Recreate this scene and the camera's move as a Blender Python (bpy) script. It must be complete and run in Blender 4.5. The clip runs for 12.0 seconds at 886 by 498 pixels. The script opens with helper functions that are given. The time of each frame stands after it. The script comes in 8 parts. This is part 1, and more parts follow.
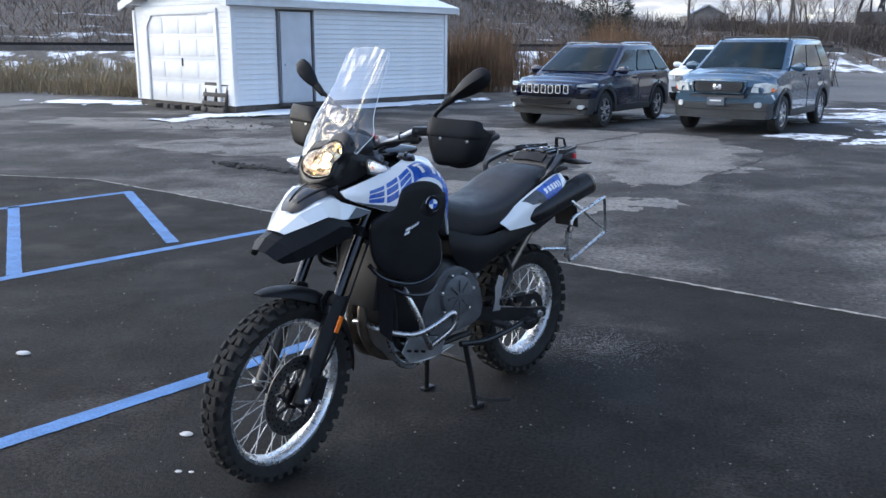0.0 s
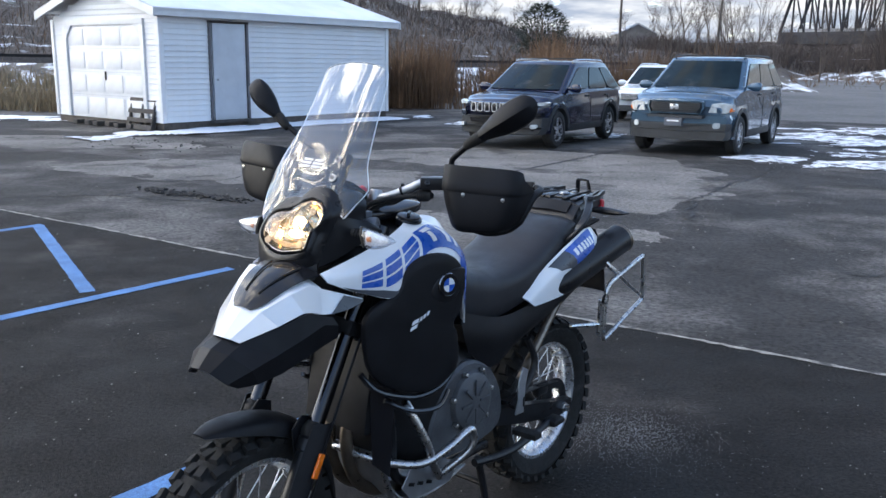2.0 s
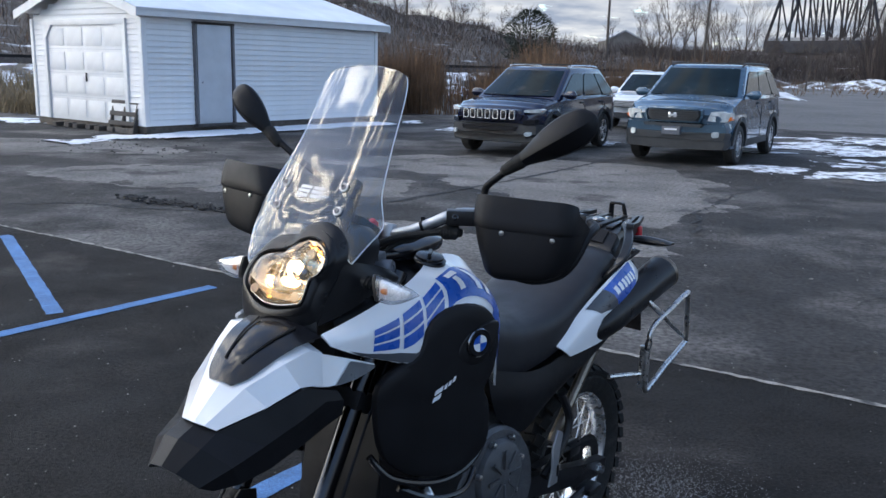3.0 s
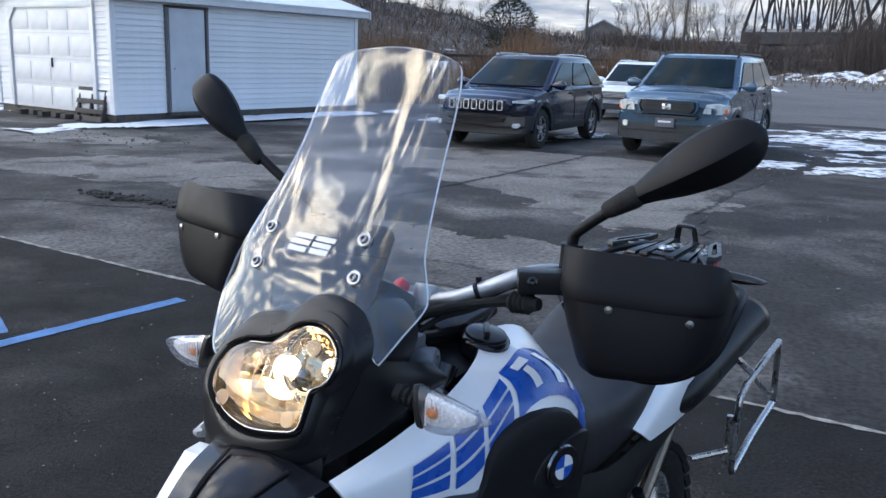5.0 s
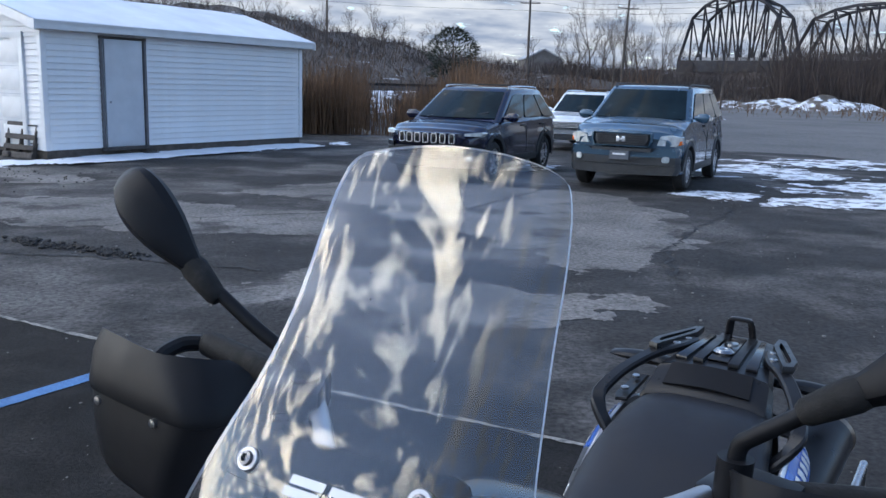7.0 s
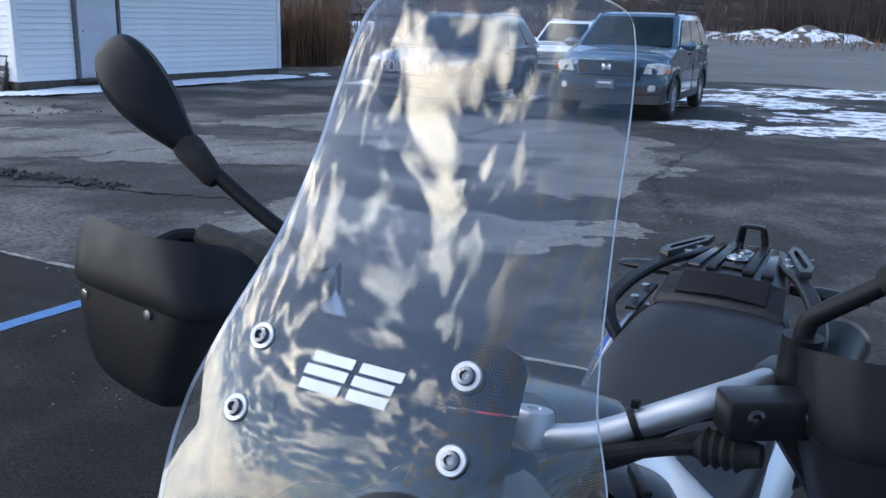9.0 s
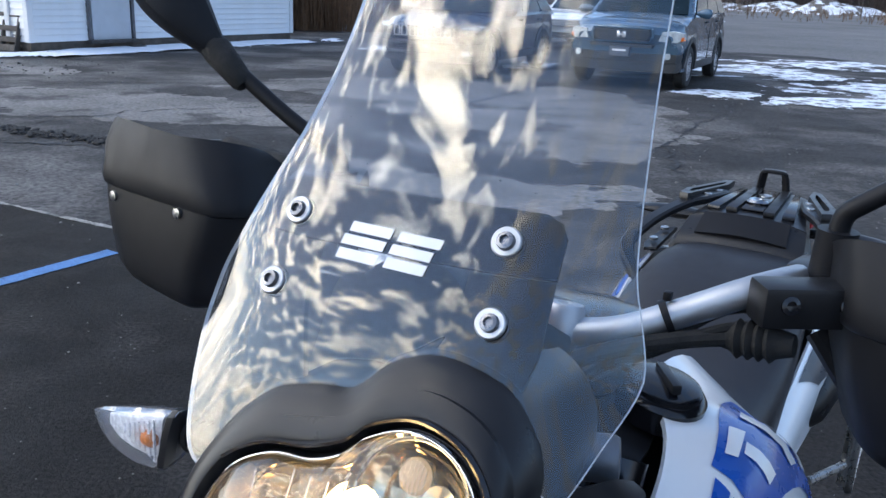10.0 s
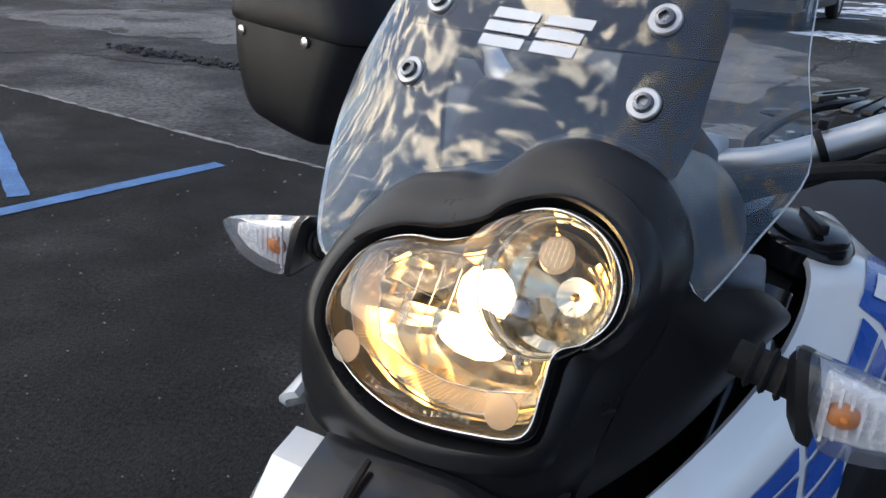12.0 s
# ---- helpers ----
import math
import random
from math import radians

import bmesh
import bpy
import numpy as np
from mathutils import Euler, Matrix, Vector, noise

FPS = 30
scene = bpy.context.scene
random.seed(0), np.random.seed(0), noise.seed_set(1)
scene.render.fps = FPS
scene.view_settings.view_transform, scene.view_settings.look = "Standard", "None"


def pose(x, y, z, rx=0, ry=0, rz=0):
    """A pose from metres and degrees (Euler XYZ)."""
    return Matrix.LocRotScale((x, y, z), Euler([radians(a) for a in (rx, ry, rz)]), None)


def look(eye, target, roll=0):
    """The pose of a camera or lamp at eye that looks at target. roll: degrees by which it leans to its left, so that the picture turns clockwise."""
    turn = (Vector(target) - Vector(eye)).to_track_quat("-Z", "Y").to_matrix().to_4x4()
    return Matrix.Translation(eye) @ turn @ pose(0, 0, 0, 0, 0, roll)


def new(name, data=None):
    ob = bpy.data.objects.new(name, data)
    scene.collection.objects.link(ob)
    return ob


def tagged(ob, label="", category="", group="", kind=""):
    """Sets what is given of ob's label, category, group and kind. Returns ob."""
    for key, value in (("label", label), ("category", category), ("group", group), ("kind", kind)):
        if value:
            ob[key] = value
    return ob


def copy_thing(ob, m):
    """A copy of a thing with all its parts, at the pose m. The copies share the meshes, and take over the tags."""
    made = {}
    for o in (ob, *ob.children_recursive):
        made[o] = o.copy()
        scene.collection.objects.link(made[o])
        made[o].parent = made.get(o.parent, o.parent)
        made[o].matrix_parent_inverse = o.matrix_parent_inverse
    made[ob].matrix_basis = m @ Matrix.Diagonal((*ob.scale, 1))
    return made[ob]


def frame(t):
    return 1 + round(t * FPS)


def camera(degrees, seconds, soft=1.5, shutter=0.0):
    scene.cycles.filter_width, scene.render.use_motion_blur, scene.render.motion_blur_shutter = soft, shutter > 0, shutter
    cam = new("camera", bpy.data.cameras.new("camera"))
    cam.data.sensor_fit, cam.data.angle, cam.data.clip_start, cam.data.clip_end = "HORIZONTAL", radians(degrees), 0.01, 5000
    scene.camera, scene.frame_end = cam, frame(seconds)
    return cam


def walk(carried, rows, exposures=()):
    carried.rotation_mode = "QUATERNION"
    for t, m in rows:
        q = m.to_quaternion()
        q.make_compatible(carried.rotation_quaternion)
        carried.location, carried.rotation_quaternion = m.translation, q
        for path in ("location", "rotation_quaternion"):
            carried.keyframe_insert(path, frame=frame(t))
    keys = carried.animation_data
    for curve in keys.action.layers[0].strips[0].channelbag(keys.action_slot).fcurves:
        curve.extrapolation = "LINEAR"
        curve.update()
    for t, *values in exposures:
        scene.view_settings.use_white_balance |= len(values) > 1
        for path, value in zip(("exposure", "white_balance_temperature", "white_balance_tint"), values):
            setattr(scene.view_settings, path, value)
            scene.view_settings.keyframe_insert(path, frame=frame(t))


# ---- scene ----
cam = camera(54.7, 12.0)
PATH = [
    (0, (0.918, 0.106, 1.63), (0.448, 1.994, 1.165), 0.2),
    (0.5, (0.813, 0.244, 1.63), (0.37, 2.142, 1.183), -0.3),
    (1, (0.727, 0.501, 1.615), (0.318, 2.408, 1.172), -0.3),
    (1.5, (0.618, 0.773, 1.627), (0.224, 2.679, 1.168), 0.3),
    (2, (0.442, 1.028, 1.631), (0.121, 2.954, 1.201), 0.8),
    (2.5, (0.322, 1.251, 1.627), (0.056, 3.189, 1.214), 1.0),
    (3, (0.263, 1.485, 1.626), (-0.025, 3.419, 1.207), 1.4),
    (3.2, (0.25, 1.556, 1.625), (-0.049, 3.486, 1.191), 1.5),
    (4.8, (0.023, 2.073, 1.601), (-0.188, 4.008, 1.142), 1.6),
    (5, (0.032, 2.118, 1.614), (-0.201, 4.055, 1.171), 1.9),
    (5.5, (0.043, 2.262, 1.63), (-0.276, 4.188, 1.193), 1.3),
    (6, (-0.007, 2.389, 1.639), (-0.303, 4.32, 1.213), 1.5),
    (6.5, (-0.096, 2.523, 1.666), (-0.282, 4.478, 1.284), 1.6),
    (6.7, (-0.128, 2.566, 1.677), (-0.275, 4.525, 1.303), 1.7),
    (8.5, (-0.199, 2.69, 1.618), (-0.252, 4.633, 1.145), 1.6),
    (9, (-0.203, 2.69, 1.594), (-0.263, 4.62, 1.071), 1.6),
    (9.5, (-0.208, 2.69, 1.574), (-0.274, 4.61, 1.016), 1.8),
    (10, (-0.22, 2.673, 1.528), (-0.298, 4.583, 0.939), 2.3),
    (10.5, (-0.248, 2.695, 1.467), (-0.345, 4.583, 0.815), 3.0),
    (11, (-0.269, 2.707, 1.44), (-0.389, 4.572, 0.728), 3.3),
    (11.5, (-0.274, 2.715, 1.426), (-0.402, 4.575, 0.702), 3.4),
    (12, (-0.245, 2.658, 1.425), (-0.526, 4.501, 0.7), 3.1),
]
walk(cam, [(t, look(eye, target, roll)) for t, eye, target, roll in PATH], [(0, 0.58, 6520, 10), (1, 0.50, 6540, 10), (2, 0.54, 6540, 10), (3, 0.20, 6420, 10), (5, 0.30, 6350, 10), (6.5, 0.12, 6100, 10), (8.5, 0.06, 5900, 10), (9, 0.20, 5950, 10), (9.5, 0.30, 6080, 10), (10, 0.38, 6200, 10), (10.5, 0.36, 6400, 10), (11, 0.16, 6550, 10), (12, 0.04, 6850, 10)])

# ---- sky and sun ----
SUN_EL, SUN_AZ = radians(33), radians(-92)


def make_world():
    w = bpy.data.worlds.new("winter_sky")
    scene.world = w
    w.use_nodes = True
    nt = w.node_tree
    nt.nodes.clear()
    out = nt.nodes.new("ShaderNodeOutputWorld")
    bg = nt.nodes.new("ShaderNodeBackground")
    sky = nt.nodes.new("ShaderNodeTexSky")
    sky.sky_type, sky.sun_disc, sky.sun_elevation, sky.sun_rotation = "NISHITA", False, SUN_EL, SUN_AZ
    sky.air_density, sky.dust_density, sky.ozone_density = 1.0, 0.2, 2.5
    co = nt.nodes.new("ShaderNodeTexCoord")
    sep = nt.nodes.new("ShaderNodeSeparateXYZ")
    nt.links.new(co.outputs["Generated"], sep.inputs[0])
    # clouds lie on a flat sheet overhead, so they shrink towards the horizon
    add = nt.nodes.new("ShaderNodeMath")
    add.operation, add.inputs[1].default_value = "ADD", 0.16
    nt.links.new(sep.outputs[2], add.inputs[0])
    mx = nt.nodes.new("ShaderNodeMath")
    mx.operation, mx.inputs[1].default_value = "MAXIMUM", 0.05
    nt.links.new(add.outputs[0], mx.inputs[0])
    dv = nt.nodes.new("ShaderNodeVectorMath")
    dv.operation = "DIVIDE"
    cmb = nt.nodes.new("ShaderNodeCombineXYZ")
    for i in range(3):
        nt.links.new(mx.outputs[0], cmb.inputs[i])
    nt.links.new(co.outputs["Generated"], dv.inputs[0])
    nt.links.new(cmb.outputs[0], dv.inputs[1])
    n1 = nt.nodes.new("ShaderNodeTexNoise")
    n1.inputs["Scale"].default_value, n1.inputs["Detail"].default_value, n1.inputs["Roughness"].default_value = 8.2, 8, 0.56
    n1.inputs["Distortion"].default_value = 0.25
    nt.links.new(dv.outputs[0], n1.inputs["Vector"])
    rp = nt.nodes.new("ShaderNodeValToRGB")
    rp.color_ramp.elements[0].position, rp.color_ramp.elements[0].color = 0.50, (0, 0, 0, 1)
    rp.color_ramp.elements[1].position, rp.color_ramp.elements[1].color = 0.60, (1, 1, 1, 1)
    low = nt.nodes.new("ShaderNodeMapRange")
    for q, val in (("From Min", 0.09), ("From Max", 0.19), ("To Min", 0.24), ("To Max", 0.0)):
        low.inputs[q].default_value = val
    nt.links.new(sep.outputs[2], low.inputs["Value"])
    bank = nt.nodes.new("ShaderNodeMath")
    bank.operation = "ADD"
    nt.links.new(n1.outputs[0], bank.inputs[0])
    nt.links.new(low.outputs[0], bank.inputs[1])
    nt.links.new(bank.outputs[0], rp.inputs[0])
    n2 = nt.nodes.new("ShaderNodeTexNoise")
    n2.inputs["Scale"].default_value, n2.inputs["Detail"].default_value = 3.1, 5
    nt.links.new(dv.outputs[0], n2.inputs["Vector"])
    tone = nt.nodes.new("ShaderNodeValToRGB")
    tone.color_ramp.elements[0].position, tone.color_ramp.elements[0].color = 0.36, (4.8, 5.6, 7.1, 1)
    tone.color_ramp.elements[1].position, tone.color_ramp.elements[1].color = 0.62, (10.6, 10.8, 11.0, 1)
    nt.links.new(n2.outputs[0], tone.inputs[0])
    mix = nt.nodes.new("ShaderNodeMix")
    mix.data_type = "RGBA"
    nt.links.new(rp.outputs[0], mix.inputs["Factor"])
    up = nt.nodes.new("ShaderNodeVectorMath")
    up.operation = "SCALE"
    up.inputs["Scale"].default_value = 3.4
    nt.links.new(sky.outputs[0], up.inputs[0])
    nt.links.new(up.outputs[0], mix.inputs[6])
    nt.links.new(mix.outputs[2], bg.inputs["Color"])
    # clouds shine brighter towards the sun
    sd = Vector((math.sin(SUN_AZ) * math.cos(SUN_EL), math.cos(SUN_AZ) * math.cos(SUN_EL), math.sin(SUN_EL)))
    dt = nt.nodes.new("ShaderNodeVectorMath")
    dt.operation, dt.inputs[1].default_value = "DOT_PRODUCT", sd
    nt.links.new(co.outputs["Generated"], dt.inputs[0])
    br = nt.nodes.new("ShaderNodeMapRange")
    br.interpolation_type = "SMOOTHSTEP"
    for q, val in (("From Min", 0.64), ("From Max", 1.0), ("To Min", 0.0), ("To Max", 1.0)):
        br.inputs[q].default_value = val
    nt.links.new(dt.outputs["Value"], br.inputs["Value"])
    warm = nt.nodes.new("ShaderNodeMix")
    warm.data_type = "RGBA"
    warm.inputs[6].default_value, warm.inputs[7].default_value = (0.80, 0.80, 0.80, 1), (13.0, 11.4, 9.0, 1)
    nt.links.new(br.outputs[0], warm.inputs["Factor"])
    lit = nt.nodes.new("ShaderNodeVectorMath")
    lit.operation = "MULTIPLY"
    nt.links.new(tone.outputs[0], lit.inputs[0])
    nt.links.new(warm.outputs[2], lit.inputs[1])
    nt.links.new(lit.outputs[0], mix.inputs[7])
    bg.inputs["Strength"].default_value = 0.09
    nt.links.new(bg.outputs[0], out.inputs["Surface"])


make_world()
sun = new("sun", bpy.data.lights.new("sun", "SUN"))
sun.data.energy, sun.data.angle, sun.data.color = 0.25, radians(115), (1.0, 0.93, 0.82)
sun.matrix_world = look((0, 0, 0), (-math.sin(SUN_AZ) * math.cos(SUN_EL), -math.cos(SUN_AZ) * math.cos(SUN_EL), -math.sin(SUN_EL)))

# ---- materials ----


def mat(name, color, rough=0.6, metal=0.0, vary=0.15, scale=8.0, fine=0.0, fine_scale=200.0, bump=0.0, bump_scale=60.0, coat=0.0, spec=0.5, tint=None, tint_at=(0.5, 0.75), tint_scale=3.0, each=0.0, rvary=0.1):
    """A surface with large and small variation, relief, and an optional second tint in patches."""
    m = bpy.data.materials.new(name)
    m.use_nodes = True
    nt = m.node_tree
    b = nt.nodes["Principled BSDF"]
    b.inputs["Roughness"].default_value, b.inputs["Metallic"].default_value = rough, metal
    b.inputs["Coat Weight"].default_value, b.inputs["Specular IOR Level"].default_value = coat, spec
    b.inputs["Coat Roughness"].default_value = 0.05
    co = nt.nodes.new("ShaderNodeTexCoord")

    def noise_node(s, detail=5, rgh=0.55):
        n = nt.nodes.new("ShaderNodeTexNoise")
        n.inputs["Scale"].default_value, n.inputs["Detail"].default_value, n.inputs["Roughness"].default_value = s, detail, rgh
        nt.links.new(co.outputs["Object"], n.inputs["Vector"])
        return n

    def ramp(src, a, c):
        r = nt.nodes.new("ShaderNodeMapRange")
        r.inputs["From Min"].default_value, r.inputs["From Max"].default_value = 0.3, 0.7
        r.inputs["To Min"].default_value, r.inputs["To Max"].default_value = a, c
        nt.links.new(src, r.inputs["Value"])
        return r.outputs[0]

    def times(col, fac):
        v = nt.nodes.new("ShaderNodeVectorMath")
        v.operation = "SCALE"
        nt.links.new(col, v.inputs[0])
        nt.links.new(fac, v.inputs["Scale"])
        return v.outputs[0]

    rgb = nt.nodes.new("ShaderNodeRGB")
    rgb.outputs[0].default_value = (*color, 1)
    col = rgb.outputs[0]
    if tint:
        n = noise_node(tint_scale, 8, 0.6)
        r = nt.nodes.new("ShaderNodeMapRange")
        r.interpolation_type = "SMOOTHSTEP"
        r.inputs["From Min"].default_value, r.inputs["From Max"].default_value = tint_at
        nt.links.new(n.outputs[0], r.inputs["Value"])
        mx = nt.nodes.new("ShaderNodeMix")
        mx.data_type = "RGBA"
        mx.inputs[7].default_value = (*tint, 1)
        nt.links.new(r.outputs[0], mx.inputs["Factor"])
        nt.links.new(col, mx.inputs[6])
        col = mx.outputs[2]
    big = noise_node(scale)
    if vary:
        col = times(col, ramp(big.outputs[0], 1 - vary, 1 + vary))
    if fine:
        col = times(col, ramp(noise_node(fine_scale, 3, 0.7).outputs[0], 1 - fine, 1 + fine))
    if each:
        oi = nt.nodes.new("ShaderNodeObjectInfo")
        r = nt.nodes.new("ShaderNodeMapRange")
        r.inputs["To Min"].default_value, r.inputs["To Max"].default_value = 1 - each, 1 + each
        nt.links.new(oi.outputs["Random"], r.inputs["Value"])
        col = times(col, r.outputs[0])
    nt.links.new(col, b.inputs["Base Color"])
    if rvary:
        nt.links.new(ramp(noise_node(scale * 2.3).outputs[0], max(0.02, rough - rvary), min(1, rough + rvary)), b.inputs["Roughness"])
    if bump:
        bp = nt.nodes.new("ShaderNodeBump")
        bp.inputs["Strength"].default_value, bp.inputs["Distance"].default_value = bump, 0.01
        nt.links.new(noise_node(bump_scale, 4, 0.65).outputs[0], bp.inputs["Height"])
        nt.links.new(bp.outputs[0], b.inputs["Normal"])
    return m


def glass(name, color=(1, 1, 1), gloss=0.05, rise=4.0, rough=0.0, clear=0.85, haze=0.0):
    """A thin pane: clear, with gloss that grows at grazing angles."""
    m = bpy.data.materials.new(name)
    m.use_nodes = True
    nt = m.node_tree
    nt.nodes.clear()
    out = nt.nodes.new("ShaderNodeOutputMaterial")
    tr = nt.nodes.new("ShaderNodeBsdfTransparent")
    tr.inputs[0].default_value = (*[c * clear for c in color], 1)
    gl = nt.nodes.new("ShaderNodeBsdfGlossy")
    gl.inputs["Roughness"].default_value = rough
    lw = nt.nodes.new("ShaderNodeLayerWeight")
    lw.inputs["Blend"].default_value = 0.5
    pw = nt.nodes.new("ShaderNodeMath")
    pw.operation, pw.inputs[1].default_value = "POWER", rise
    nt.links.new(lw.outputs["Facing"], pw.inputs[0])
    ma = nt.nodes.new("ShaderNodeMath")
    ma.operation, ma.use_clamp = "MULTIPLY_ADD", True
    ma.inputs[1].default_value, ma.inputs[2].default_value = 1 - gloss, gloss
    nt.links.new(pw.outputs[0], ma.inputs[0])
    mx = nt.nodes.new("ShaderNodeMixShader")
    nt.links.new(ma.outputs[0], mx.inputs[0])
    base = tr.outputs[0]
    if haze:
        tl = nt.nodes.new("ShaderNodeBsdfTranslucent")
        tl.inputs[0].default_value = (*color, 1)
        hz = nt.nodes.new("ShaderNodeMixShader")
        hz.inputs[0].default_value = haze
        nt.links.new(base, hz.inputs[1])
        nt.links.new(tl.outputs[0], hz.inputs[2])
        base = hz.outputs[0]
    nt.links.new(base, mx.inputs[1])
    nt.links.new(gl.outputs[0], mx.inputs[2])
    nt.links.new(mx.outputs[0], out.inputs["Surface"])
    return m


def glow(name, color, strength):
    m = bpy.data.materials.new(name)
    m.use_nodes = True
    b = m.node_tree.nodes["Principled BSDF"]
    b.inputs["Base Color"].default_value = (*color, 1)
    b.inputs["Emission Color"].default_value = (*color, 1)
    b.inputs["Emission Strength"].default_value = strength
    return m


BLACK_PLASTIC = mat("black_textured_plastic", (0.0095, 0.0095, 0.0108), 0.47, vary=0.25, scale=9, spec=0.16, bump=0.04, bump_scale=600, rvary=0.08)
SATIN_BLACK = mat("satin_black_paint", (0.0115, 0.0115, 0.0128), 0.34, vary=0.2, scale=12, spec=0.30, rvary=0.08)
GLOSS_BLACK = mat("gloss_black_plastic", (0.010, 0.010, 0.012), 0.16, vary=0.1, scale=10, rvary=0.05)
RUBBER = mat("tyre_rubber", (0.014, 0.0135, 0.013), 0.8, spec=0.3, vary=0.3, scale=18, bump=0.25, bump_scale=260, tint=(0.06, 0.055, 0.05), tint_at=(0.55, 0.8), tint_scale=14)
VINYL = mat("black_seat_vinyl", (0.018, 0.018, 0.021), 0.46, vary=0.15, scale=5, spec=0.32, bump=0.07, bump_scale=450)
WHITE_PAINT = mat("white_bike_paint", (0.78, 0.79, 0.80), 0.22, vary=0.05, scale=4, coat=0.6, rvary=0.06, tint=(0.60, 0.59, 0.57), tint_at=(0.62, 0.9), tint_scale=16)
BLUE_DECAL = mat("blue_decal", (0.015, 0.09, 0.42), 0.3, vary=0.15, scale=20, coat=0.4)
GREY_DECAL = mat("dark_grey_decal", (0.055, 0.06, 0.07), 0.35, vary=0.15, scale=20)
SILVER_DECAL = mat("silver_decal", (0.72, 0.73, 0.75), 0.4, vary=0.08, scale=20)
STEEL = mat("brushed_steel", (0.52, 0.52, 0.52), 0.3, 1.0, vary=0.15, scale=30, fine=0.1, fine_scale=300)
FORK_CHROME = mat("dark_fork_chrome", (0.04, 0.042, 0.047), 0.17, 1.0, vary=0.1, scale=20, rvary=0.05)
CHROME = mat("chrome_tube", (0.26, 0.27, 0.29), 0.16, 1.0, vary=0.1, scale=20, rvary=0.05)
ALLOY = mat("bead_blasted_alloy", (0.44, 0.45, 0.47), 0.42, 0.85, vary=0.12, scale=20, bump=0.1, bump_scale=500)
RIM_ALLOY = mat("bright_rim_alloy", (0.74, 0.75, 0.77), 0.28, 0.9, vary=0.1, scale=15)
ENGINE_GREY = mat("grey_engine_casting", (0.085, 0.089, 0.096), 0.45, 0.4, vary=0.25, scale=14, bump=0.3, bump_scale=240)
DARK_METAL = mat("dark_metal", (0.011, 0.011, 0.012), 0.45, 0.1, spec=0.25, vary=0.3, scale=16)
ROTOR = mat("brake_rotor_steel", (0.16, 0.155, 0.15), 0.34, 0.9, vary=0.2, scale=30)
ORANGE = mat("orange_reflector", (0.85, 0.17, 0.01), 0.25, vary=0.1, scale=60, coat=0.5)
RED = mat("red_plastic", (0.55, 0.02, 0.03), 0.35, vary=0.15, scale=30)
MIRROR = mat("mirror_glass", (0.8, 0.82, 0.84), 0.02, 1.0, vary=0, rvary=0)
CLEAR_SCREEN = glass("clear_screen", (0.97, 0.985, 1.0), 0.088, 3.6, 0.0, 0.95)
CLEAR_BACK = glass("clear_screen_back", (0.99, 0.995, 1.0), 0.0, 6.0, 0.0, 0.98)
LENS = glass("clear_lens", (0.98, 0.98, 0.97), 0.05, 4.0, 0.02, 0.95, 0.03)
FROST = glass("frosted_lens", (0.95, 0.92, 0.86), 0.06, 4.0, 0.2, 0.8, 0.45)

# ---- modelling tools ----


def obj(name, bm, material, parent=None, label="", smooth=35):
    """Links a bmesh as one mesh object; parts get a parent."""
    me = bpy.data.meshes.new(name)
    bmesh.ops.recalc_face_normals(bm, faces=bm.faces)
    if smooth:
        for f in bm.faces:
            f.smooth = True
        lim = radians(smooth)
        for e in bm.edges:
            if len(e.link_faces) == 2 and e.link_faces[0].normal.angle(e.link_faces[1].normal, 0) > lim:
                e.smooth = False
    bm.to_mesh(me)
    bm.free()
    for m in material if isinstance(material, (list, tuple)) else [material]:
        me.materials.append(m)
    ob = new(name, me)
    if parent:
        ob.parent = parent
    if label:
        tagged(ob, label)
    return ob


def part(name, bm, material, parent, label="", smooth=35):
    return obj(name, bm, material, parent, label, smooth)


def twin(ob, parent=None):
    """Another object on the same mesh."""
    o = ob.copy()
    scene.collection.objects.link(o)
    o.parent = parent or ob.parent
    return o


def empty(name, m, label, category, group="", kind=""):
    ob = new(name)
    ob.matrix_world = m
    return tagged(ob, label, category, group, kind)


def curve3(pts, n=6, closed=False):
    """Points along a smooth curve through pts."""
    p = [Vector(q) for q in pts]
    k = len(p)
    out = []
    for i in range(k if closed else k - 1):
        a, b, c, d = (p[(i - 1) % k], p[i], p[(i + 1) % k], p[(i + 2) % k]) if closed else (p[max(i - 1, 0)], p[i], p[i + 1], p[min(i + 2, k - 1)])
        for j in range(n):
            t = j / n
            out.append(0.5 * (2 * b + (c - a) * t + (2 * a - 5 * b + 4 * c - d) * t * t + (3 * b - a - 3 * c + d) * t ** 3))
    if not closed:
        out.append(p[-1])
    return out


def skin(bm, rings, closed=True, caps=True):
    vs = [[bm.verts.new(p) for p in r] for r in rings]
    m = len(vs[0])
    for a, b in zip(vs, vs[1:]):
        for i in range(m if closed else m - 1):
            bm.faces.new((a[i], a[(i + 1) % m], b[(i + 1) % m], b[i]))
    if caps and closed:
        bm.faces.new(vs[0])
        bm.faces.new(vs[-1])
    return bm


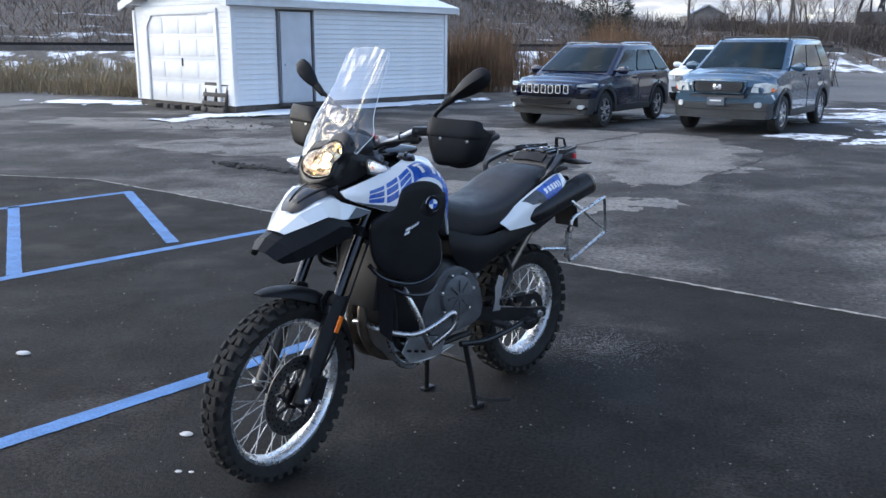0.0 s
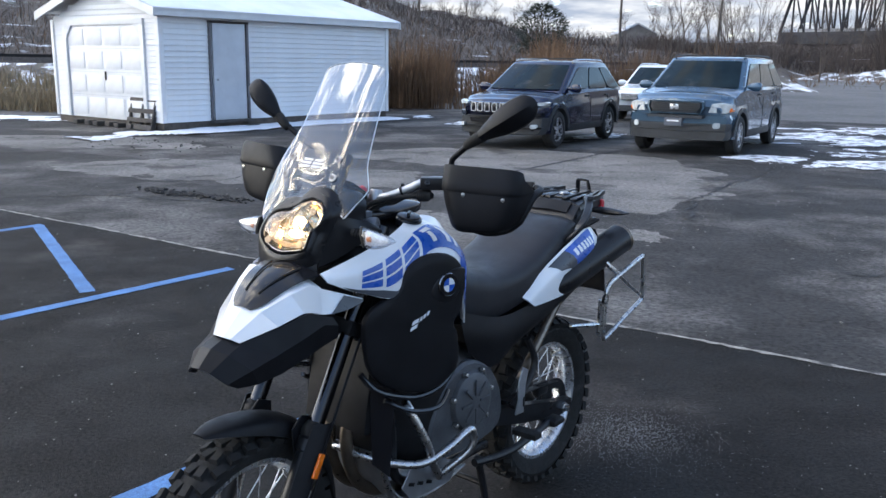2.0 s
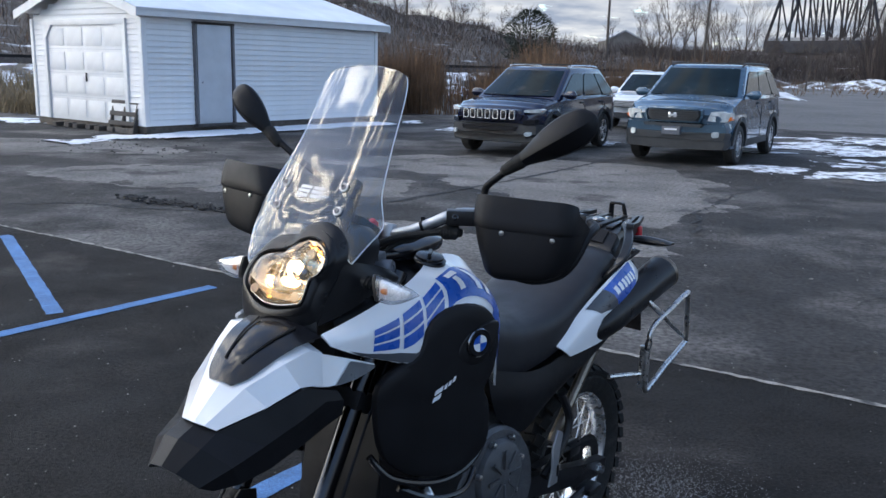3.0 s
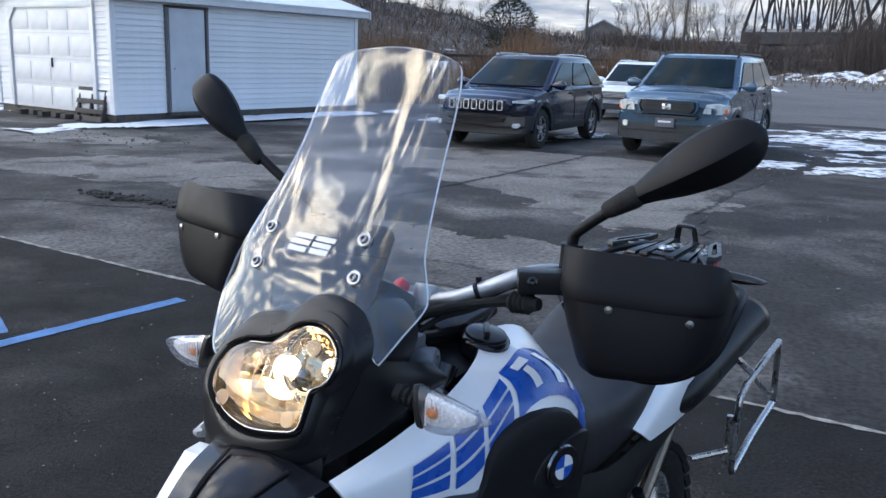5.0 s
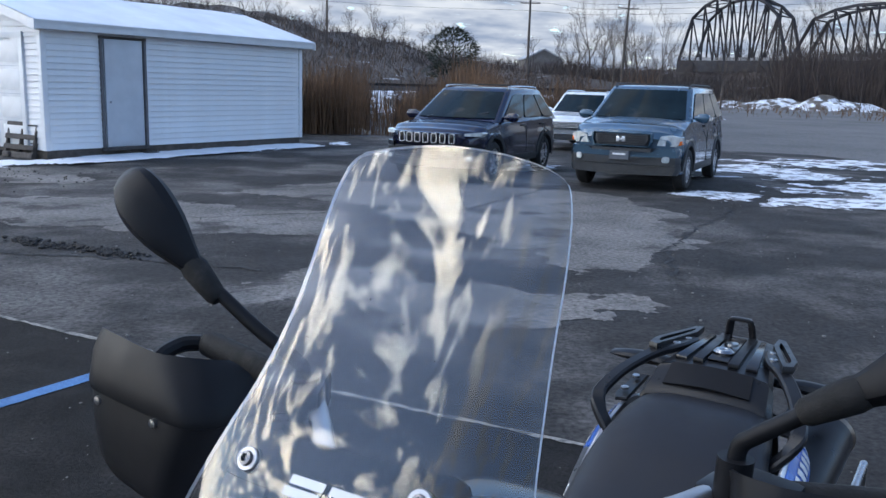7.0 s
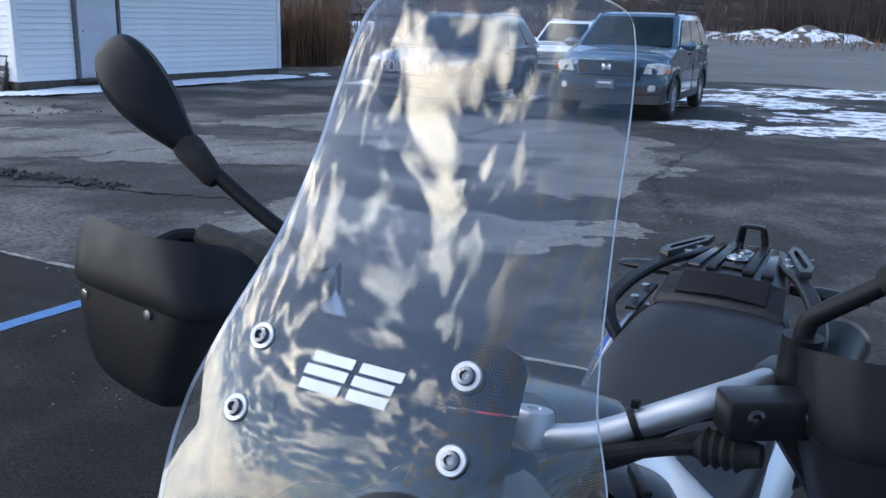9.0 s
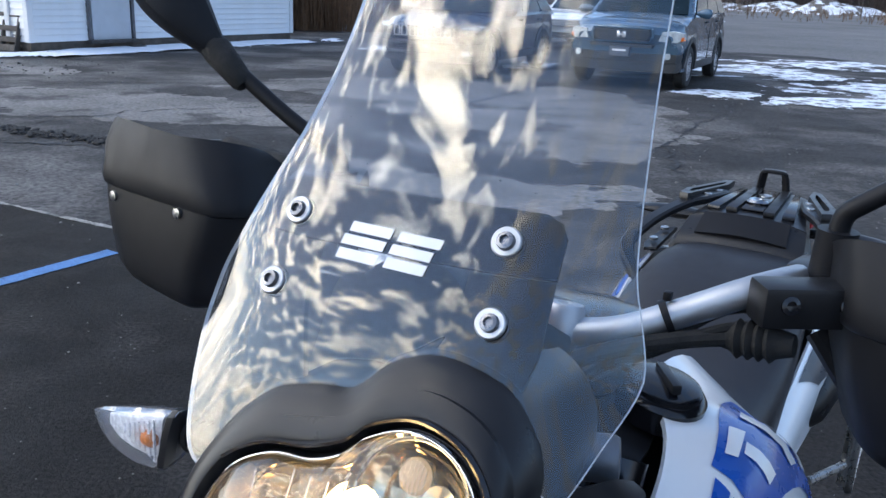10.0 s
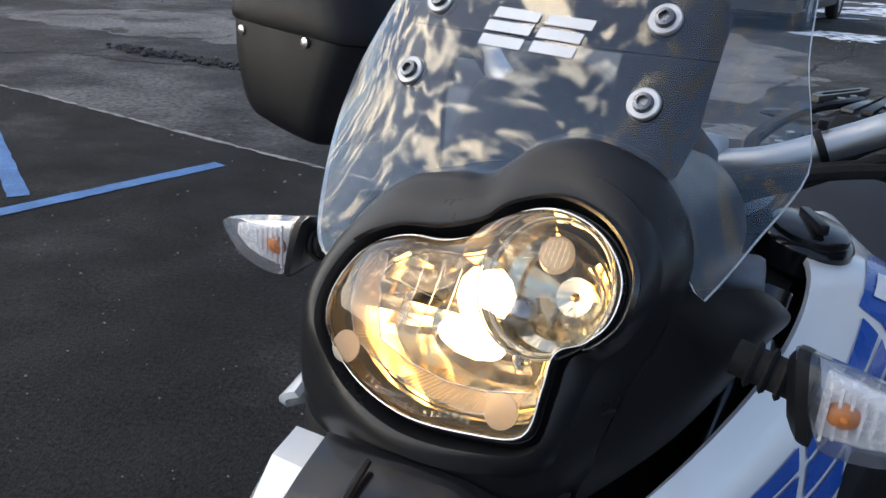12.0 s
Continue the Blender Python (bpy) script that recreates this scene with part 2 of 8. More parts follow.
def tube(pts, r, sides=10, n=5, closed=False, smooth=True, bm=None):
    """A round bar along pts; r is one radius or one for each end."""
    bm = bm or bmesh.new()
    c = curve3(pts, n, closed) if smooth else [Vector(p) for p in pts]
    r0, r1 = r if isinstance(r, tuple) else (r, r)
    rings, up = [], None
    k = len(c)
    for i, p in enumerate(c):
        a, b = (c[i - 1], c[(i + 1) % k]) if closed else (c[max(i - 1, 0)], c[min(i + 1, k - 1)])
        d = (b - a).normalized()
        if up is None:
            up = d.orthogonal().normalized()
        up = (up - d * up.dot(d)).normalized()
        side = d.cross(up)
        rad = r0 + (r1 - r0) * i / max(1, k - 1)
        rings.append([p + rad * (math.cos(t) * up + math.sin(t) * side) for t in (2 * math.pi * j / sides for j in range(sides))])
    if closed:
        rings.append(rings[0])
        skin(bm, rings, True, False)
        bmesh.ops.remove_doubles(bm, verts=bm.verts, dist=1e-6)
    else:
        skin(bm, rings)
    return bm


def frame_of(axis):
    z = Vector(axis).normalized()
    x = z.orthogonal().normalized()
    if abs(z.y) > 0.9:
        x = Vector((1, 0, 0))
        x = (x - z * x.dot(z)).normalized()
    return x, z.cross(x), z


def lathe(prof, origin, axis, n=32, bm=None, caps=True, wave=None):
    """A turned body: prof is (radius, height along the axis)."""
    bm = bm or bmesh.new()
    x, y, z = frame_of(axis)
    o = Vector(origin)
    rings = [[o + z * h + max(r, 1e-4) * (math.cos(t) * x + math.sin(t) * y) for t in (2 * math.pi * j / n for j in range(n))] for r, h in prof]
    return skin(bm, rings, True, caps)


def ring(prof, origin, axis, n=48, bm=None):
    """A turned ring of closed section."""
    bm = bm or bmesh.new()
    x, y, z = frame_of(axis)
    o = Vector(origin)
    rings = []
    for j in range(n + 1):
        t = 2 * math.pi * (j % n) / n
        d = math.cos(t) * x + math.sin(t) * y
        rings.append([o + z * h + r * d for r, h in prof])
    skin(bm, rings, True, False)
    bmesh.ops.remove_doubles(bm, verts=bm.verts, dist=1e-6)
    return bm


def box(center, size, bev=0.0, turn=None, bm=None, seg=2):
    b = bmesh.new()
    bmesh.ops.create_cube(b, size=1)
    bmesh.ops.scale(b, vec=size, verts=b.verts)
    if bev:
        bmesh.ops.bevel(b, geom=b.edges[:], offset=bev, segments=seg, affect="EDGES", profile=0.6)
    m = Matrix.Translation(center) @ (turn.to_4x4() if turn else Matrix())
    bmesh.ops.transform(b, matrix=m, verts=b.verts)
    return merge(bm, b)


def merge(bm, b):
    if bm is None:
        return b
    me = bpy.data.meshes.new("tmp")
    b.to_mesh(me)
    b.free()
    bm.from_mesh(me)
    bpy.data.meshes.remove(me)
    return bm


def plate(outline, origin, ex, ey, thick, bev=0.0, smooth=0, bm=None, dome=0.0):
    """An outline in the plane of ex and ey, made thick along ex x ey (both ways from the plane)."""
    ex, ey = Vector(ex).normalized(), Vector(ey)
    ey = (ey - ex * ey.dot(ex)).normalized()
    n = ex.cross(ey)
    o = Vector(origin)
    pts = [(p[0], p[1], 0) for p in outline]
    if smooth:
        pts = curve3(pts, smooth, True)
    cx, cy = sum(p[0] for p in pts) / len(pts), sum(p[1] for p in pts) / len(pts)

    def at(p, h, k=1.0):
        return o + ex * (cx + (p[0] - cx) * k) + ey * (cy + (p[1] - cy) * k) + n * h

    b = bmesh.new()
    size = max(math.hypot(p[0] - cx, p[1] - cy) for p in pts)
    k = 1 - bev / size if bev else 1
    if bev:
        rings = [[at(p, -thick / 2, k) for p in pts], [at(p, -thick / 2 + bev) for p in pts], [at(p, thick / 2 - bev) for p in pts], [at(p, thick / 2 - bev * 0.3, 1 - bev * 0.35 / size) for p in pts], [at(p, thick / 2, k) for p in pts]]
    else:
        rings = [[at(p, -thick / 2) for p in pts], [at(p, thick / 2) for p in pts]]
    if dome:
        rings += [[at(p, thick / 2 + dome * (1 - q * q), k * q) for p in pts] for q in (0.85, 0.65, 0.4, 0.15)]
    skin(b, rings)
    return merge(bm, b)


def sheet(grid, thick, nu=6, nv=6, bm=None, inward=None):
    """A smooth sheet through a grid of points, made thick against its normal. Where a point has a z of None it stays as its neighbour."""
    rows = [curve3(r, nu) for r in grid]
    cols = [curve3([r[i] for r in rows], nv) for i in range(len(rows[0]))]
    pts = [[cols[i][j] for i in range(len(cols))] for j in range(len(cols[0]))]
    b = bmesh.new()
    nr, nc = len(pts), len(pts[0])

    def normal(j, i):
        du = pts[j][min(i + 1, nc - 1)] - pts[j][max(i - 1, 0)]
        dv = pts[min(j + 1, nr - 1)][i] - pts[max(j - 1, 0)][i]
        return du.cross(dv).normalized()

    top = [[b.verts.new(p) for p in r] for r in pts]
    bot = [[b.verts.new(pts[j][i] - normal(j, i) * thick) for i in range(nc)] for j in range(nr)]
    for j in range(nr - 1):
        for i in range(nc - 1):
            b.faces.new((top[j][i], top[j][i + 1], top[j + 1][i + 1], top[j + 1][i]))
            b.faces.new((bot[j][i], bot[j + 1][i], bot[j + 1][i + 1], bot[j][i + 1]))
    rim = [(0, i) for i in range(nc)] + [(j, nc - 1) for j in range(1, nr)] + [(nr - 1, i) for i in range(nc - 2, -1, -1)] + [(j, 0) for j in range(nr - 2, 0, -1)]
    for (j, i), (k, l) in zip(rim, rim[1:] + rim[:1]):
        b.faces.new((top[j][i], bot[j][i], bot[k][l], top[k][l]))
    return merge(bm, b)


def loft(sections, n=6, along=4, bm=None):
    """A closed body through closed sections of equal count, smoothed both ways."""
    rings = [curve3(s, n, True) for s in sections]
    cols = [curve3([r[i] for r in rings], along) for i in range(len(rings[0]))]
    return merge(bm, skin(bmesh.new(), [[c[j] for c in cols] for j in range(len(cols[0]))]))


def flip(bm):
    """The other side of the bike."""
    b = bm.copy()
    bmesh.ops.scale(b, vec=(1, -1, 1), verts=b.verts)
    return b


def moved(bm, m):
    bmesh.ops.transform(bm, matrix=m, verts=bm.verts)
    return bm


def ball(center, r, squash=(1, 1, 1), sub=2, bm=None):
    b = bmesh.new()
    bmesh.ops.create_icosphere(b, subdivisions=sub, radius=r)
    bmesh.ops.scale(b, vec=squash, verts=b.verts)
    bmesh.ops.translate(b, vec=center, verts=b.verts)
    return merge(bm, b)

# ---- setting: ground, pavement, snow ----
ASPHALT_NEW = mat("fresh_dark_asphalt", (0.0145, 0.0128, 0.0119), 0.84, spec=0.19, vary=0.4, scale=0.8, fine=0.95, fine_scale=60, bump=1.0, bump_scale=90, tint=(0.060, 0.053, 0.049), tint_at=(0.50, 0.80), tint_scale=1.1, rvary=0.12)
ASPHALT_OLD = mat("worn_grey_asphalt", (0.030, 0.028, 0.0265), 0.88, spec=0.3, vary=0.45, scale=0.6, fine=0.65, fine_scale=26, bump=1.0, bump_scale=40, tint=(0.128, 0.120, 0.113), tint_at=(0.45, 0.64), tint_scale=0.42, rvary=0.1)
GRAVEL = mat("grey_gravel_lot", (0.115, 0.111, 0.107), 0.9, vary=0.3, scale=0.15, fine=0.35, fine_scale=8, bump=0.8, bump_scale=12, tint=(0.075, 0.065, 0.05), tint_at=(0.55, 0.75), tint_scale=0.05)
SEAM = mat("pale_asphalt_edge", (0.26, 0.245, 0.22), 0.9, vary=0.35, scale=9, fine=0.4, fine_scale=60, tint=(0.07, 0.068, 0.065), tint_at=(0.5, 0.62), tint_scale=4)
BLUE_LINE = mat("worn_blue_line_paint", (0.075, 0.185, 0.40), 0.75, vary=0.25, scale=4, fine=0.35, fine_scale=120, bump=0.4, bump_scale=170, tint=(0.035, 0.06, 0.11), tint_at=(0.60, 0.78), tint_scale=9)
SNOW = mat("packed_snow", (0.80, 0.82, 0.86), 0.6, vary=0.08, scale=3, bump=0.6, bump_scale=22)
THIN_SNOW = mat("thin_trodden_snow", (0.78, 0.80, 0.84), 0.65, vary=0.08, scale=3, bump=0.6, bump_scale=22, tint=(0.09, 0.09, 0.095), tint_at=(0.47, 0.60), tint_scale=3.4)
ASPHALT_PALE = mat("pale_scuffed_asphalt", (0.160, 0.151, 0.141), 0.9, spec=0.3, vary=0.35, scale=0.9, fine=0.55, fine_scale=22, bump=0.9, bump_scale=40, tint=(0.060, 0.056, 0.053), tint_at=(0.53, 0.66), tint_scale=1.1, rvary=0.1)
STONE = mat("pale_pebble", (0.15, 0.145, 0.135), 0.8, vary=0.3, scale=40)
DEBRIS = mat("dark_loose_asphalt", (0.028, 0.026, 0.024), 0.9, vary=0.4, scale=20)


def flat(name, outline, z, material, cell=0.0, label="", category="", kind="structure", lift=None):
    bm = bmesh.new()
    vs = [bm.verts.new((x, y, z)) for x, y in outline]
    bm.faces.new(vs)
    ob = obj(name, bm, material, smooth=0)
    return tagged(ob, label, category, "", kind)


def ground_sheet():
    bm = bmesh.new()
    xs = [-1500, -600, -250, -120, -70, -45, -30, -20, -12, -5, 3, 12, 25, 45, 80, 150, 400, 1500]
    ys = [-1500, -400, -100, -30, -8, 4, 12, 20, 28, 36, 45, 60, 90, 140, 220, 400, 1500]
    g = [[bm.verts.new((x, y, -0.03)) for x in xs] for y in ys]
    for j in range(len(ys) - 1):
        for i in range(len(xs) - 1):
            bm.faces.new((g[j][i], g[j][i + 1], g[j + 1][i + 1], g[j + 1][i]))
    tagged(obj("ground", bm, GRAVEL, smooth=0), "grey gravel lot reaching to the far trees", "ground", "", "structure")


ground_sheet()
flat("pavement_old", [(-16, 4), (-16, 22), (-10.5, 29), (-3, 29.5), (2, 30), (9, 28), (13, 20), (13, -12), (-16, -12)], -0.008, ASPHALT_OLD, label="worn grey asphalt with pale scuffed patches and cracks", category="pavement")
SEAM_LINE = [(-16, 8.6), (-9.0, 9.0), (-7.1, 9.18), (-5.8, 9.2), (-4.2, 8.5), (-2.77, 7.83), (-1.2, 7.14), (0.29, 6.51), (1.12, 6.17), (2.23, 5.68), (5.0, 4.55), (13, 1.2)]
flat("pavement_new", SEAM_LINE + [(13, -12), (-16, -12)], 0.0, ASPHALT_NEW, label="fresh dark asphalt parking area", category="pavement")


def strip(name, pts, width, z, material, wobble=0.0, label="", category=""):
    """A band along pts, with slightly uneven edges."""
    rnd = random.Random(name + str(pts[0]))
    c = [Vector((*p, z)) for p in pts]
    fine = []
    for a, b in zip(c, c[1:]):
        k = max(1, int((b - a).length / 0.06))
        fine += [a.lerp(b, i / k) for i in range(k)]
    fine.append(c[-1])
    bm = bmesh.new()
    rows = []
    for i, p in enumerate(fine):
        d = (fine[min(i + 1, len(fine) - 1)] - fine[max(i - 1, 0)]).normalized()
        s = Vector((-d.y, d.x, 0))
        rows.append((bm.verts.new(p + s * (width / 2 + rnd.uniform(-wobble, wobble))), bm.verts.new(p - s * (width / 2 + rnd.uniform(-wobble, wobble)))))
    for a, b in zip(rows, rows[1:]):
        bm.faces.new((a[0], a[1], b[1], b[0]))
    return tagged(obj(name, bm, material, smooth=0), label, category, "", "structure")


strip("pavement_edge", SEAM_LINE[1:-1] + [(9.0, 2.9)], 0.035, 0.004, SEAM, 0.012, "pale crumbling edge between old and new asphalt", "pavement edge")
for k, (a, b) in enumerate([((-2.35, 1.55), (-0.52, 5.02)), ((-4.75, 2.85), (-2.29, 7.24)), ((-7.4, 3.6), (-4.80, 8.52)), ((-4.80, 8.46), (-2.98, 6.36)), ((-5.42, 7.40), (-3.52, 5.14)), ((-6.45, 5.45), (-4.45, 3.40))]):
    strip("blue_line", [a, b], 0.105, 0.004, BLUE_LINE, 0.004, "worn blue parking line painted on dark asphalt", "parking line")


def snow_patch(cx, cy, rx, ry, turn, seed, thick=0.03, cut=0.0):
    """A thin drift with a ragged edge and bare spots."""
    bm = bmesh.new()
    n = 120
    c, s = math.cos(radians(turn)), math.sin(radians(turn))
    verts = {}
    for j in range(n + 1):
        for i in range(n + 1):
            u, v = 2 * i / n - 1, 2 * j / n - 1
            h = 1 - (u * u + v * v) ** 0.5 - 0.18 + 0.85 * noise.fractal(Vector((u * rx * 0.75 + seed, v * ry * 0.95, seed)), 0.75, 2.2, 7) - cut
            if h > 0:
                x, y = u * rx, v * ry
                verts[i, j] = bm.verts.new((cx + c * x - s * y, cy + s * x + c * y, 0.004 + thick * min(1, h * 2.5) ** 0.6))
    for (i, j) in list(verts):
        q = [(i, j), (i + 1, j), (i + 1, j + 1), (i, j + 1)]
        if all(k in verts for k in q):
            bm.faces.new([verts[k] for k in q])
        else:
            t = [k for k in q if k in verts]
            if len(t) == 3:
                bm.faces.new([verts[k] for k in t])
    bmesh.ops.delete(bm, geom=[v for v in bm.verts if not v.link_faces], context="VERTS")
    return tagged(obj("snow_patch", bm, SNOW if thick > 0.02 else THIN_SNOW, smooth=60), "thin patch of old snow on the asphalt", "snow", "", "stuff")


for k, a in enumerate([(3.5, 17.0, 1.3, 0.9, 20, 1), (5.9, 16.3, 2.2, 1.0, 10, 2), (8.0, 18.6, 3.2, 1.6, 8, 3), (5.6, 21.8, 2.5, 1.8, 15, 4), (8.6, 24.5, 3.6, 1.5, 5, 5), (-2.7, 23.6, 1.3, 0.7, 60, 6), (-7.0, 21.6, 5.6, 0.75, 62, 7), (-14.5, 21.4, 2.6, 1.0, 0, 8), (0.6, 20.6, 1.5, 0.5, 60, 9), (10.5, 21.0, 2.6, 1.2, 0, 12)]):
    snow_patch(*a, thick=0.03 if k in (6, 7) else 0.012, cut=-0.30 if k == 6 else (-0.02 if k in (1, 2) else 0.08))

# paler, scuffed stretches of the old asphalt
def ragged(outline, seed, z):
    """A patch made of small cells; its edge crumbles by noise."""
    n = len(outline)
    xs, ys = [p[0] for p in outline], [p[1] for p in outline]
    step = 0.04
    gx = np.arange(min(xs) - 0.4, max(xs) + 0.4, step)
    gy = np.arange(min(ys) - 0.4, max(ys) + 0.4, step)
    X, Y = np.meshgrid(gx, gy)
    inside = np.zeros(X.shape, bool)
    far = np.full(X.shape, 9.0)
    for i in range(n):
        (ax, ay), (bx, by) = outline[i], outline[(i + 1) % n]
        inside ^= ((ay > Y) != (by > Y)) & (X < (bx - ax) * (Y - ay) / ((by - ay) or 1e-9) + ax)
        t = np.clip(((X - ax) * (bx - ax) + (Y - ay) * (by - ay)) / ((bx - ax) ** 2 + (by - ay) ** 2), 0, 1)
        far = np.minimum(far, np.hypot(X - ax - t * (bx - ax), Y - ay - t * (by - ay)))
    depth = np.where(inside, far, -far)
    verts, faces, index = [], [], {}
    for j in range(len(gy)):
        for i in range(len(gx)):
            if depth[j, i] > -0.4 and depth[j, i] + 0.42 * noise.fractal(Vector((gx[i] * 1.1, gy[j] * 1.1, seed)), 0.7, 2.2, 6) > 0.1:
                index[i, j] = len(verts)
                verts.append((gx[i], gy[j], z))
    for i, j in index:
        q = [(i, j), (i + 1, j), (i + 1, j + 1), (i, j + 1)]
        q = [index[k] for k in q if k in index]
        if len(q) > 2:
            faces.append(q)
    me = bpy.data.meshes.new("pavement_patch")
    me.from_pydata(verts, [], faces)
    me.materials.append(ASPHALT_PALE)
    tagged(new("pavement_patch", me), "pale scuffed patch of the old asphalt", "pavement", "", "structure")


ragged([(-4.4, 15.0), (-2.2, 14.7), (-0.6, 12.2), (0.7, 10.4), (1.5, 10.2), (1.9, 11.7), (2.4, 13.3), (2.6, 14.6), (1.9, 17.0), (-1.0, 17.6), (-3.4, 16.8)], 3, -0.004)
ragged([(-7.8, 12.6), (-5.6, 11.7), (-3.2, 11.6), (-1.7, 12.0), (-1.9, 13.4), (-3.8, 14.1), (-6.6, 14.2)], 7, -0.004)
ragged([(-2.3, 9.0), (-0.4, 8.5), (1.0, 8.5), (1.1, 9.5), (-0.2, 10.1), (-1.9, 10.3)], 11, -0.004)
ragged([(-12.0, 15.6), (-9.2, 15.0), (-6.4, 15.6), (-6.9, 17.0), (-9.0, 17.6), (-12.5, 17.2)], 13, -0.004)

# tar line, cracks, crumbled edge, pebbles
TAR = mat("dark_crack_tar", (0.016, 0.015, 0.015), 0.8, vary=0.3, scale=6)
strip("tar_line", [(-1.9, 11.5), (-1.57, 12.14), (-0.62, 14.02), (0.0, 15.4), (0.54, 16.66), (1.25, 18.2)], 0.06, 0.001, TAR, 0.025, "dark sealed crack across the old asphalt", "crack")


def crack(pts, width, seed):
    rnd = random.Random(seed)
    fine = []
    for a, b in zip(pts, pts[1:]):
        k = max(2, int(math.dist(a, b) / 0.10))
        for i in range(k):
            t = i / k
            fine.append((a[0] + (b[0] - a[0]) * t + rnd.gauss(0, 0.045), a[1] + (b[1] - a[1]) * t + rnd.gauss(0, 0.045)))
    strip("crack", fine + [pts[-1]], width, 0.0005, TAR, width * 0.4, "jagged crack in the old asphalt", "crack")


crack([(1.55, 10.3), (1.62, 10.7), (1.70, 11.7), (2.10, 12.7), (2.58, 13.7), (3.1, 14.6), (3.4, 15.6)], 0.035, 1)
crack([(-5.2, 10.27), (-4.94, 10.98), (-4.73, 11.68), (-4.22, 12.4), (-3.0, 13.2), (-1.6, 13.8)], 0.03, 2)
crack([(-6.9, 9.4), (-5.9, 10.2), (-5.2, 10.4), (-3.6, 10.3), (-2.2, 10.0)], 0.04, 3)
crack([(4.6, 7.2), (5.0, 9.0), (4.8, 10.6), (5.6, 12.4)], 0.03, 4)
crack([(2.6, 8.2), (3.6, 8.5), (5.2, 8.3), (6.8, 8.8)], 0.025, 5)
crack([(-8.5, 14.2), (-6.0, 14.9), (-3.5, 15.6), (-1.0, 17.4)], 0.035, 6)


def crumbs(name, n, spot, r0, r1, material, label, seed, flatten=0.6):
    """Loose lumps lying on the ground."""
    rnd = random.Random(seed)
    verts, faces = [], []
    ico = bmesh.new()
    bmesh.ops.create_icosphere(ico, subdivisions=1, radius=1)
    base = [v.co.copy() for v in ico.verts]
    tri = [[v.index for v in f.verts] for f in ico.faces]
    ico.free()
    for k in range(n):
        p = spot(rnd)
        r = rnd.uniform(r0, r1) * (0.5 + rnd.random())
        i = len(verts)
        verts += [Vector((p[0], p[1], r * flatten * 0.6)) + Vector((b.x * r * rnd.uniform(0.7, 1.3), b.y * r * rnd.uniform(0.7, 1.3), b.z * r * flatten)) for b in base]
        faces += [tuple(i + q for q in t) for t in tri]
    me = bpy.data.meshes.new(name)
    me.from_pydata(verts, [], faces)
    me.materials.append(material)
    tagged(new(name, me), label, "debris", "", "stuff")


def along(pts, spread):
    def f(r):
        k = r.randrange(len(pts) - 1)
        t = r.random()
        a, b = pts[k], pts[k + 1]
        return (a[0] + (b[0] - a[0]) * t + r.gauss(0, spread), a[1] + (b[1] - a[1]) * t + r.gauss(0, spread))
    return f


crumbs("asphalt_crumbs", 420, along([(-5.0, 10.97), (-4.53, 10.72), (-4.04, 10.58), (-3.5, 10.37)], 0.07), 0.006, 0.026, DEBRIS, "crumbled dark asphalt along a broken edge", 1)
crumbs("asphalt_crumbs", 120, along([(-9.5, 17.2), (-8.0, 16.4), (-6.5, 16.0)], 0.6), 0.006, 0.016, DEBRIS, "loose dark crumbs in front of the garage", 2)
crumbs("pebbles", 420, lambda r: (r.uniform(-6, 6), r.uniform(6.5, 16)), 0.004, 0.012, STONE, "small pale pebbles scattered on the old asphalt", 3)
crumbs("pebbles", 1500, lambda r: (r.uniform(-4.0, 3.5), r.uniform(1.2, 6.4)), 0.0012, 0.0045, STONE, "tiny pale grit on the new asphalt", 4)
crumbs("grit", 6500, lambda r: (r.gauss(0.66, 0.20), r.gauss(4.72, 0.17)), 0.0005, 0.0013, mat("white_road_salt", (0.40, 0.40, 0.41), 0.7, vary=0.1, scale=60), "scattered white road salt beside the rear wheel", 5, 0.4)
for k, (x, y, r) in enumerate([(-2.32, 3.78, 0.035), (-0.96, 3.12, 0.026), (-0.82, 2.82, 0.013), (-0.77, 2.83, 0.010)]):
    bm = ball((x, y, r * 0.22), r, (1.2, 0.8, 0.28), 2)
    tagged(obj("pebble", bm, mat("pale_flat_stone", (0.48, 0.47, 0.46), 0.8, vary=0.2, scale=50) if k == 0 else bpy.data.materials["pale_flat_stone"]), "flat pale pebble lying on dark asphalt", "pebble", "loose pebbles")

# ---- the white garage ----
VINYL_SIDING = mat("white_vinyl_siding", (0.69, 0.70, 0.71), 0.5, vary=0.05, scale=1.5, each=0.03, bump=0.1, bump_scale=40, tint=(0.62, 0.60, 0.56), tint_at=(0.66, 0.9), tint_scale=2.5)
TRIM_WHITE = mat("white_trim_paint", (0.68, 0.69, 0.70), 0.45, vary=0.06, scale=3)
DOOR_GREY = mat("pale_grey_door_paint", (0.50, 0.52, 0.55), 0.5, vary=0.08, scale=2.5, tint=(0.34, 0.33, 0.32), tint_at=(0.65, 0.85), tint_scale=3)
DARK_WOOD = mat("dark_weathered_wood", (0.075, 0.062, 0.050), 0.85, vary=0.35, scale=6, bump=0.5, bump_scale=60)
GREY_WOOD = mat("grey_pallet_wood", (0.062, 0.055, 0.050), 0.85, vary=0.35, scale=9, bump=0.5, bump_scale=70, each=0.25)
SHINGLE_SNOW = mat("snow_on_roof", (0.80, 0.83, 0.88), 0.65, vary=0.08, scale=1.2, bump=0.4, bump_scale=9)

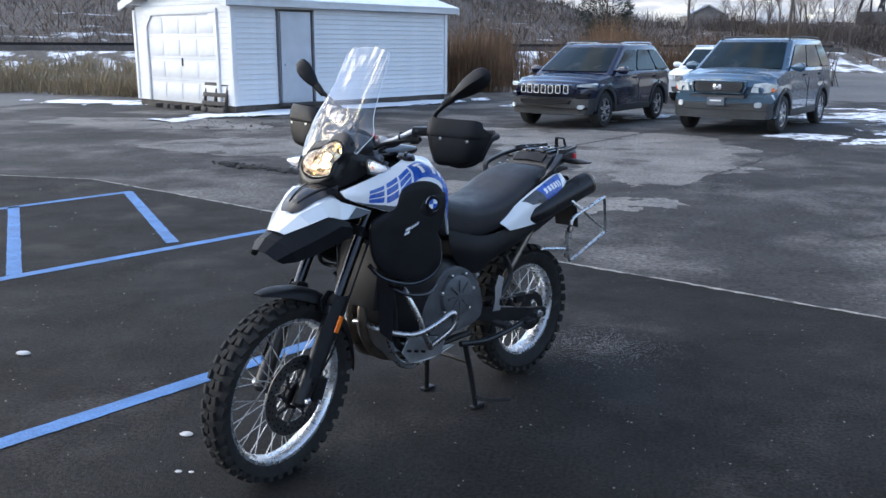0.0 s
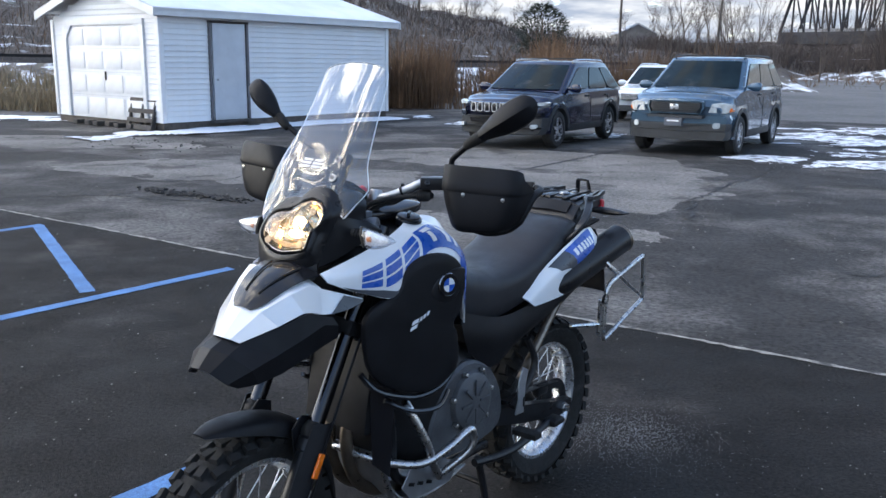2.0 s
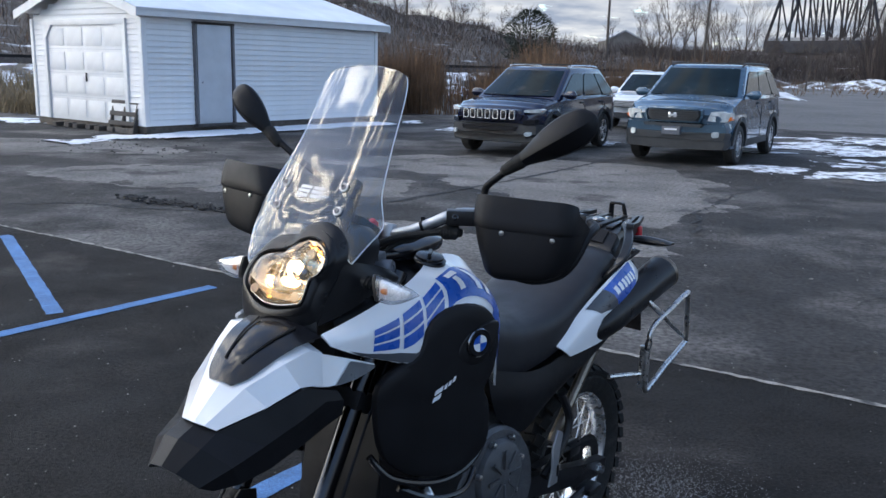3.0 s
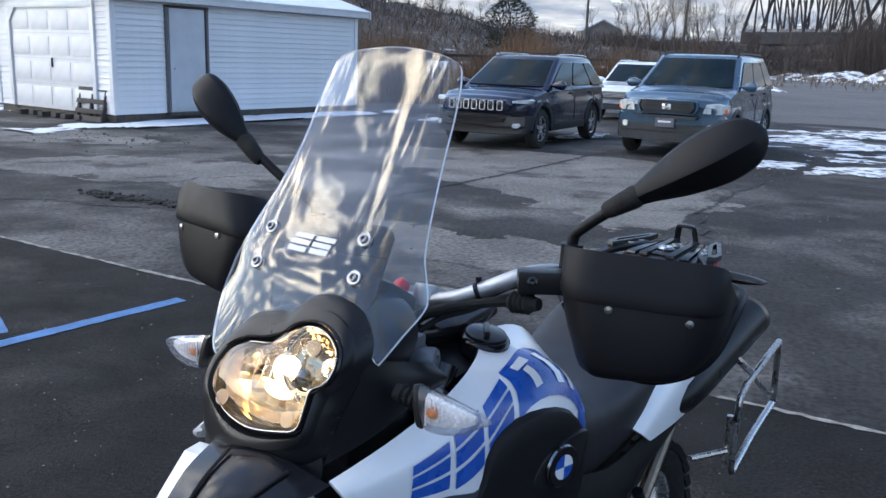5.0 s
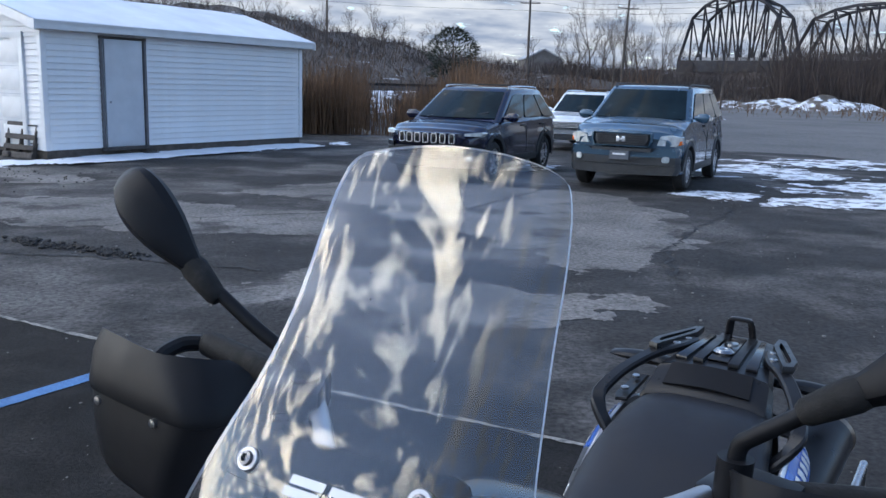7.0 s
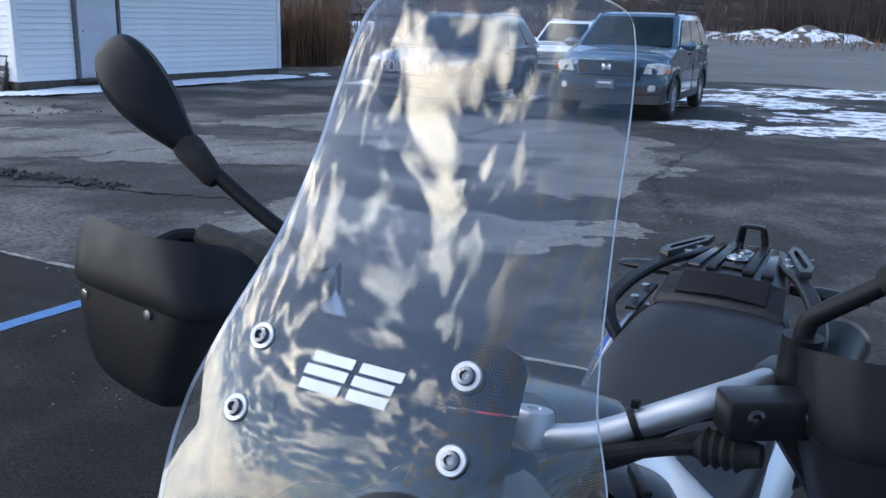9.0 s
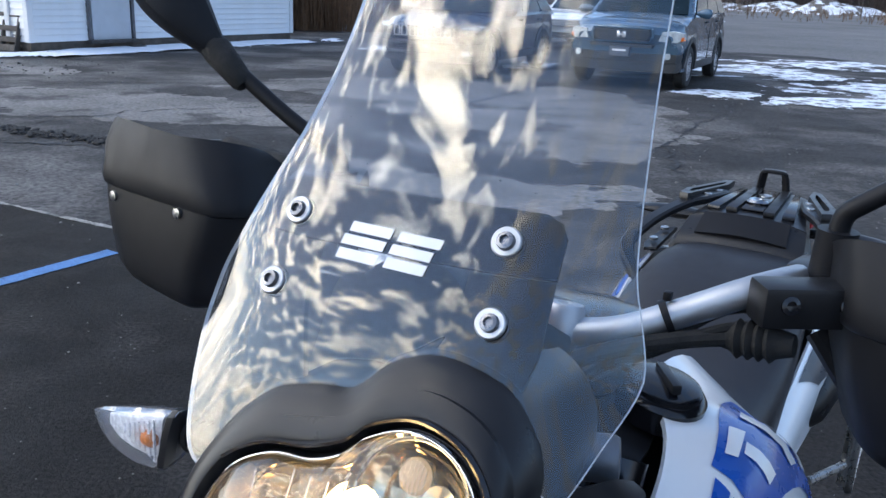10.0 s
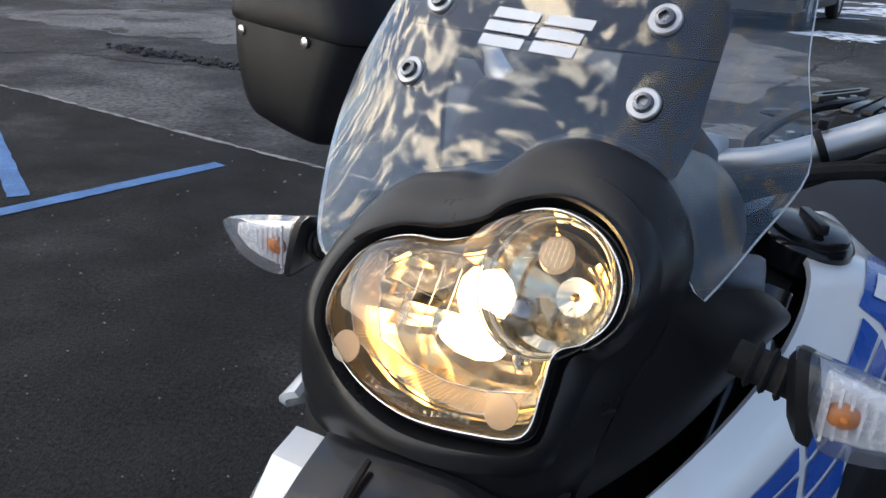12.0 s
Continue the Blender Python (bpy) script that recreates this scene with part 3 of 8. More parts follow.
GL, GW, EAVE, RISE = 7.55, 4.45, 2.48, 0.78
garage = empty("garage", pose(-8.906, 18.977, 0, 0, 0, 62), "small white-sided garage with snow on its roof", "garage")
part("base_skirt", box((GL / 2, GW / 2, 0.09), (GL - 0.06, GW - 0.06, 0.20), 0.01), DARK_WOOD, garage, "dark timber skids under the walls")
part("wall_core", box((GL / 2, GW / 2, 0.17 + (EAVE - 0.17) / 2), (GL - 0.05, GW - 0.05, EAVE - 0.17)), TRIM_WHITE, garage)
DOOR = (1.36, 2.40)
shared = {}


def board(length, p, along, out):
    """One lapped siding board that starts at p."""
    key = round(length, 3)
    if key not in shared:
        bm = bmesh.new()
        s = [(0.0, -0.002), (0.032, -0.002), (0.032, 0.012), (0.006, 0.128), (0.0, 0.128)]
        skin(bm, [[Vector((0, -o, z)) for o, z in s], [Vector((length, -o, z)) for o, z in s]])
        shared[key] = part("siding_board", bm, VINYL_SIDING, garage, smooth=0)
        ob = shared[key]
    else:
        ob = twin(shared[key])
    ob.matrix_basis = Matrix.Translation(p) @ Matrix.Rotation(math.atan2(along[1], along[0]), 4, "Z")


n_rows = 19
for k in range(n_rows):
    z = 0.18 + k * (EAVE - 0.18) / n_rows
    if 0.16 <= z < 2.42:
        board(DOOR[0] - 0.06 - 0.09, (0.09, 0.025, z), (1, 0), -1)
        board(GL - 0.09 - DOOR[1] - 0.06, (DOOR[1] + 0.06, 0.025, z), (1, 0), -1)
    else:
        board(GL - 0.18, (0.09, 0.025, z), (1, 0), -1)
    board(0.47, (0.025, 0.56, z), (0, -1), -1)
    board(0.47, (0.025, GW - 0.09, z), (0, -1), -1)
for k in range(3):
    z = 2.44 + k * 0.121
    w = GW - 0.2 - k * 0.7
    board(w, (0.022, GW / 2 + w / 2, z), (0, -1), -1)
# gable ends
for x in (0.03, GL - 0.03):
    bm = bmesh.new()
    skin(bm, [[Vector((x + dx, y, z)) for y, z in ((0.03, EAVE - 0.02), (GW - 0.03, EAVE - 0.02), (GW / 2, EAVE + RISE - 0.05))] for dx in (-0.02, 0.02)])
    part("gable", bm, VINYL_SIDING, garage, smooth=0)
for x, y in ((0.035, 0.035), (GL - 0.035, 0.035), (0.035, GW - 0.035)):
    part("corner_post", box((x, y, 0.17 + (EAVE - 0.17) / 2), (0.12, 0.12, EAVE - 0.17), 0.008), TRIM_WHITE, garage)
part("soffit", box((GL / 2, -0.09, EAVE + 0.03), (GL + 0.5, 0.24, 0.02)), TRIM_WHITE, garage)
part("fascia", box((GL / 2, -0.215, EAVE + 0.11), (GL + 0.54, 0.03, 0.18), 0.004), TRIM_WHITE, garage, "white eave fascia")
for s in (0, 1):
    y0, y1 = (-0.26, GW / 2) if s == 0 else (GW + 0.26, GW / 2)
    z0, z1 = EAVE + 0.15, EAVE + RISE + 0.10
    bm = bmesh.new()
    lo, hi = [], []
    rnd = random.Random(5 + s)
    nx, ny = 40, 14
    for j in range(ny + 1):
        a, b = [], []
        for i in range(nx + 1):
            x = -0.28 + (GL + 0.56) * i / nx
            t = j / ny
            h = 0.035 + 0.03 * noise.noise(Vector((x * 0.7, t * 3, s))) if 0 < i < nx and 0 < j else 0.012
            a.append(bm.verts.new((x, y0 + (y1 - y0) * t, z0 + (z1 - z0) * t + 0.03 + h)))
            b.append(bm.verts.new((x, y0 + (y1 - y0) * t, z0 + (z1 - z0) * t + 0.03)))
        hi.append(a)
        lo.append(b)
    for j in range(ny):
        for i in range(nx):
            bm.faces.new((hi[j][i], hi[j][i + 1], hi[j + 1][i + 1], hi[j + 1][i]))
    for i in range(nx):
        bm.faces.new((hi[0][i], hi[0][i + 1], lo[0][i + 1], lo[0][i]))
    part("roof_snow", bm, SHINGLE_SNOW, garage, "thin snow lying on the roof", 60)
    skinny = bmesh.new()
    skin(skinny, [[Vector((x, y0, z0 - 0.0)), Vector((x, y1, z1)), Vector((x, y1, z1 + 0.028)), Vector((x, y0, z0 + 0.028))] for x in (-0.28, GL + 0.28)])
    part("roof", skinny, TRIM_WHITE, garage, smooth=0)
    for x in (-0.27, GL + 0.27):
        b2 = bmesh.new()
        skin(b2, [[Vector((x + dx, y0, z0 - 0.16)), Vector((x + dx, y1, z1 - 0.16)), Vector((x + dx, y1, z1 + 0.02)), Vector((x + dx, y0, z0 + 0.02))] for dx in (-0.018, 0.018)])
        part("rake_board", b2, TRIM_WHITE, garage, smooth=0)
# side door
door = part("side_door", box(((DOOR[0] + DOOR[1]) / 2, -0.004, 1.29), (DOOR[1] - DOOR[0] - 0.10, 0.05, 2.22), 0.006), DOOR_GREY, garage, "plain pale grey side door, scuffed")
for x in (DOOR[0] - 0.03, DOOR[1] + 0.03):
    part("door_frame", box((x, -0.006, 1.29), (0.060, 0.07, 2.28), 0.005), mat("brown_grey_frame", (0.11, 0.105, 0.11), 0.7, vary=0.2, scale=6), door)
part("door_head", box(((DOOR[0] + DOOR[1]) / 2, -0.006, 2.43), (DOOR[1] - DOOR[0] + 0.14, 0.07, 0.05), 0.005), GREY_WOOD, door)
part("door_sill", box(((DOOR[0] + DOOR[1]) / 2, -0.05, 0.150), (DOOR[1] - DOOR[0] + 0.16, 0.16, 0.07), 0.008), GREY_WOOD, door)
part("door_knob", ball((DOOR[0] + 0.14, -0.06, 1.12), 0.028), STEEL, door, "steel door knob")
part("door_step", box((DOOR[1] - 0.05, -0.22, 0.03), (0.30, 0.18, 0.06), 0.01), GREY_WOOD, door)
# panelled garage door
G0, G1, GH = 0.66, 3.76, 2.34
gdoor = part("garage_door", box((0.03, (G0 + G1) / 2, 0.17 + (GH - 0.17) / 2), (0.05, G1 - G0, GH - 0.17), 0.004), TRIM_WHITE, garage, "white panelled overhead door")
rows, cols = 4, 4
pw, ph = (G1 - G0) / cols, (GH - 0.17) / rows
panel = None
for j in range(rows):
    for i in range(cols):
        if panel is None:
            bm = box((0, 0, 0), (0.016, pw - 0.13, ph - 0.14), 0.007)
            panel = o = part("raised_panel", bm, TRIM_WHITE, gdoor)
        else:
            o = twin(panel)
        o.matrix_basis = Matrix.Translation((0.002, G0 + pw * (i + 0.5), 0.17 + ph * (j + 0.5)))
    if j:
        part("door_joint", box((0.006, (G0 + G1) / 2, 0.17 + ph * j), (0.006, G1 - G0, 0.012)), DOOR_GREY, gdoor)
part("door_handle", box((-0.02, (G0 + G1) / 2 - 0.05, 1.17), (0.035, 0.03, 0.20), 0.008), DARK_METAL, gdoor, "dark lift handle")
for y in (G0 - 0.06, G1 + 0.06):
    part("door_jamb", box((0.0, y, 0.17 + (GH - 0.17) / 2), (0.09, 0.12, GH - 0.17), 0.006), TRIM_WHITE, garage)
part("door_lintel", box((0.0, (G0 + G1) / 2, GH + 0.055), (0.09, G1 - G0 + 0.24, 0.13), 0.006), TRIM_WHITE, garage)
for y, s in ((G0, 1), (G1, -1)):
    b2 = bmesh.new()
    skin(b2, [[Vector((x, y, GH)), Vector((x, y + s * 0.26, GH)), Vector((x, y, GH - 0.30))] for x in (-0.045, 0.01)])
    part("door_corner", b2, TRIM_WHITE, garage, smooth=0)
for k in range(6):
    part("ramp_timber", box((-0.10 - 0.05 * (k % 2), 1.05 + 0.44 * k, 0.06), (0.22, 0.20, 0.10), 0.01), GREY_WOOD, garage)

# a pallet leaning on the garage front
pallet = empty("pallet", garage.matrix_world @ pose(-0.16, 0.75, 0, 0, 14, 0), "weathered grey wooden pallet leaning on the garage", "pallet")
for k, z in enumerate((0.06, 0.22, 0.43, 0.70)):
    part("slat", box((0, 0.0, z), (0.022, 0.98, 0.10 if k else 0.12), 0.004), GREY_WOOD, pallet)
for y in (-0.45, 0.0, 0.45):
    part("stringer", box((0.055, y, 0.365), (0.085, 0.05, 0.73), 0.005), GREY_WOOD, pallet)
for z in (0.08, 0.36, 0.66):
    part("slat", box((0.11, 0.0, z), (0.022, 0.98, 0.10), 0.004), GREY_WOOD, pallet)

# ---- distance: embankment, hills, brush, trees, bridge, poles ----
BRUSH_EARTH = mat("brown_winter_hillside", (0.070, 0.056, 0.045), 0.95, vary=0.45, scale=0.10, fine=0.5, fine_scale=1.2, bump=1.0, bump_scale=0.8, tint=(0.52, 0.54, 0.58), tint_at=(0.60, 0.70), tint_scale=0.22)
BALLAST = mat("dark_rail_ballast", (0.045, 0.040, 0.037), 0.95, vary=0.3, scale=0.8, fine=0.4, fine_scale=9, bump=0.8, bump_scale=9)
DRY_REED = mat("dry_tan_reeds", (0.135, 0.078, 0.042), 0.9, vary=0.4, scale=0.6, fine=0.3, fine_scale=4)
PALE_REED = mat("pale_straw_grass", (0.23, 0.175, 0.105), 0.9, vary=0.35, scale=0.8, fine=0.3, fine_scale=4)
TWIG = mat("bare_brown_twigs", (0.060, 0.046, 0.040), 0.95, vary=0.4, scale=0.5)
BARK = mat("grey_brown_bark", (0.085, 0.070, 0.060), 0.95, vary=0.3, scale=2)
PINE = mat("dark_pine_needles", (0.018, 0.030, 0.018), 0.9, vary=0.4, scale=1.5)
BRIDGE_STEEL = mat("dark_bridge_steel", (0.032, 0.032, 0.038), 0.7, 0.2, vary=0.25, scale=0.8)
CONCRETE = mat("pale_deck_concrete", (0.32, 0.32, 0.33), 0.85, vary=0.2, scale=0.5)
POLE_WOOD = mat("grey_pole_wood", (0.095, 0.082, 0.072), 0.9, vary=0.25, scale=3)


def polar(az, dist, z=0.0):
    """A place at an azimuth from ahead (degrees, right positive) and distance from the bike's lot."""
    return Vector((math.sin(radians(az)) * dist, 2 + math.cos(radians(az)) * dist, z))


def stuff(name, verts, faces, material, label, category):
    me = bpy.data.meshes.new(name)
    me.from_pydata(verts, [], faces)
    me.materials.append(material)
    return tagged(new(name, me), label, category, "", "stuff")


# skyline heights, as degrees above the eye, by azimuth
SKYLINE = [(-60, 4.6), (-40, 4.4), (-30, 4.4), (-20, 4.3), (-15, 4.0), (-11, 3.3), (-7, 2.6), (-4, 1.9), (0, 1.5), (4, 1.35), (9, 1.3), (13, 1.5), (17, 1.9), (22, 2.5), (35, 3.0), (60, 3.2)]


def sky_at(az):
    for (a, p), (b, q) in zip(SKYLINE, SKYLINE[1:]):
        if az <= b:
            t = max(0, (az - a) / (b - a))
            return p + (q - p) * t * t * (3 - 2 * t)
    return SKYLINE[-1][1]


def hill_z(az, d):
    near = 62 + 62 * min(1, max(0, (az - 5) / 8))
    t = min(1, max(0, (d - near) / (210 - near)))
    if t <= 0:
        return -0.25
    n = noise.fractal(Vector((az * 0.25, d * 0.02, 0)), 0.8, 2.1, 4)
    return -0.03 + (1.6 + math.tan(radians(sky_at(az))) * 210) * (t ** 0.85) * (1 + 0.10 * n) + 0.5 * t * n


verts, faces = [], []
azs = [-64 + k * 0.8 for k in range(161)]
ds = [58, 64, 72, 82, 94, 108, 124, 142, 162, 185, 210, 260, 340]
for d in ds:
    for az in azs:
        verts.append(polar(az, d, hill_z(az, min(d, 215)) - (0 if d <= 215 else (d - 210) * 0.05)))
for j in range(len(ds) - 1):
    for i in range(len(azs) - 1):
        a = j * len(azs) + i
        faces.append((a, a + 1, a + 1 + len(azs), a + len(azs)))
hill = stuff("hillside", verts, faces, BRUSH_EARTH, "brown winter hillside with snow between brush", "hillside")
for p in hill.data.polygons:
    p.use_smooth = True
tagged(hill, kind="structure")

# railway embankment running behind the garage
A, B = Vector((-75, 27, 0)), Vector((12, 66, 0))
ad = (B - A).normalized()
an = Vector((-ad.y, ad.x, 0))
bm = bmesh.new()
prof = [(-7.0, -0.05), (-4.2, 0.55), (-2.2, 1.20), (2.2, 1.25), (6, 0.2)]
skin(bm, [[A.lerp(B, t / 30) + an * o + Vector((0, 0, z + 0.10 * noise.noise(Vector((t * 1.7, o, 3))))) for o, z in prof] for t in range(31)], False, False)
tagged(obj("embankment", bm, mat("snowy_bank", (0.10, 0.088, 0.075), 0.95, vary=0.4, scale=0.8, tint=(0.66, 0.68, 0.72), tint_at=(0.46, 0.56), tint_scale=0.9, bump=0.8, bump_scale=4), smooth=60), "snow-dusted railway bank behind the garage", "embankment", "", "structure")
bm = bmesh.new()
skin(bm, [[A.lerp(B, t / 30) + an * o + Vector((0, 0, z)) for o, z in ((-2.1, 1.16), (-1.7, 1.50), (1.7, 1.50), (2.1, 1.20))] for t in range(31)], False, False)
tagged(obj("rail_bed", bm, BALLAST, smooth=0), "dark ballast bed of the railway", "railway", "", "structure")
for o in (-0.72, 0.72):
    tagged(obj("rail", box((A + B) / 2 + an * o + Vector((0, 0, 1.58)), ((B - A).length, 0.09, 0.16), 0, Matrix.Rotation(math.atan2(ad.y, ad.x), 3, "Z")), DARK_METAL), "rusty dark steel rail", "rail", "rails of the track")


def blades(name, n, place, h0, h1, w, material, label, category, lean=0.25, seed=1):
    """Many upright blades or stalks."""
    rnd = random.Random(seed)
    verts, faces = [], []
    for k in range(n):
        p = place(rnd)
        h = rnd.uniform(h0, h1) * (0.6 + 0.4 * rnd.random()) * (1.0 + 0.55 * noise.noise(Vector((p.x * 0.45, p.y * 0.45, seed))))
        t = rnd.uniform(0, math.pi)
        s = Vector((math.cos(t), math.sin(t), 0)) * w * rnd.uniform(0.6, 1.4)
        l = Vector((rnd.gauss(0, lean), rnd.gauss(0, lean), 0)) * h
        i = len(verts)
        verts += [p - s, p + s, p + s * 0.7 + l * 0.4 + Vector((0, 0, h * 0.6)), p - s * 0.7 + l * 0.4 + Vector((0, 0, h * 0.6)), p + l + Vector((0, 0, h))]
        faces += [(i, i + 1, i + 2, i + 3), (i + 3, i + 2, i + 4)]
    return stuff(name, verts, faces, material, label, category)


def strewn(x0, y0, x1, y1, depth, z=0.0, clump=0.0):
    """A place along a band, thicker in clumps."""
    a, b = Vector((x0, y0, z)), Vector((x1, y1, z))
    d = (b - a).normalized()
    n = Vector((-d.y, d.x, 0))

    def f(r):
        for _ in range(6):
            p = a.lerp(b, r.random()) + n * depth * r.random()
            if noise.noise(Vector((p.x * 0.35, p.y * 0.35, 7))) > clump * (r.random() * 2 - 1):
                break
        return p
    return f


blades("reeds", 15000, strewn(-9.0, 29.0, 6.0, 33.0, 9.0), 1.3, 2.5, 0.016, DRY_REED, "tall dry brown reeds behind the cars", "reeds", 0.14, 2)
blades("brush", 3500, strewn(-12.0, 33.0, 8.0, 38.5, 8.0), 1.2, 2.6, 0.018, TWIG, "bare twiggy brush among the reeds", "brush", 0.3, 31)
blades("reeds", 4500, strewn(4.0, 58.0, 14.0, 110.0, 9.0, 0, 0.5), 0.5, 1.5, 0.03, DRY_REED, "dry brown reeds at the lot's edge", "reeds", 0.16, 3)
blades("dry_grass", 5000, strewn(-26.0, 25.5, -12.6, 23.4, 4.5, 0, 0.3), 0.35, 0.95, 0.016, PALE_REED, "pale dry grass beside the garage", "grass", 0.35, 4)
blades("dry_grass", 5000, strewn(-45.0, 33.0, -11.0, 38.0, 9.0, 0.1, 0.5), 0.4, 1.2, 0.025, PALE_REED, "pale dry grass below the railway bank", "grass", 0.3, 5)
blades("weeds", 1200, strewn(26, 118, 70, 108, 9, 0, 0.3), 0.4, 1.2, 0.05, DRY_REED, "dry weeds at the far side of the lot", "weeds", 0.3, 6)


def bare_tree(seed, h, spread, levels=4):
    """A leafless tree: tapered trunk, limbs and many twigs."""
    rnd = random.Random(seed)
    segs = []

    def grow(p, d, length, r, lvl):
        steps = 3
        for _ in range(steps):
            q = p + d * length / steps
            segs.append((p, q, r, r * 0.82, lvl))
            p, r = q, r * 0.82
            d = (d + Vector((rnd.gauss(0, 0.10), rnd.gauss(0, 0.10), 0.03))).normalized()
            if lvl < levels and rnd.random() < 0.8:
                k = (d + Vector((rnd.gauss(0, spread), rnd.gauss(0, spread), 0.15))).normalized()
                grow(p, k, length * rnd.uniform(0.5, 0.75), r * 0.6, lvl + 1)
        if lvl < levels:
            for _ in range(2):
                k = (d + Vector((rnd.gauss(0, spread * 0.8), rnd.gauss(0, spread * 0.8), 0.2))).normalized()
                grow(p, k, length * rnd.uniform(0.5, 0.7), r * 0.65, lvl + 1)
    grow(Vector((0, 0, -0.3)), Vector((0, 0, 1)), h * 0.45, h * 0.016, 0)
    out = []
    for want in (lambda l: l < 2, lambda l: l >= 2):
        verts, faces = [], []
        for p, q, r0, r1, l in segs:
            if not want(l):
                continue
            d = (q - p).normalized()
            x = d.orthogonal().normalized()
            y = d.cross(x)
            i = len(verts)
            m = 5 if l < 2 else 3
            r0, r1 = max(r0, 0.008), max(r1, 0.006)
            for c, r in ((p, r0), (q, r1)):
                verts += [c + r * (math.cos(2 * math.pi * k / m) * x + math.sin(2 * math.pi * k / m) * y) for k in range(m)]
            faces += [(i + k, i + (k + 1) % m, i + m + (k + 1) % m, i + m + k) for k in range(m)]
        me = bpy.data.meshes.new("tree")
        me.from_pydata(verts, [], faces)
        me.materials.append(BARK if not out else TWIG)
        out.append(me)
    return out


kinds = [bare_tree(11, 9, 0.55), bare_tree(23, 7.5, 0.7), bare_tree(37, 11, 0.42), bare_tree(51, 5, 0.85, 3)]
first = []
for k, (trunk, crown) in enumerate(kinds):
    t = empty("bare_tree", Matrix(), "leafless grey-brown winter tree", "tree", "bare trees of the hillside")
    for nm, me in (("trunk", trunk), ("crown", crown)):
        o = new(nm, me)
        o.parent = t
    first.append(t)
rnd = random.Random(8)
spots = []
for k in range(150):
    az = rnd.uniform(-46, 27)
    if -3.5 < az < 4.0 and rnd.random() < 0.75:
        continue
    d = rnd.uniform(85, 205)
    spots.append((az, d, rnd.uniform(0.35, 0.75)))
for az in (4.6, 5.1, 5.5, 5.9, 6.2, 6.6, 6.9, 7.4, 7.9, 8.3, 8.6, 8.9, 9.3, 9.6, 10.0, 10.3, 10.8, 11.3):
    spots.append((az, rnd.uniform(105, 128), rnd.uniform(0.75, 1.0)))
for az in (15.5, 16.4, 17.2, 18.1, 18.8, 19.6, 20.4, 21.3, 22.4):
    spots.append((az, rnd.uniform(126, 140), rnd.uniform(0.8, 1.2)))
    spots.append((az + 0.6, rnd.uniform(128, 150), rnd.uniform(0.8, 1.3)))
spots += [(-6.2, 150, 1.2), (14.2, 128, 0.9), (11.9, 130, 0.8)]
for k, (az, d, s) in enumerate(spots):
    m = Matrix.Translation(polar(az, d, max(-0.1, hill_z(az, d) - 0.2))) @ Matrix.Rotation(rnd.uniform(0, 6.28), 4, "Z") @ Matrix.Scale(s, 4)
    src = first[k % 4]
    if k < 4:
        src.matrix_basis = m
    else:
        o = copy_thing(src, Matrix())
        o.matrix_basis = m

# low twiggy brush on the hillside
def hill_place(a0, a1, d0, d1):
    def f(r):
        az, d = r.uniform(a0, a1), r.uniform(d0, d1)
        return polar(az, d, max(-0.03, hill_z(az, d)) - 0.05)
    return f


blades("brush", 15000, hill_place(-46, 6, 64, 130), 0.4, 1.8, 0.022, TWIG, "tangled bare brush on the hillside", "brush", 0.75, 21)
blades("brush", 15000, hill_place(-46, 30, 125, 210), 0.8, 3.0, 0.04, TWIG, "tangled bare brush on the far hillside", "brush", 0.65, 22)
blades("brush", 9000, hill_place(3, 30, 126, 160), 0.8, 3.0, 0.035, TWIG, "tangled bare brush beyond the lot", "brush", 0.65, 23)
blades("brush", 4000, hill_place(-40, 30, 70, 150), 0.4, 1.3, 0.035, DRY_REED, "dry red-brown brush on the slope", "brush", 0.5, 24)

blades("far_woods", 6000, hill_place(17.2, 27, 120, 150), 2.0, 9.0, 0.045, TWIG, "dense bare woods at the far end of the lot", "woods", 0.28, 26)

# evergreen
pine = empty("pine_tree", Matrix.Translation(polar(-3.0, 78, hill_z(-3.0, 78) + 0.2)) @ Matrix.Scale(1.15, 4), "dark rounded pine tree on the slope", "tree")
part("trunk", tube([(0, 0, -0.5), (0.05, 0, 1.5), (0, 0.05, 3.4)], (0.16, 0.05), 8), BARK, pine)
rnd = random.Random(4)
verts, faces = [], []
for k in range(3200):
    z = rnd.uniform(0.7, 4.4)
    r = 2.1 * (1 - abs((z - 2.1) / 2.6) ** 2.2) * (0.45 + 0.55 * rnd.random() ** 0.4)
    t = rnd.uniform(0, 2 * math.pi)
    r *= 1 + 0.55 * noise.noise(Vector((z * 1.1, math.cos(t) * 1.6, math.sin(t) * 1.6)))
    p = Vector((r * math.cos(t), r * math.sin(t), z))
    d = Vector((math.cos(t), math.sin(t), 0.35 + rnd.gauss(0, 0.3))).normalized() * rnd.uniform(0.18, 0.36)
    s = Vector((-math.sin(t), math.cos(t), rnd.gauss(0, 0.4))).normalized() * rnd.uniform(0.03, 0.07)
    i = len(verts)
    verts += [p - s, p + s, p + d + s * 0.3, p + d - s * 0.3]
    faces.append((i, i + 1, i + 2, i + 3))
me = bpy.data.meshes.new("crown")
me.from_pydata(verts, [], faces)
me.materials.append(PINE)
new("crown", me).parent = pine

# truss bridge
P0, P1 = polar(11.4, 186, 0), polar(17.9, 176, 0)
bd = (P1 - P0)
span = bd.length
bd.normalize()
bn = Vector((-bd.y, bd.x, 0))
bridge = empty("truss_bridge", Matrix.Translation(P0), "dark steel arched truss bridge over the lot's far end", "bridge")


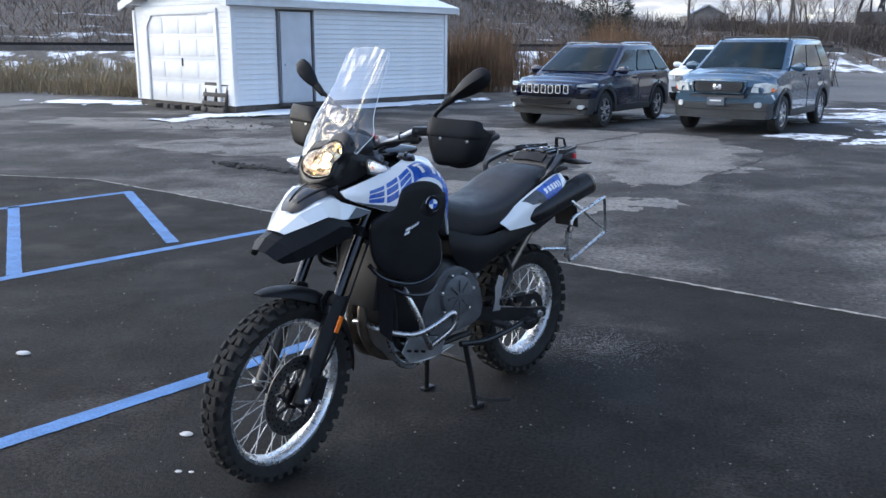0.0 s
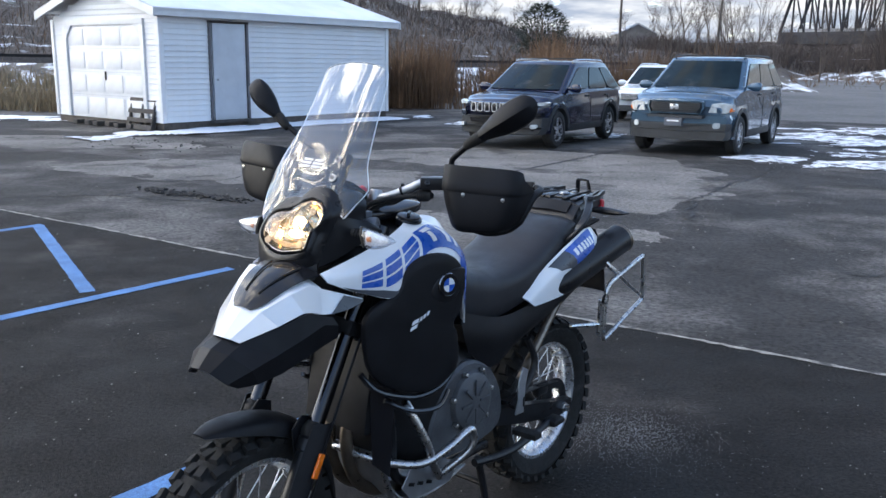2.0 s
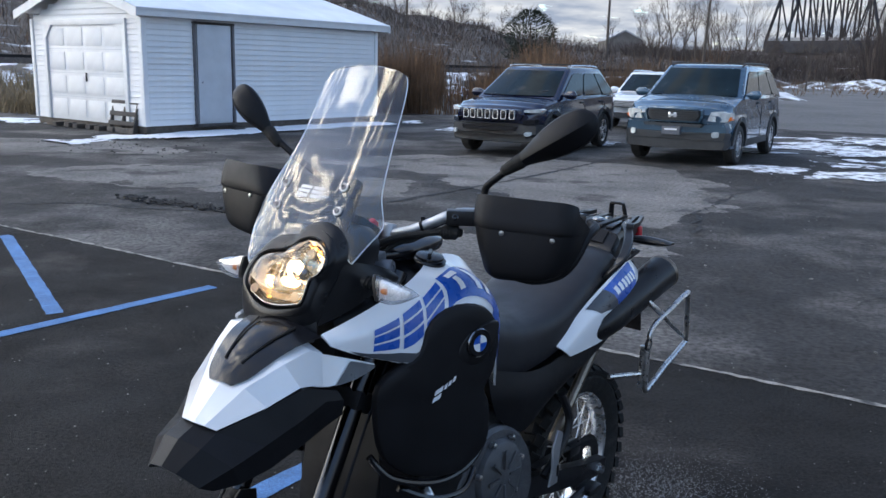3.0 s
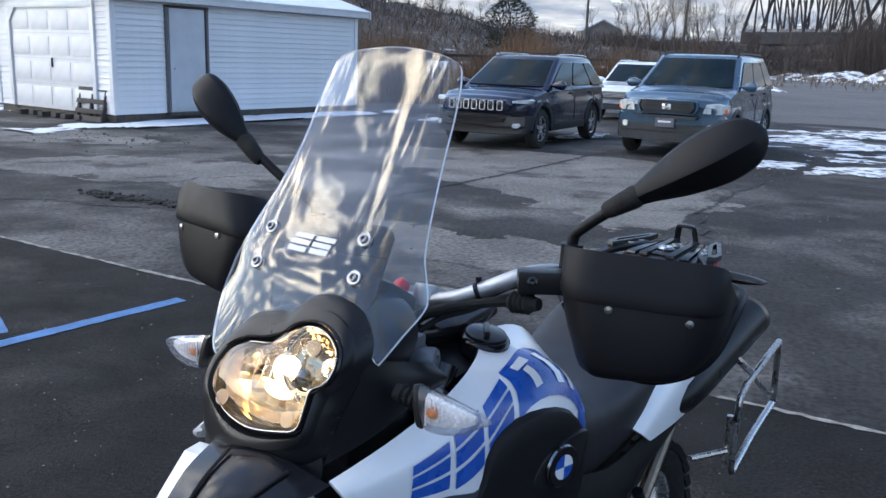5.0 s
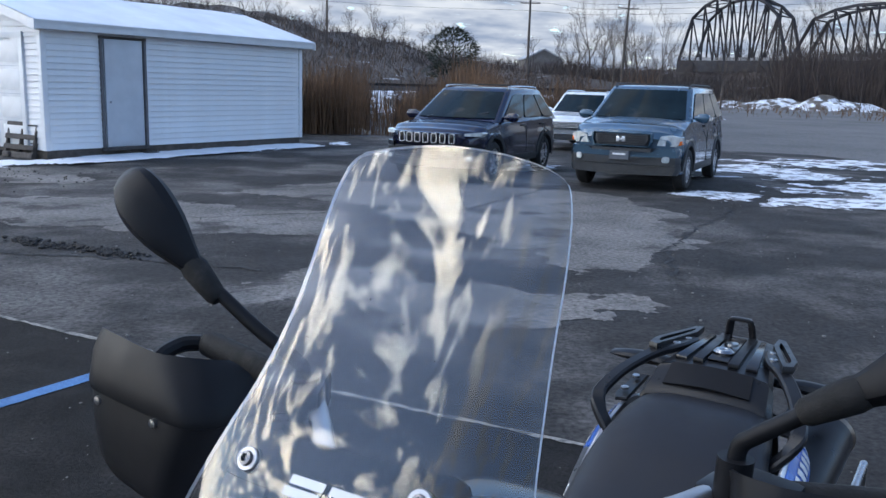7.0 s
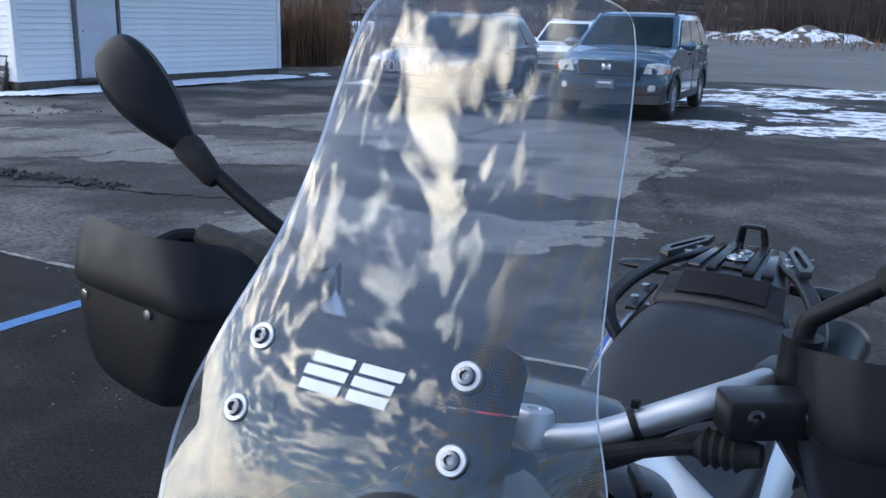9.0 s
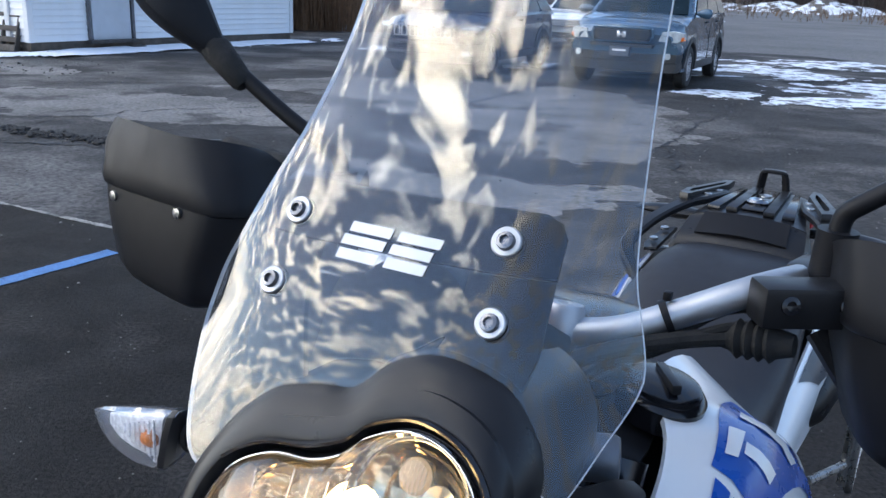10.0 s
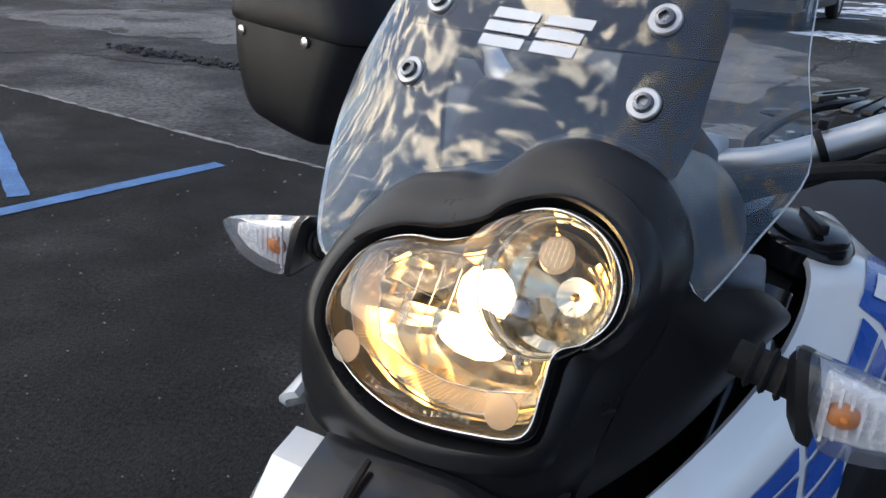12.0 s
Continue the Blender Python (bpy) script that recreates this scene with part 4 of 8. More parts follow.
def bar(p, q, r, nm="truss_member"):
    part(nm, tube([p, q], r, 4, 1), BRIDGE_STEEL, bridge)


def bridge_span(x0, length, arch, panels):
    deck = 7.6
    for side in (0, 1):
        o = bn * side * 7.0
        low = [bd * (x0 + length * k / panels) + o + Vector((0, 0, deck)) for k in range(panels + 1)]
        top = [bd * (x0 + length * k / panels) + o + Vector((0, 0, deck + 5.0 + arch * (1 - abs(2 * k / panels - 1) ** 2.6))) for k in range(1, panels)]
        for a, b in zip(low, low[1:]):
            bar(a, b, 0.40, "chord")
        for a, b in zip(top, top[1:]):
            bar(a, b, 0.34, "chord")
        bar(low[0], top[0], 0.36)
        bar(low[-1], top[-1], 0.36)
        for k in range(1, panels):
            bar(low[k], top[k - 1], 0.22)
        for k in range(1, panels - 1):
            a, b = (low[k], top[k]) if k >= panels / 2 else (low[k + 1], top[k - 1])
            bar(a, b, 0.18)
    for k in range(1, panels):
        h = deck + 5.0 + arch * (1 - abs(2 * k / panels - 1) ** 2.6)
        p = bd * (x0 + length * k / panels)
        bar(p + Vector((0, 0, h)), p + bn * 7 + Vector((0, 0, h)), 0.20)
        if k < panels - 1:
            h2 = deck + 5.0 + arch * (1 - abs(2 * (k + 1) / panels - 1) ** 2.6)
            q = bd * (x0 + length * (k + 1) / panels)
            bar(p + Vector((0, 0, h)), q + bn * 7 + Vector((0, 0, h2)), 0.13)
    mid = bd * (x0 + length / 2) + bn * 3.5 + Vector((0, 0, deck - 0.55))
    part("deck", box(mid - Vector((0, 0, 0.5)), (length, 8.0, 1.9), 0, Matrix.Rotation(math.atan2(bd.y, bd.x), 3, "Z")), BRIDGE_STEEL, bridge)
    part("parapet", box(mid + Vector((0, 0, 1.4)) + bn * 3.4, (length, 0.3, 0.7), 0, Matrix.Rotation(math.atan2(bd.y, bd.x), 3, "Z")), CONCRETE, bridge)


bridge_span(0, span * 0.98, 7.5, 9)
bridge_span(span, span * 1.3, 5.0, 8)
part("pier", box(bd * span + bn * 3.5 + Vector((0, 0, 3.2)), (2.5, 8, 7.5), 0.1, Matrix.Rotation(math.atan2(bd.y, bd.x), 3, "Z")), CONCRETE, bridge)

# utility poles
def pole(az, d, h, arms, lean=0.0):
    base = polar(az, d, max(0, hill_z(az, d)) - 0.5 if d > 62 else 0)
    p = empty("utility_pole", Matrix.Translation(base) @ Matrix.Rotation(radians(lean), 4, "Y"), "grey wooden utility pole with crossarms", "utility pole", "poles along the railway")
    part("shaft", tube([(0, 0, 0), (0, 0, h)], (0.19, 0.12), 8, 1), POLE_WOOD, p)
    for z in arms:
        part("crossarm", box((0, 0.12, h - z), (2.6, 0.10, 0.13), 0.01), POLE_WOOD, p)
        for x in (-1.15, -0.6, 0.6, 1.15):
            part("insulator", lathe([(0.03, 0), (0.06, 0.06), (0.04, 0.14), (0.01, 0.16)], (x, 0.12, h - z + 0.06), (0, 0, 1), 8), CONCRETE, p)


pole(1.9, 118, 13.2, (0.8, 2.0, 3.2))
pole(-11.1, 125, 13.0, (0.9,))
pole(7.9, 112, 11.8, (1.6,), 2)
for k in range(3):
    bm = tube([polar(-30, 130, 17.5 - k * 1.0), polar(-11.1, 125, 14.6 - k * 1.0), polar(1.9, 118, 13.8 - k * 1.1), polar(7.9, 112, 12.0 - k * 0.6), polar(30, 110, 13.5 - k)], 0.022, 4, 6)
    tagged(obj("overhead_wire", bm, DARK_METAL), "thin dark overhead wire between the poles", "wire", "overhead wires")

# a low house far off, and a heap of snowy gravel
house = empty("house", Matrix.Translation(polar(2.7, 160, 3.3)) @ Matrix.Rotation(radians(8), 4, "Z"), "low far house with a snow-pale roof", "house")
part("wall", box((0, 0, 1.7), (6.6, 8.0, 3.4), 0.02), mat("faded_tan_siding", (0.17, 0.15, 0.135), 0.8, vary=0.2, scale=1), house)
for y in (-4.0, 4.0):
    part("gable", plate([(-3.3, 3.3), (3.3, 3.3), (0.0, 5.0)], (0, y * 0.98, 0), (1, 0, 0), (0, 0, 1), 0.1), bpy.data.materials["faded_tan_siding"], house)
bm = bmesh.new()
skin(bm, [[Vector((x, -3.5, 3.2)), Vector((x, 0, 4.9)), Vector((x, 3.5, 3.2)), Vector((x, 3.5, 3.4)), Vector((x, 0, 5.15)), Vector((x, -3.5, 3.4))] for x in (-4.2, 4.2)])
part("roof", moved(bm, Matrix.Rotation(radians(90), 4, "Z")), mat("snowy_roof", (0.45, 0.46, 0.48), 0.8, vary=0.2, scale=0.6), house, smooth=0)


def heap(az, d, r, h, material, label, seed):
    bm = bmesh.new()
    n = 30
    c = polar(az, d, -0.03)
    g = []
    for j in range(13):
        row = []
        for i in range(n):
            t = 2 * math.pi * i / n
            q = j / 12
            z = h * (1 - q) ** 0.8 * (1 + 0.6 * noise.noise(Vector((math.cos(t) * 2 * q + seed, math.sin(t) * 2 * q, seed))))
            row.append(bm.verts.new(c + Vector((math.cos(t) * r * q * 1.9, math.sin(t) * r * q, max(-0.02, z) if j < 12 else -0.02))))
        g.append(row)
    for a, b in zip(g, g[1:]):
        for i in range(n):
            bm.faces.new((a[i], a[(i + 1) % n], b[(i + 1) % n], b[i]))
    bmesh.ops.remove_doubles(bm, verts=bm.verts, dist=1e-4)
    tagged(obj("gravel_heap", bm, material, smooth=60), label, "gravel heap", "", "stuff")


SNOWY = mat("snow_capped_gravel", (0.11, 0.095, 0.08), 0.9, vary=0.3, scale=1.5, tint=(0.7, 0.72, 0.76), tint_at=(0.46, 0.54), tint_scale=0.8, bump=0.8, bump_scale=4)
heap(17.5, 112, 3.0, 1.3, SNOWY, "low heap of gravel dusted with snow", 3)
heap(20.5, 112, 3.6, 1.7, SNOWY, "low heap of gravel dusted with snow", 5)
heap(14.8, 115, 2.4, 0.8, SNOWY, "low heap of gravel dusted with snow", 7)

# ---- parked cars: x ahead, y to the left ----
NAVY = mat("navy_car_paint", (0.006, 0.009, 0.030), 0.18, 0.1, vary=0.1, scale=3, coat=0.55, rvary=0.04)
BLUE_CAR = mat("steel_blue_car_paint", (0.046, 0.092, 0.140), 0.24, 0.35, vary=0.1, scale=3, coat=1.0, rvary=0.05)
WHITE_CAR = mat("white_car_paint", (0.74, 0.76, 0.78), 0.22, vary=0.05, scale=3, coat=0.8)
CAR_GLASS = mat("dark_car_glass", (0.010, 0.018, 0.022), 0.04, vary=0.3, scale=2, spec=0.13, rvary=0.02, tint=(0.028, 0.032, 0.033), tint_at=(0.56, 0.68), tint_scale=2.2)
CAR_LAMP = mat("clear_car_lamp", (0.62, 0.64, 0.62), 0.10, 0.15, vary=0.35, scale=9, coat=1.0)
CLADDING = mat("grey_black_cladding", (0.028, 0.030, 0.033), 0.55, vary=0.2, scale=8)
CAR_TRIM = mat("car_chrome", (0.78, 0.79, 0.80), 0.22, 0.7, vary=0.1, scale=20)
TYRE = mat("road_tyre", (0.022, 0.022, 0.022), 0.8, vary=0.3, scale=12, bump=0.3, bump_scale=150)
PLATE = mat("plate_dark", (0.10, 0.11, 0.13), 0.4, vary=0.2, scale=20)


def table(tab, x):
    for (a, p), (b, q) in zip(tab, tab[1:]):
        if x <= b:
            t = max(0, (x - a) / (b - a))
            t = t * t * (3 - 2 * t) if abs(q - p) < 0.5 else t
            return p + (q - p) * t
    return tab[-1][1]


def car(name, m, paint, label, L0, L1, half, top, sill, axles, wheel_r, cabin, roof_z, clad, rails, rim_spokes):
    """A car body swept along its length, with wheel arches, glasshouse, wheels and lamps.
    top: height of bonnet and belt along x; cabin: x of screen foot, roof front, roof rear, tail; L0, L1: rear and front ends."""
    c = empty(name, m, label, "car")
    bm = bmesh.new()
    n = 96
    rings = []

    def width(x, z):
        nose = max(0, (x - (L1 - 0.55)) / 0.55)
        tail = max(0, ((L0 + 0.45) - x) / 0.45)
        w = half * (1 - 0.20 * nose ** 2.2 - 0.12 * tail ** 2)
        belly = (z - 0.62) / 0.6
        return w * (1 - 0.055 * belly * belly - (0.02 if z > 0.85 else 0))

    def low(x):
        z = sill
        for a in axles:
            r = wheel_r + 0.085
            if abs(x - a) < r:
                z = max(z, wheel_r + (r * r - (x - a) ** 2) ** 0.5)
        return z

    for k in range(n + 1):
        x = L0 + (L1 - L0) * k / n
        zt, zb = table(top, x), low(x)
        row = []
        for j in range(9):
            z = zb + (zt - 0.035 - zb) * j / 8
            row.append(Vector((x, width(x, z), z)))
        w = width(x, zt)
        row += [Vector((x, w * 0.965, zt - 0.006)), Vector((x, w * 0.80, zt + 0.018)), Vector((x, w * 0.4, zt + 0.040)), Vector((x, 0, zt + 0.047))]
        nose = max(0, (x - (L1 - 0.75)) / 0.75)
        tail = max(0, ((L0 + 0.5) - x) / 0.5)
        row = [Vector((p.x - 0.34 * nose * (p.y / half) ** 3 + 0.12 * tail * (p.y / half) ** 3, p.y, p.z)) for p in row]
        ring_pts = row + [Vector((p.x, -p.y, p.z)) for p in row[-2::-1]]
        rings.append(ring_pts)
    vs = [[bm.verts.new(p) for p in r] for r in rings]
    for a, b in zip(vs, vs[1:]):
        for i in range(len(a) - 1):
            bm.faces.new((a[i], a[i + 1], b[i + 1], b[i]))
    bm.faces.new(vs[0])
    bm.faces.new(vs[-1])
    body = part("body", bm, paint, c, "", 30)
    part("underbody", box(((L0 + L1) / 2, 0, sill + 0.14), (L1 - L0 - 0.5, half * 1.4, 0.30), 0.03), CLADDING, c)
    # wheel arches, sills
    for a in axles:
        for s in (1, -1):
            arch = bmesh.new()
            rr = []
            for k in range(21):
                t = math.pi * k / 20
                d = Vector((math.cos(t), 0, math.sin(t)))
                r0, r1 = wheel_r + 0.060, wheel_r + (0.150 if clad else 0.10)
                y = width(a + d.x * r1, wheel_r + d.z * r1)
                o = Vector((a, 0, wheel_r))
                rr.append([o + d * r0 + Vector((0, s * (y - 0.10), 0)), o + d * r0 + Vector((0, s * (y + 0.012), 0)), o + d * r1 + Vector((0, s * (y + 0.012), 0)), o + d * r1 + Vector((0, s * (y - 0.02), 0))])
            skin(arch, rr)
            part("wheel_arch", arch, CLADDING if clad else paint, c)
            w = part("wheel", ring([(wheel_r, -0.07), (wheel_r, 0.07), (wheel_r - 0.03, 0.105), (wheel_r * 0.70, 0.11), (wheel_r * 0.66, 0.10), (wheel_r * 0.66, -0.11), (wheel_r - 0.03, -0.105)], (a, s * (half - 0.115), wheel_r), (0, 1, 0), 36), TYRE, c, "road wheel with alloy rim")
            hub_y = s * (half - 0.115) + s * 0.075
            rim_bm = ring([(wheel_r * 0.67, -0.02), (wheel_r * 0.67, 0.02), (wheel_r * 0.60, 0.015), (wheel_r * 0.60, -0.02)], (a, hub_y, wheel_r), (0, 1, 0), 32)
            part("rim", rim_bm, RIM_ALLOY, w)
            part("rim_well", lathe([(wheel_r * 0.64, 0), (0.01, 0)], (a, hub_y - s * 0.05, wheel_r), (0, 1, 0), 24, caps=False), CLADDING, w)
            part("hub_cap", lathe([(0.055, 0), (0.05, 0.02), (0.01, 0.025)], (a, hub_y - s * 0.01, wheel_r), (0, s, 0), 16), RIM_ALLOY, w)
            for k in range(rim_spokes):
                t = 2 * math.pi * k / rim_spokes + 0.3
                part("rim_spoke", box((a + math.cos(t) * wheel_r * 0.36, hub_y, wheel_r + math.sin(t) * wheel_r * 0.36), (wheel_r * 0.56, 0.03, wheel_r * 0.15), 0.006, Matrix.Rotation(-t, 3, "Y")), RIM_ALLOY, w)
    for s in (1, -1):
        part("sill", box(((axles[0] + axles[1]) / 2, s * (half - 0.05), sill + 0.07), (abs(axles[0] - axles[1]) - 2 * wheel_r - 0.2, 0.09, 0.17), 0.03), CLADDING if clad else paint, c)
    # glasshouse
    f0, f1, r1, r0 = cabin
    bz = table(top, (f0 + r0) / 2) - 0.01
    hw0, hw1 = half * 0.93, half * 0.76
    BULGE = 0.11

    def cab(k, inset=0.0):
        """A level of the cabin: 0 at the belt, 1 at the roof."""
        xf, xr = f0 + (f1 - f0) * k - inset, r0 + (r1 - r0) * k + inset
        w = hw0 + (hw1 - hw0) * k - inset
        z = bz + (roof_z - bz) * k
        rad = 0.16
        pts = []
        for cx, cy, a0 in ((xf - rad * 0.6, w - rad, 0), (xr + rad * 0.6, w - rad, 90), (xr + rad * 0.6, -w + rad, 180), (xf - rad * 0.6, -w + rad, 270)):
            for q in range(6):
                a = radians(a0 + q * 18)
                pts.append(Vector((cx + rad * 0.6 * math.cos(a), cy + rad * math.sin(a), z)))
        for q in range(1, 8):
            y = (w - rad) * (q / 4 - 1)
            pts.append(Vector((xf + BULGE * (1 - (y / (w - rad)) ** 2), y, z)))
        return pts
    bm = bmesh.new()
    mids = lambda k, sc, dz: [Vector((p.x * sc + (1 - sc) * (f1 + r1) / 2, p.y * sc, p.z + dz)) for p in cab(k)]
    skin(bm, [cab(-0.05), cab(0.3), cab(0.6), cab(0.9), cab(1.0), mids(1, 0.93, 0.030), mids(1, 0.75, 0.045), mids(1, 0.4, 0.055)])
    part("cabin", bm, paint, c, "", 40)

    def pane(nm, corner):
        """A window: four corners given as (side point at level a) ..."""
        bm2 = bmesh.new()
        cen = sum((Vector(p) for p in corner), Vector()) / 4
        nrm = (Vector(corner[1]) - Vector(corner[0])).cross(Vector(corner[3]) - Vector(corner[0])).normalized()
        if nrm.dot(cen - Vector(((f0 + r0) / 2, 0, bz + 0.2))) < 0:
            nrm = -nrm
        skin(bm2, [[Vector(p) + nrm * 0.020 for p in corner], [Vector(p) + nrm * 0.001 for p in corner]])
        bmesh.ops.bevel(bm2, geom=[e for e in bm2.edges if abs((e.verts[0].co - e.verts[1].co).normalized().dot(nrm)) > 0.9], offset=0.045, segments=3, affect="EDGES")
        return part(nm, bm2, CAR_GLASS, c)

    def sx(x, k):
        return (x, hw0 + (hw1 - hw0) * k, bz + (roof_z - bz) * k)
    # the windscreen bows forward in the middle
    bm2 = bmesh.new()
    sheets = []
    for off in (0.014, -0.004):
        g = []
        for j in range(9):
            k = 0.05 + 0.87 * j / 8
            w = hw0 + (hw1 - hw0) * k
            row = []
            for i in range(17):
                y = (i / 8 - 1) * (w - 0.09)
                x = f0 + (f1 - f0) * k + BULGE * max(0, 1 - (y / (w - 0.16)) ** 2) - 0.02 * max(0, abs(y) - (w - 0.16)) / 0.07
                row.append(bm2.verts.new((x + off, y, bz + (roof_z - bz) * k + off)))
            g.append(row)
        for a, b in zip(g, g[1:]):
            for i in range(16):
                bm2.faces.new((a[i], a[i + 1], b[i + 1], b[i]))
        sheets.append(g)
    a, b = sheets
    loop = [(0, i) for i in range(17)] + [(j, 16) for j in range(1, 9)] + [(8, i) for i in range(15, -1, -1)] + [(j, 0) for j in range(7, 0, -1)]
    for p, q in zip(loop, loop[1:] + loop[:1]):
        bm2.faces.new((a[p[0]][p[1]], a[q[0]][q[1]], b[q[0]][q[1]], b[p[0]][p[1]]))
    part("windscreen", bm2, CAR_GLASS, c, "", 30)
    span = f0 - r0
    xs0 = [f0 - 0.22, f0 - 0.22 - (span - 0.3) * 0.36, f0 - 0.22 - (span - 0.3) * 0.72, r0 + 0.16]
    xs1 = [f1 - 0.10, f1 - 0.10 - (f1 - r1 - 0.2) * 0.36, f1 - 0.10 - (f1 - r1 - 0.2) * 0.72, r1 + 0.10]
    for s in (1, -1):
        for k in range(3):
            q = [sx(xs0[k] - 0.03, 0.08), sx(xs0[k + 1] + 0.03, 0.08), sx(xs1[k + 1] + 0.03, 0.86), sx(xs1[k] - 0.03, 0.86)]
            pane("side_window", [(x, s * y, z) for x, y, z in q])
        part("door_mirror", loft([[(f0 - 0.28 + 0.055 * math.cos(t), s * (half + d), bz + 0.06 + h * math.sin(t)) for t in (2 * math.pi * j / 10 for j in range(10))] for d, h in ((-0.06, 0.03), (0.02, 0.07), (0.10, 0.085), (0.17, 0.075), (0.20, 0.03))], 1, 2), paint, c, "door mirror")
        for xh in (xs0[1] + 0.12, xs0[2] + 0.12):
            part("door_grip", box((xh, s * (width(xh, bz - 0.10) + 0.014), bz - 0.10), (0.17, 0.03, 0.035), 0.01), CLADDING if clad else paint, c)
        for xh in (xs0[1], xs0[2]):
            part("door_gap", box((xh - 0.03, s * (width(xh, 0.75) + 0.001), 0.72), (0.009, 0.012, bz - sill - 0.28)), CLADDING, c)
        if rails:
            part("roof_rail", tube([(f1 - 0.10, s * (hw1 - 0.07), roof_z + 0.015), (f1 - 0.22, s * (hw1 - 0.06), roof_z + 0.07), (r1 + 0.25, s * (hw1 - 0.06), roof_z + 0.07), (r1 + 0.10, s * (hw1 - 0.07), roof_z + 0.015)], 0.016, 8, 4), CAR_TRIM if rails == 2 else CLADDING, c)
    for s in (1, -1):
        part("wiper", tube([(f0 + 0.03, s * 0.35 - 0.2, bz + 0.035), (f0 - 0.14, s * 0.35 + 0.25, bz + 0.14)], 0.008, 6, 1), CLADDING, c)

    def face(nm, outline, mat_, x, thick=0.03, parent=None, bev=0.006, sm=0, lab=""):
        """A thing on the nose; the outline is (y, z) and follows the nose's sweep back."""
        bm2 = bmesh.new()
        pts = [(p[0], p[1]) for p in (curve3([(a, b, 0) for a, b in outline], sm, True) if sm else outline)]

        def back(y):
            return 0.34 * (abs(y) / half) ** 3
        dense = []
        for (a0, b0), (a1, b1) in zip(pts, pts[1:] + pts[:1]):
            k = max(1, int(abs(a1 - a0) / 0.07))
            dense += [(a0 + (a1 - a0) * q / k, b0 + (b1 - b0) * q / k) for q in range(k)]
        cy, cz = sum(p[0] for p in pts) / len(pts), sum(p[1] for p in pts) / len(pts)
        pts = dense
        skin(bm2, [[Vector((x - back(y) - 0.09, y, z)) for y, z in pts], [Vector((x - back(y) + thick * 0.6, y, z)) for y, z in pts], [Vector((x - back(cy + (y - cy) * 0.94) + thick, cy + (y - cy) * 0.94, cz + (z - cz) * 0.92)) for y, z in pts]])
        return part(nm, bm2, mat_, parent or c, lab)
    return c, face, width


def sides(outline):
    return outline, [(-y, z) for y, z in outline]


# steel-blue family car
suv, face, _ = car("blue_suv", pose(2.87, 19.29, 0, 0, 0, -113.4), BLUE_CAR, "steel-blue older family SUV parked facing out", -2.33, 2.28, 0.975, [(-2.33, 1.04), (-2.1, 1.16), (0.95, 1.19), (1.15, 1.175), (1.9, 1.07), (2.16, 0.99), (2.28, 0.87)], 0.30, (1.35, -1.35), 0.352, (1.20, 0.42, -1.75, -2.22), 1.725, True, 1, 6)
LIFT = 0.075
plain_face = face


def face(nm, outline, mat_, x, thick=0.03, **more):
    """A thing on this taller nose."""
    return plain_face(nm, [(y, z + LIFT) for y, z in outline], mat_, x, thick, **more)


face("bumper", [(-0.93, 0.50), (0.93, 0.50), (0.95, 0.58), (0.91, 0.665), (-0.91, 0.665), (-0.95, 0.58)], BLUE_CAR, 2.23, 0.09, lab="blue front bumper")
face("bumper_inlay", [(-0.92, 0.38), (0.92, 0.38), (0.94, 0.46), (0.93, 0.515), (-0.93, 0.515), (-0.94, 0.46)], CLADDING, 2.250, 0.085)
face("lower_grille", [(-0.90, 0.215), (0.90, 0.215), (0.94, 0.30), (0.93, 0.385), (-0.93, 0.385), (-0.94, 0.30)], CLADDING, 2.232, 0.085)
face("air_slot", [(-0.52, 0.60), (0.52, 0.60), (0.55, 0.655), (-0.55, 0.655)], CLADDING, 2.248, 0.078)
g = face("grille", [(-0.42, 0.700), (0.42, 0.700), (0.48, 0.80), (0.46, 0.885), (-0.46, 0.885), (-0.48, 0.80)], CLADDING, 2.23, 0.075, lab="dark slatted grille")
for z in (0.735, 0.775, 0.815, 0.855):
    part("grille_slat", box((2.303, 0, z + LIFT), (0.012, 0.80, 0.014), 0.003), SATIN_BLACK, g)
face("grille_trim", [(-0.46, 0.682), (0.46, 0.682), (0.47, 0.698), (-0.47, 0.698)], BLUE_CAR, 2.232, 0.085)
for o in sides([(0.445, 0.680), (0.475, 0.680), (0.530, 0.80), (0.510, 0.905), (0.470, 0.905), (0.492, 0.80)]):
    face("grille_trim", o, BLUE_CAR, 2.225, 0.085)
face("grille_trim", [(-0.49, 0.888), (0.49, 0.888), (0.48, 0.908), (-0.48, 0.908)], BLUE_CAR, 2.205, 0.085)
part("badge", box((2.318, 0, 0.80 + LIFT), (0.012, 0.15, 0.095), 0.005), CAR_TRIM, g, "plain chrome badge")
part("badge_gap", box((2.325, 0, 0.835 + LIFT), (0.006, 0.045, 0.040)), CLADDING, g)
part("badge_gap", box((2.325, 0, 0.765 + LIFT), (0.006, 0.045, 0.040)), CLADDING, g)
for o in sides([(0.575, 0.705), (0.86, 0.690), (0.955, 0.76), (0.945, 0.850), (0.80, 0.885), (0.625, 0.865)]):
    h = face("headlamp", o, CAR_LAMP, 2.205, 0.070, lab="large clear headlamp")
for o in sides([(0.900, 0.71), (0.945, 0.73), (0.950, 0.79), (0.918, 0.79)]):
    face("side_marker", o, ORANGE, 2.212, 0.070)
for o in sides([(0.70, 0.43), (0.78, 0.43), (0.80, 0.48), (0.78, 0.53), (0.70, 0.53), (0.68, 0.48)]):
    face("fog_lamp", o, CAR_LAMP, 2.275, 0.075, sm=2, lab="round fog lamp")
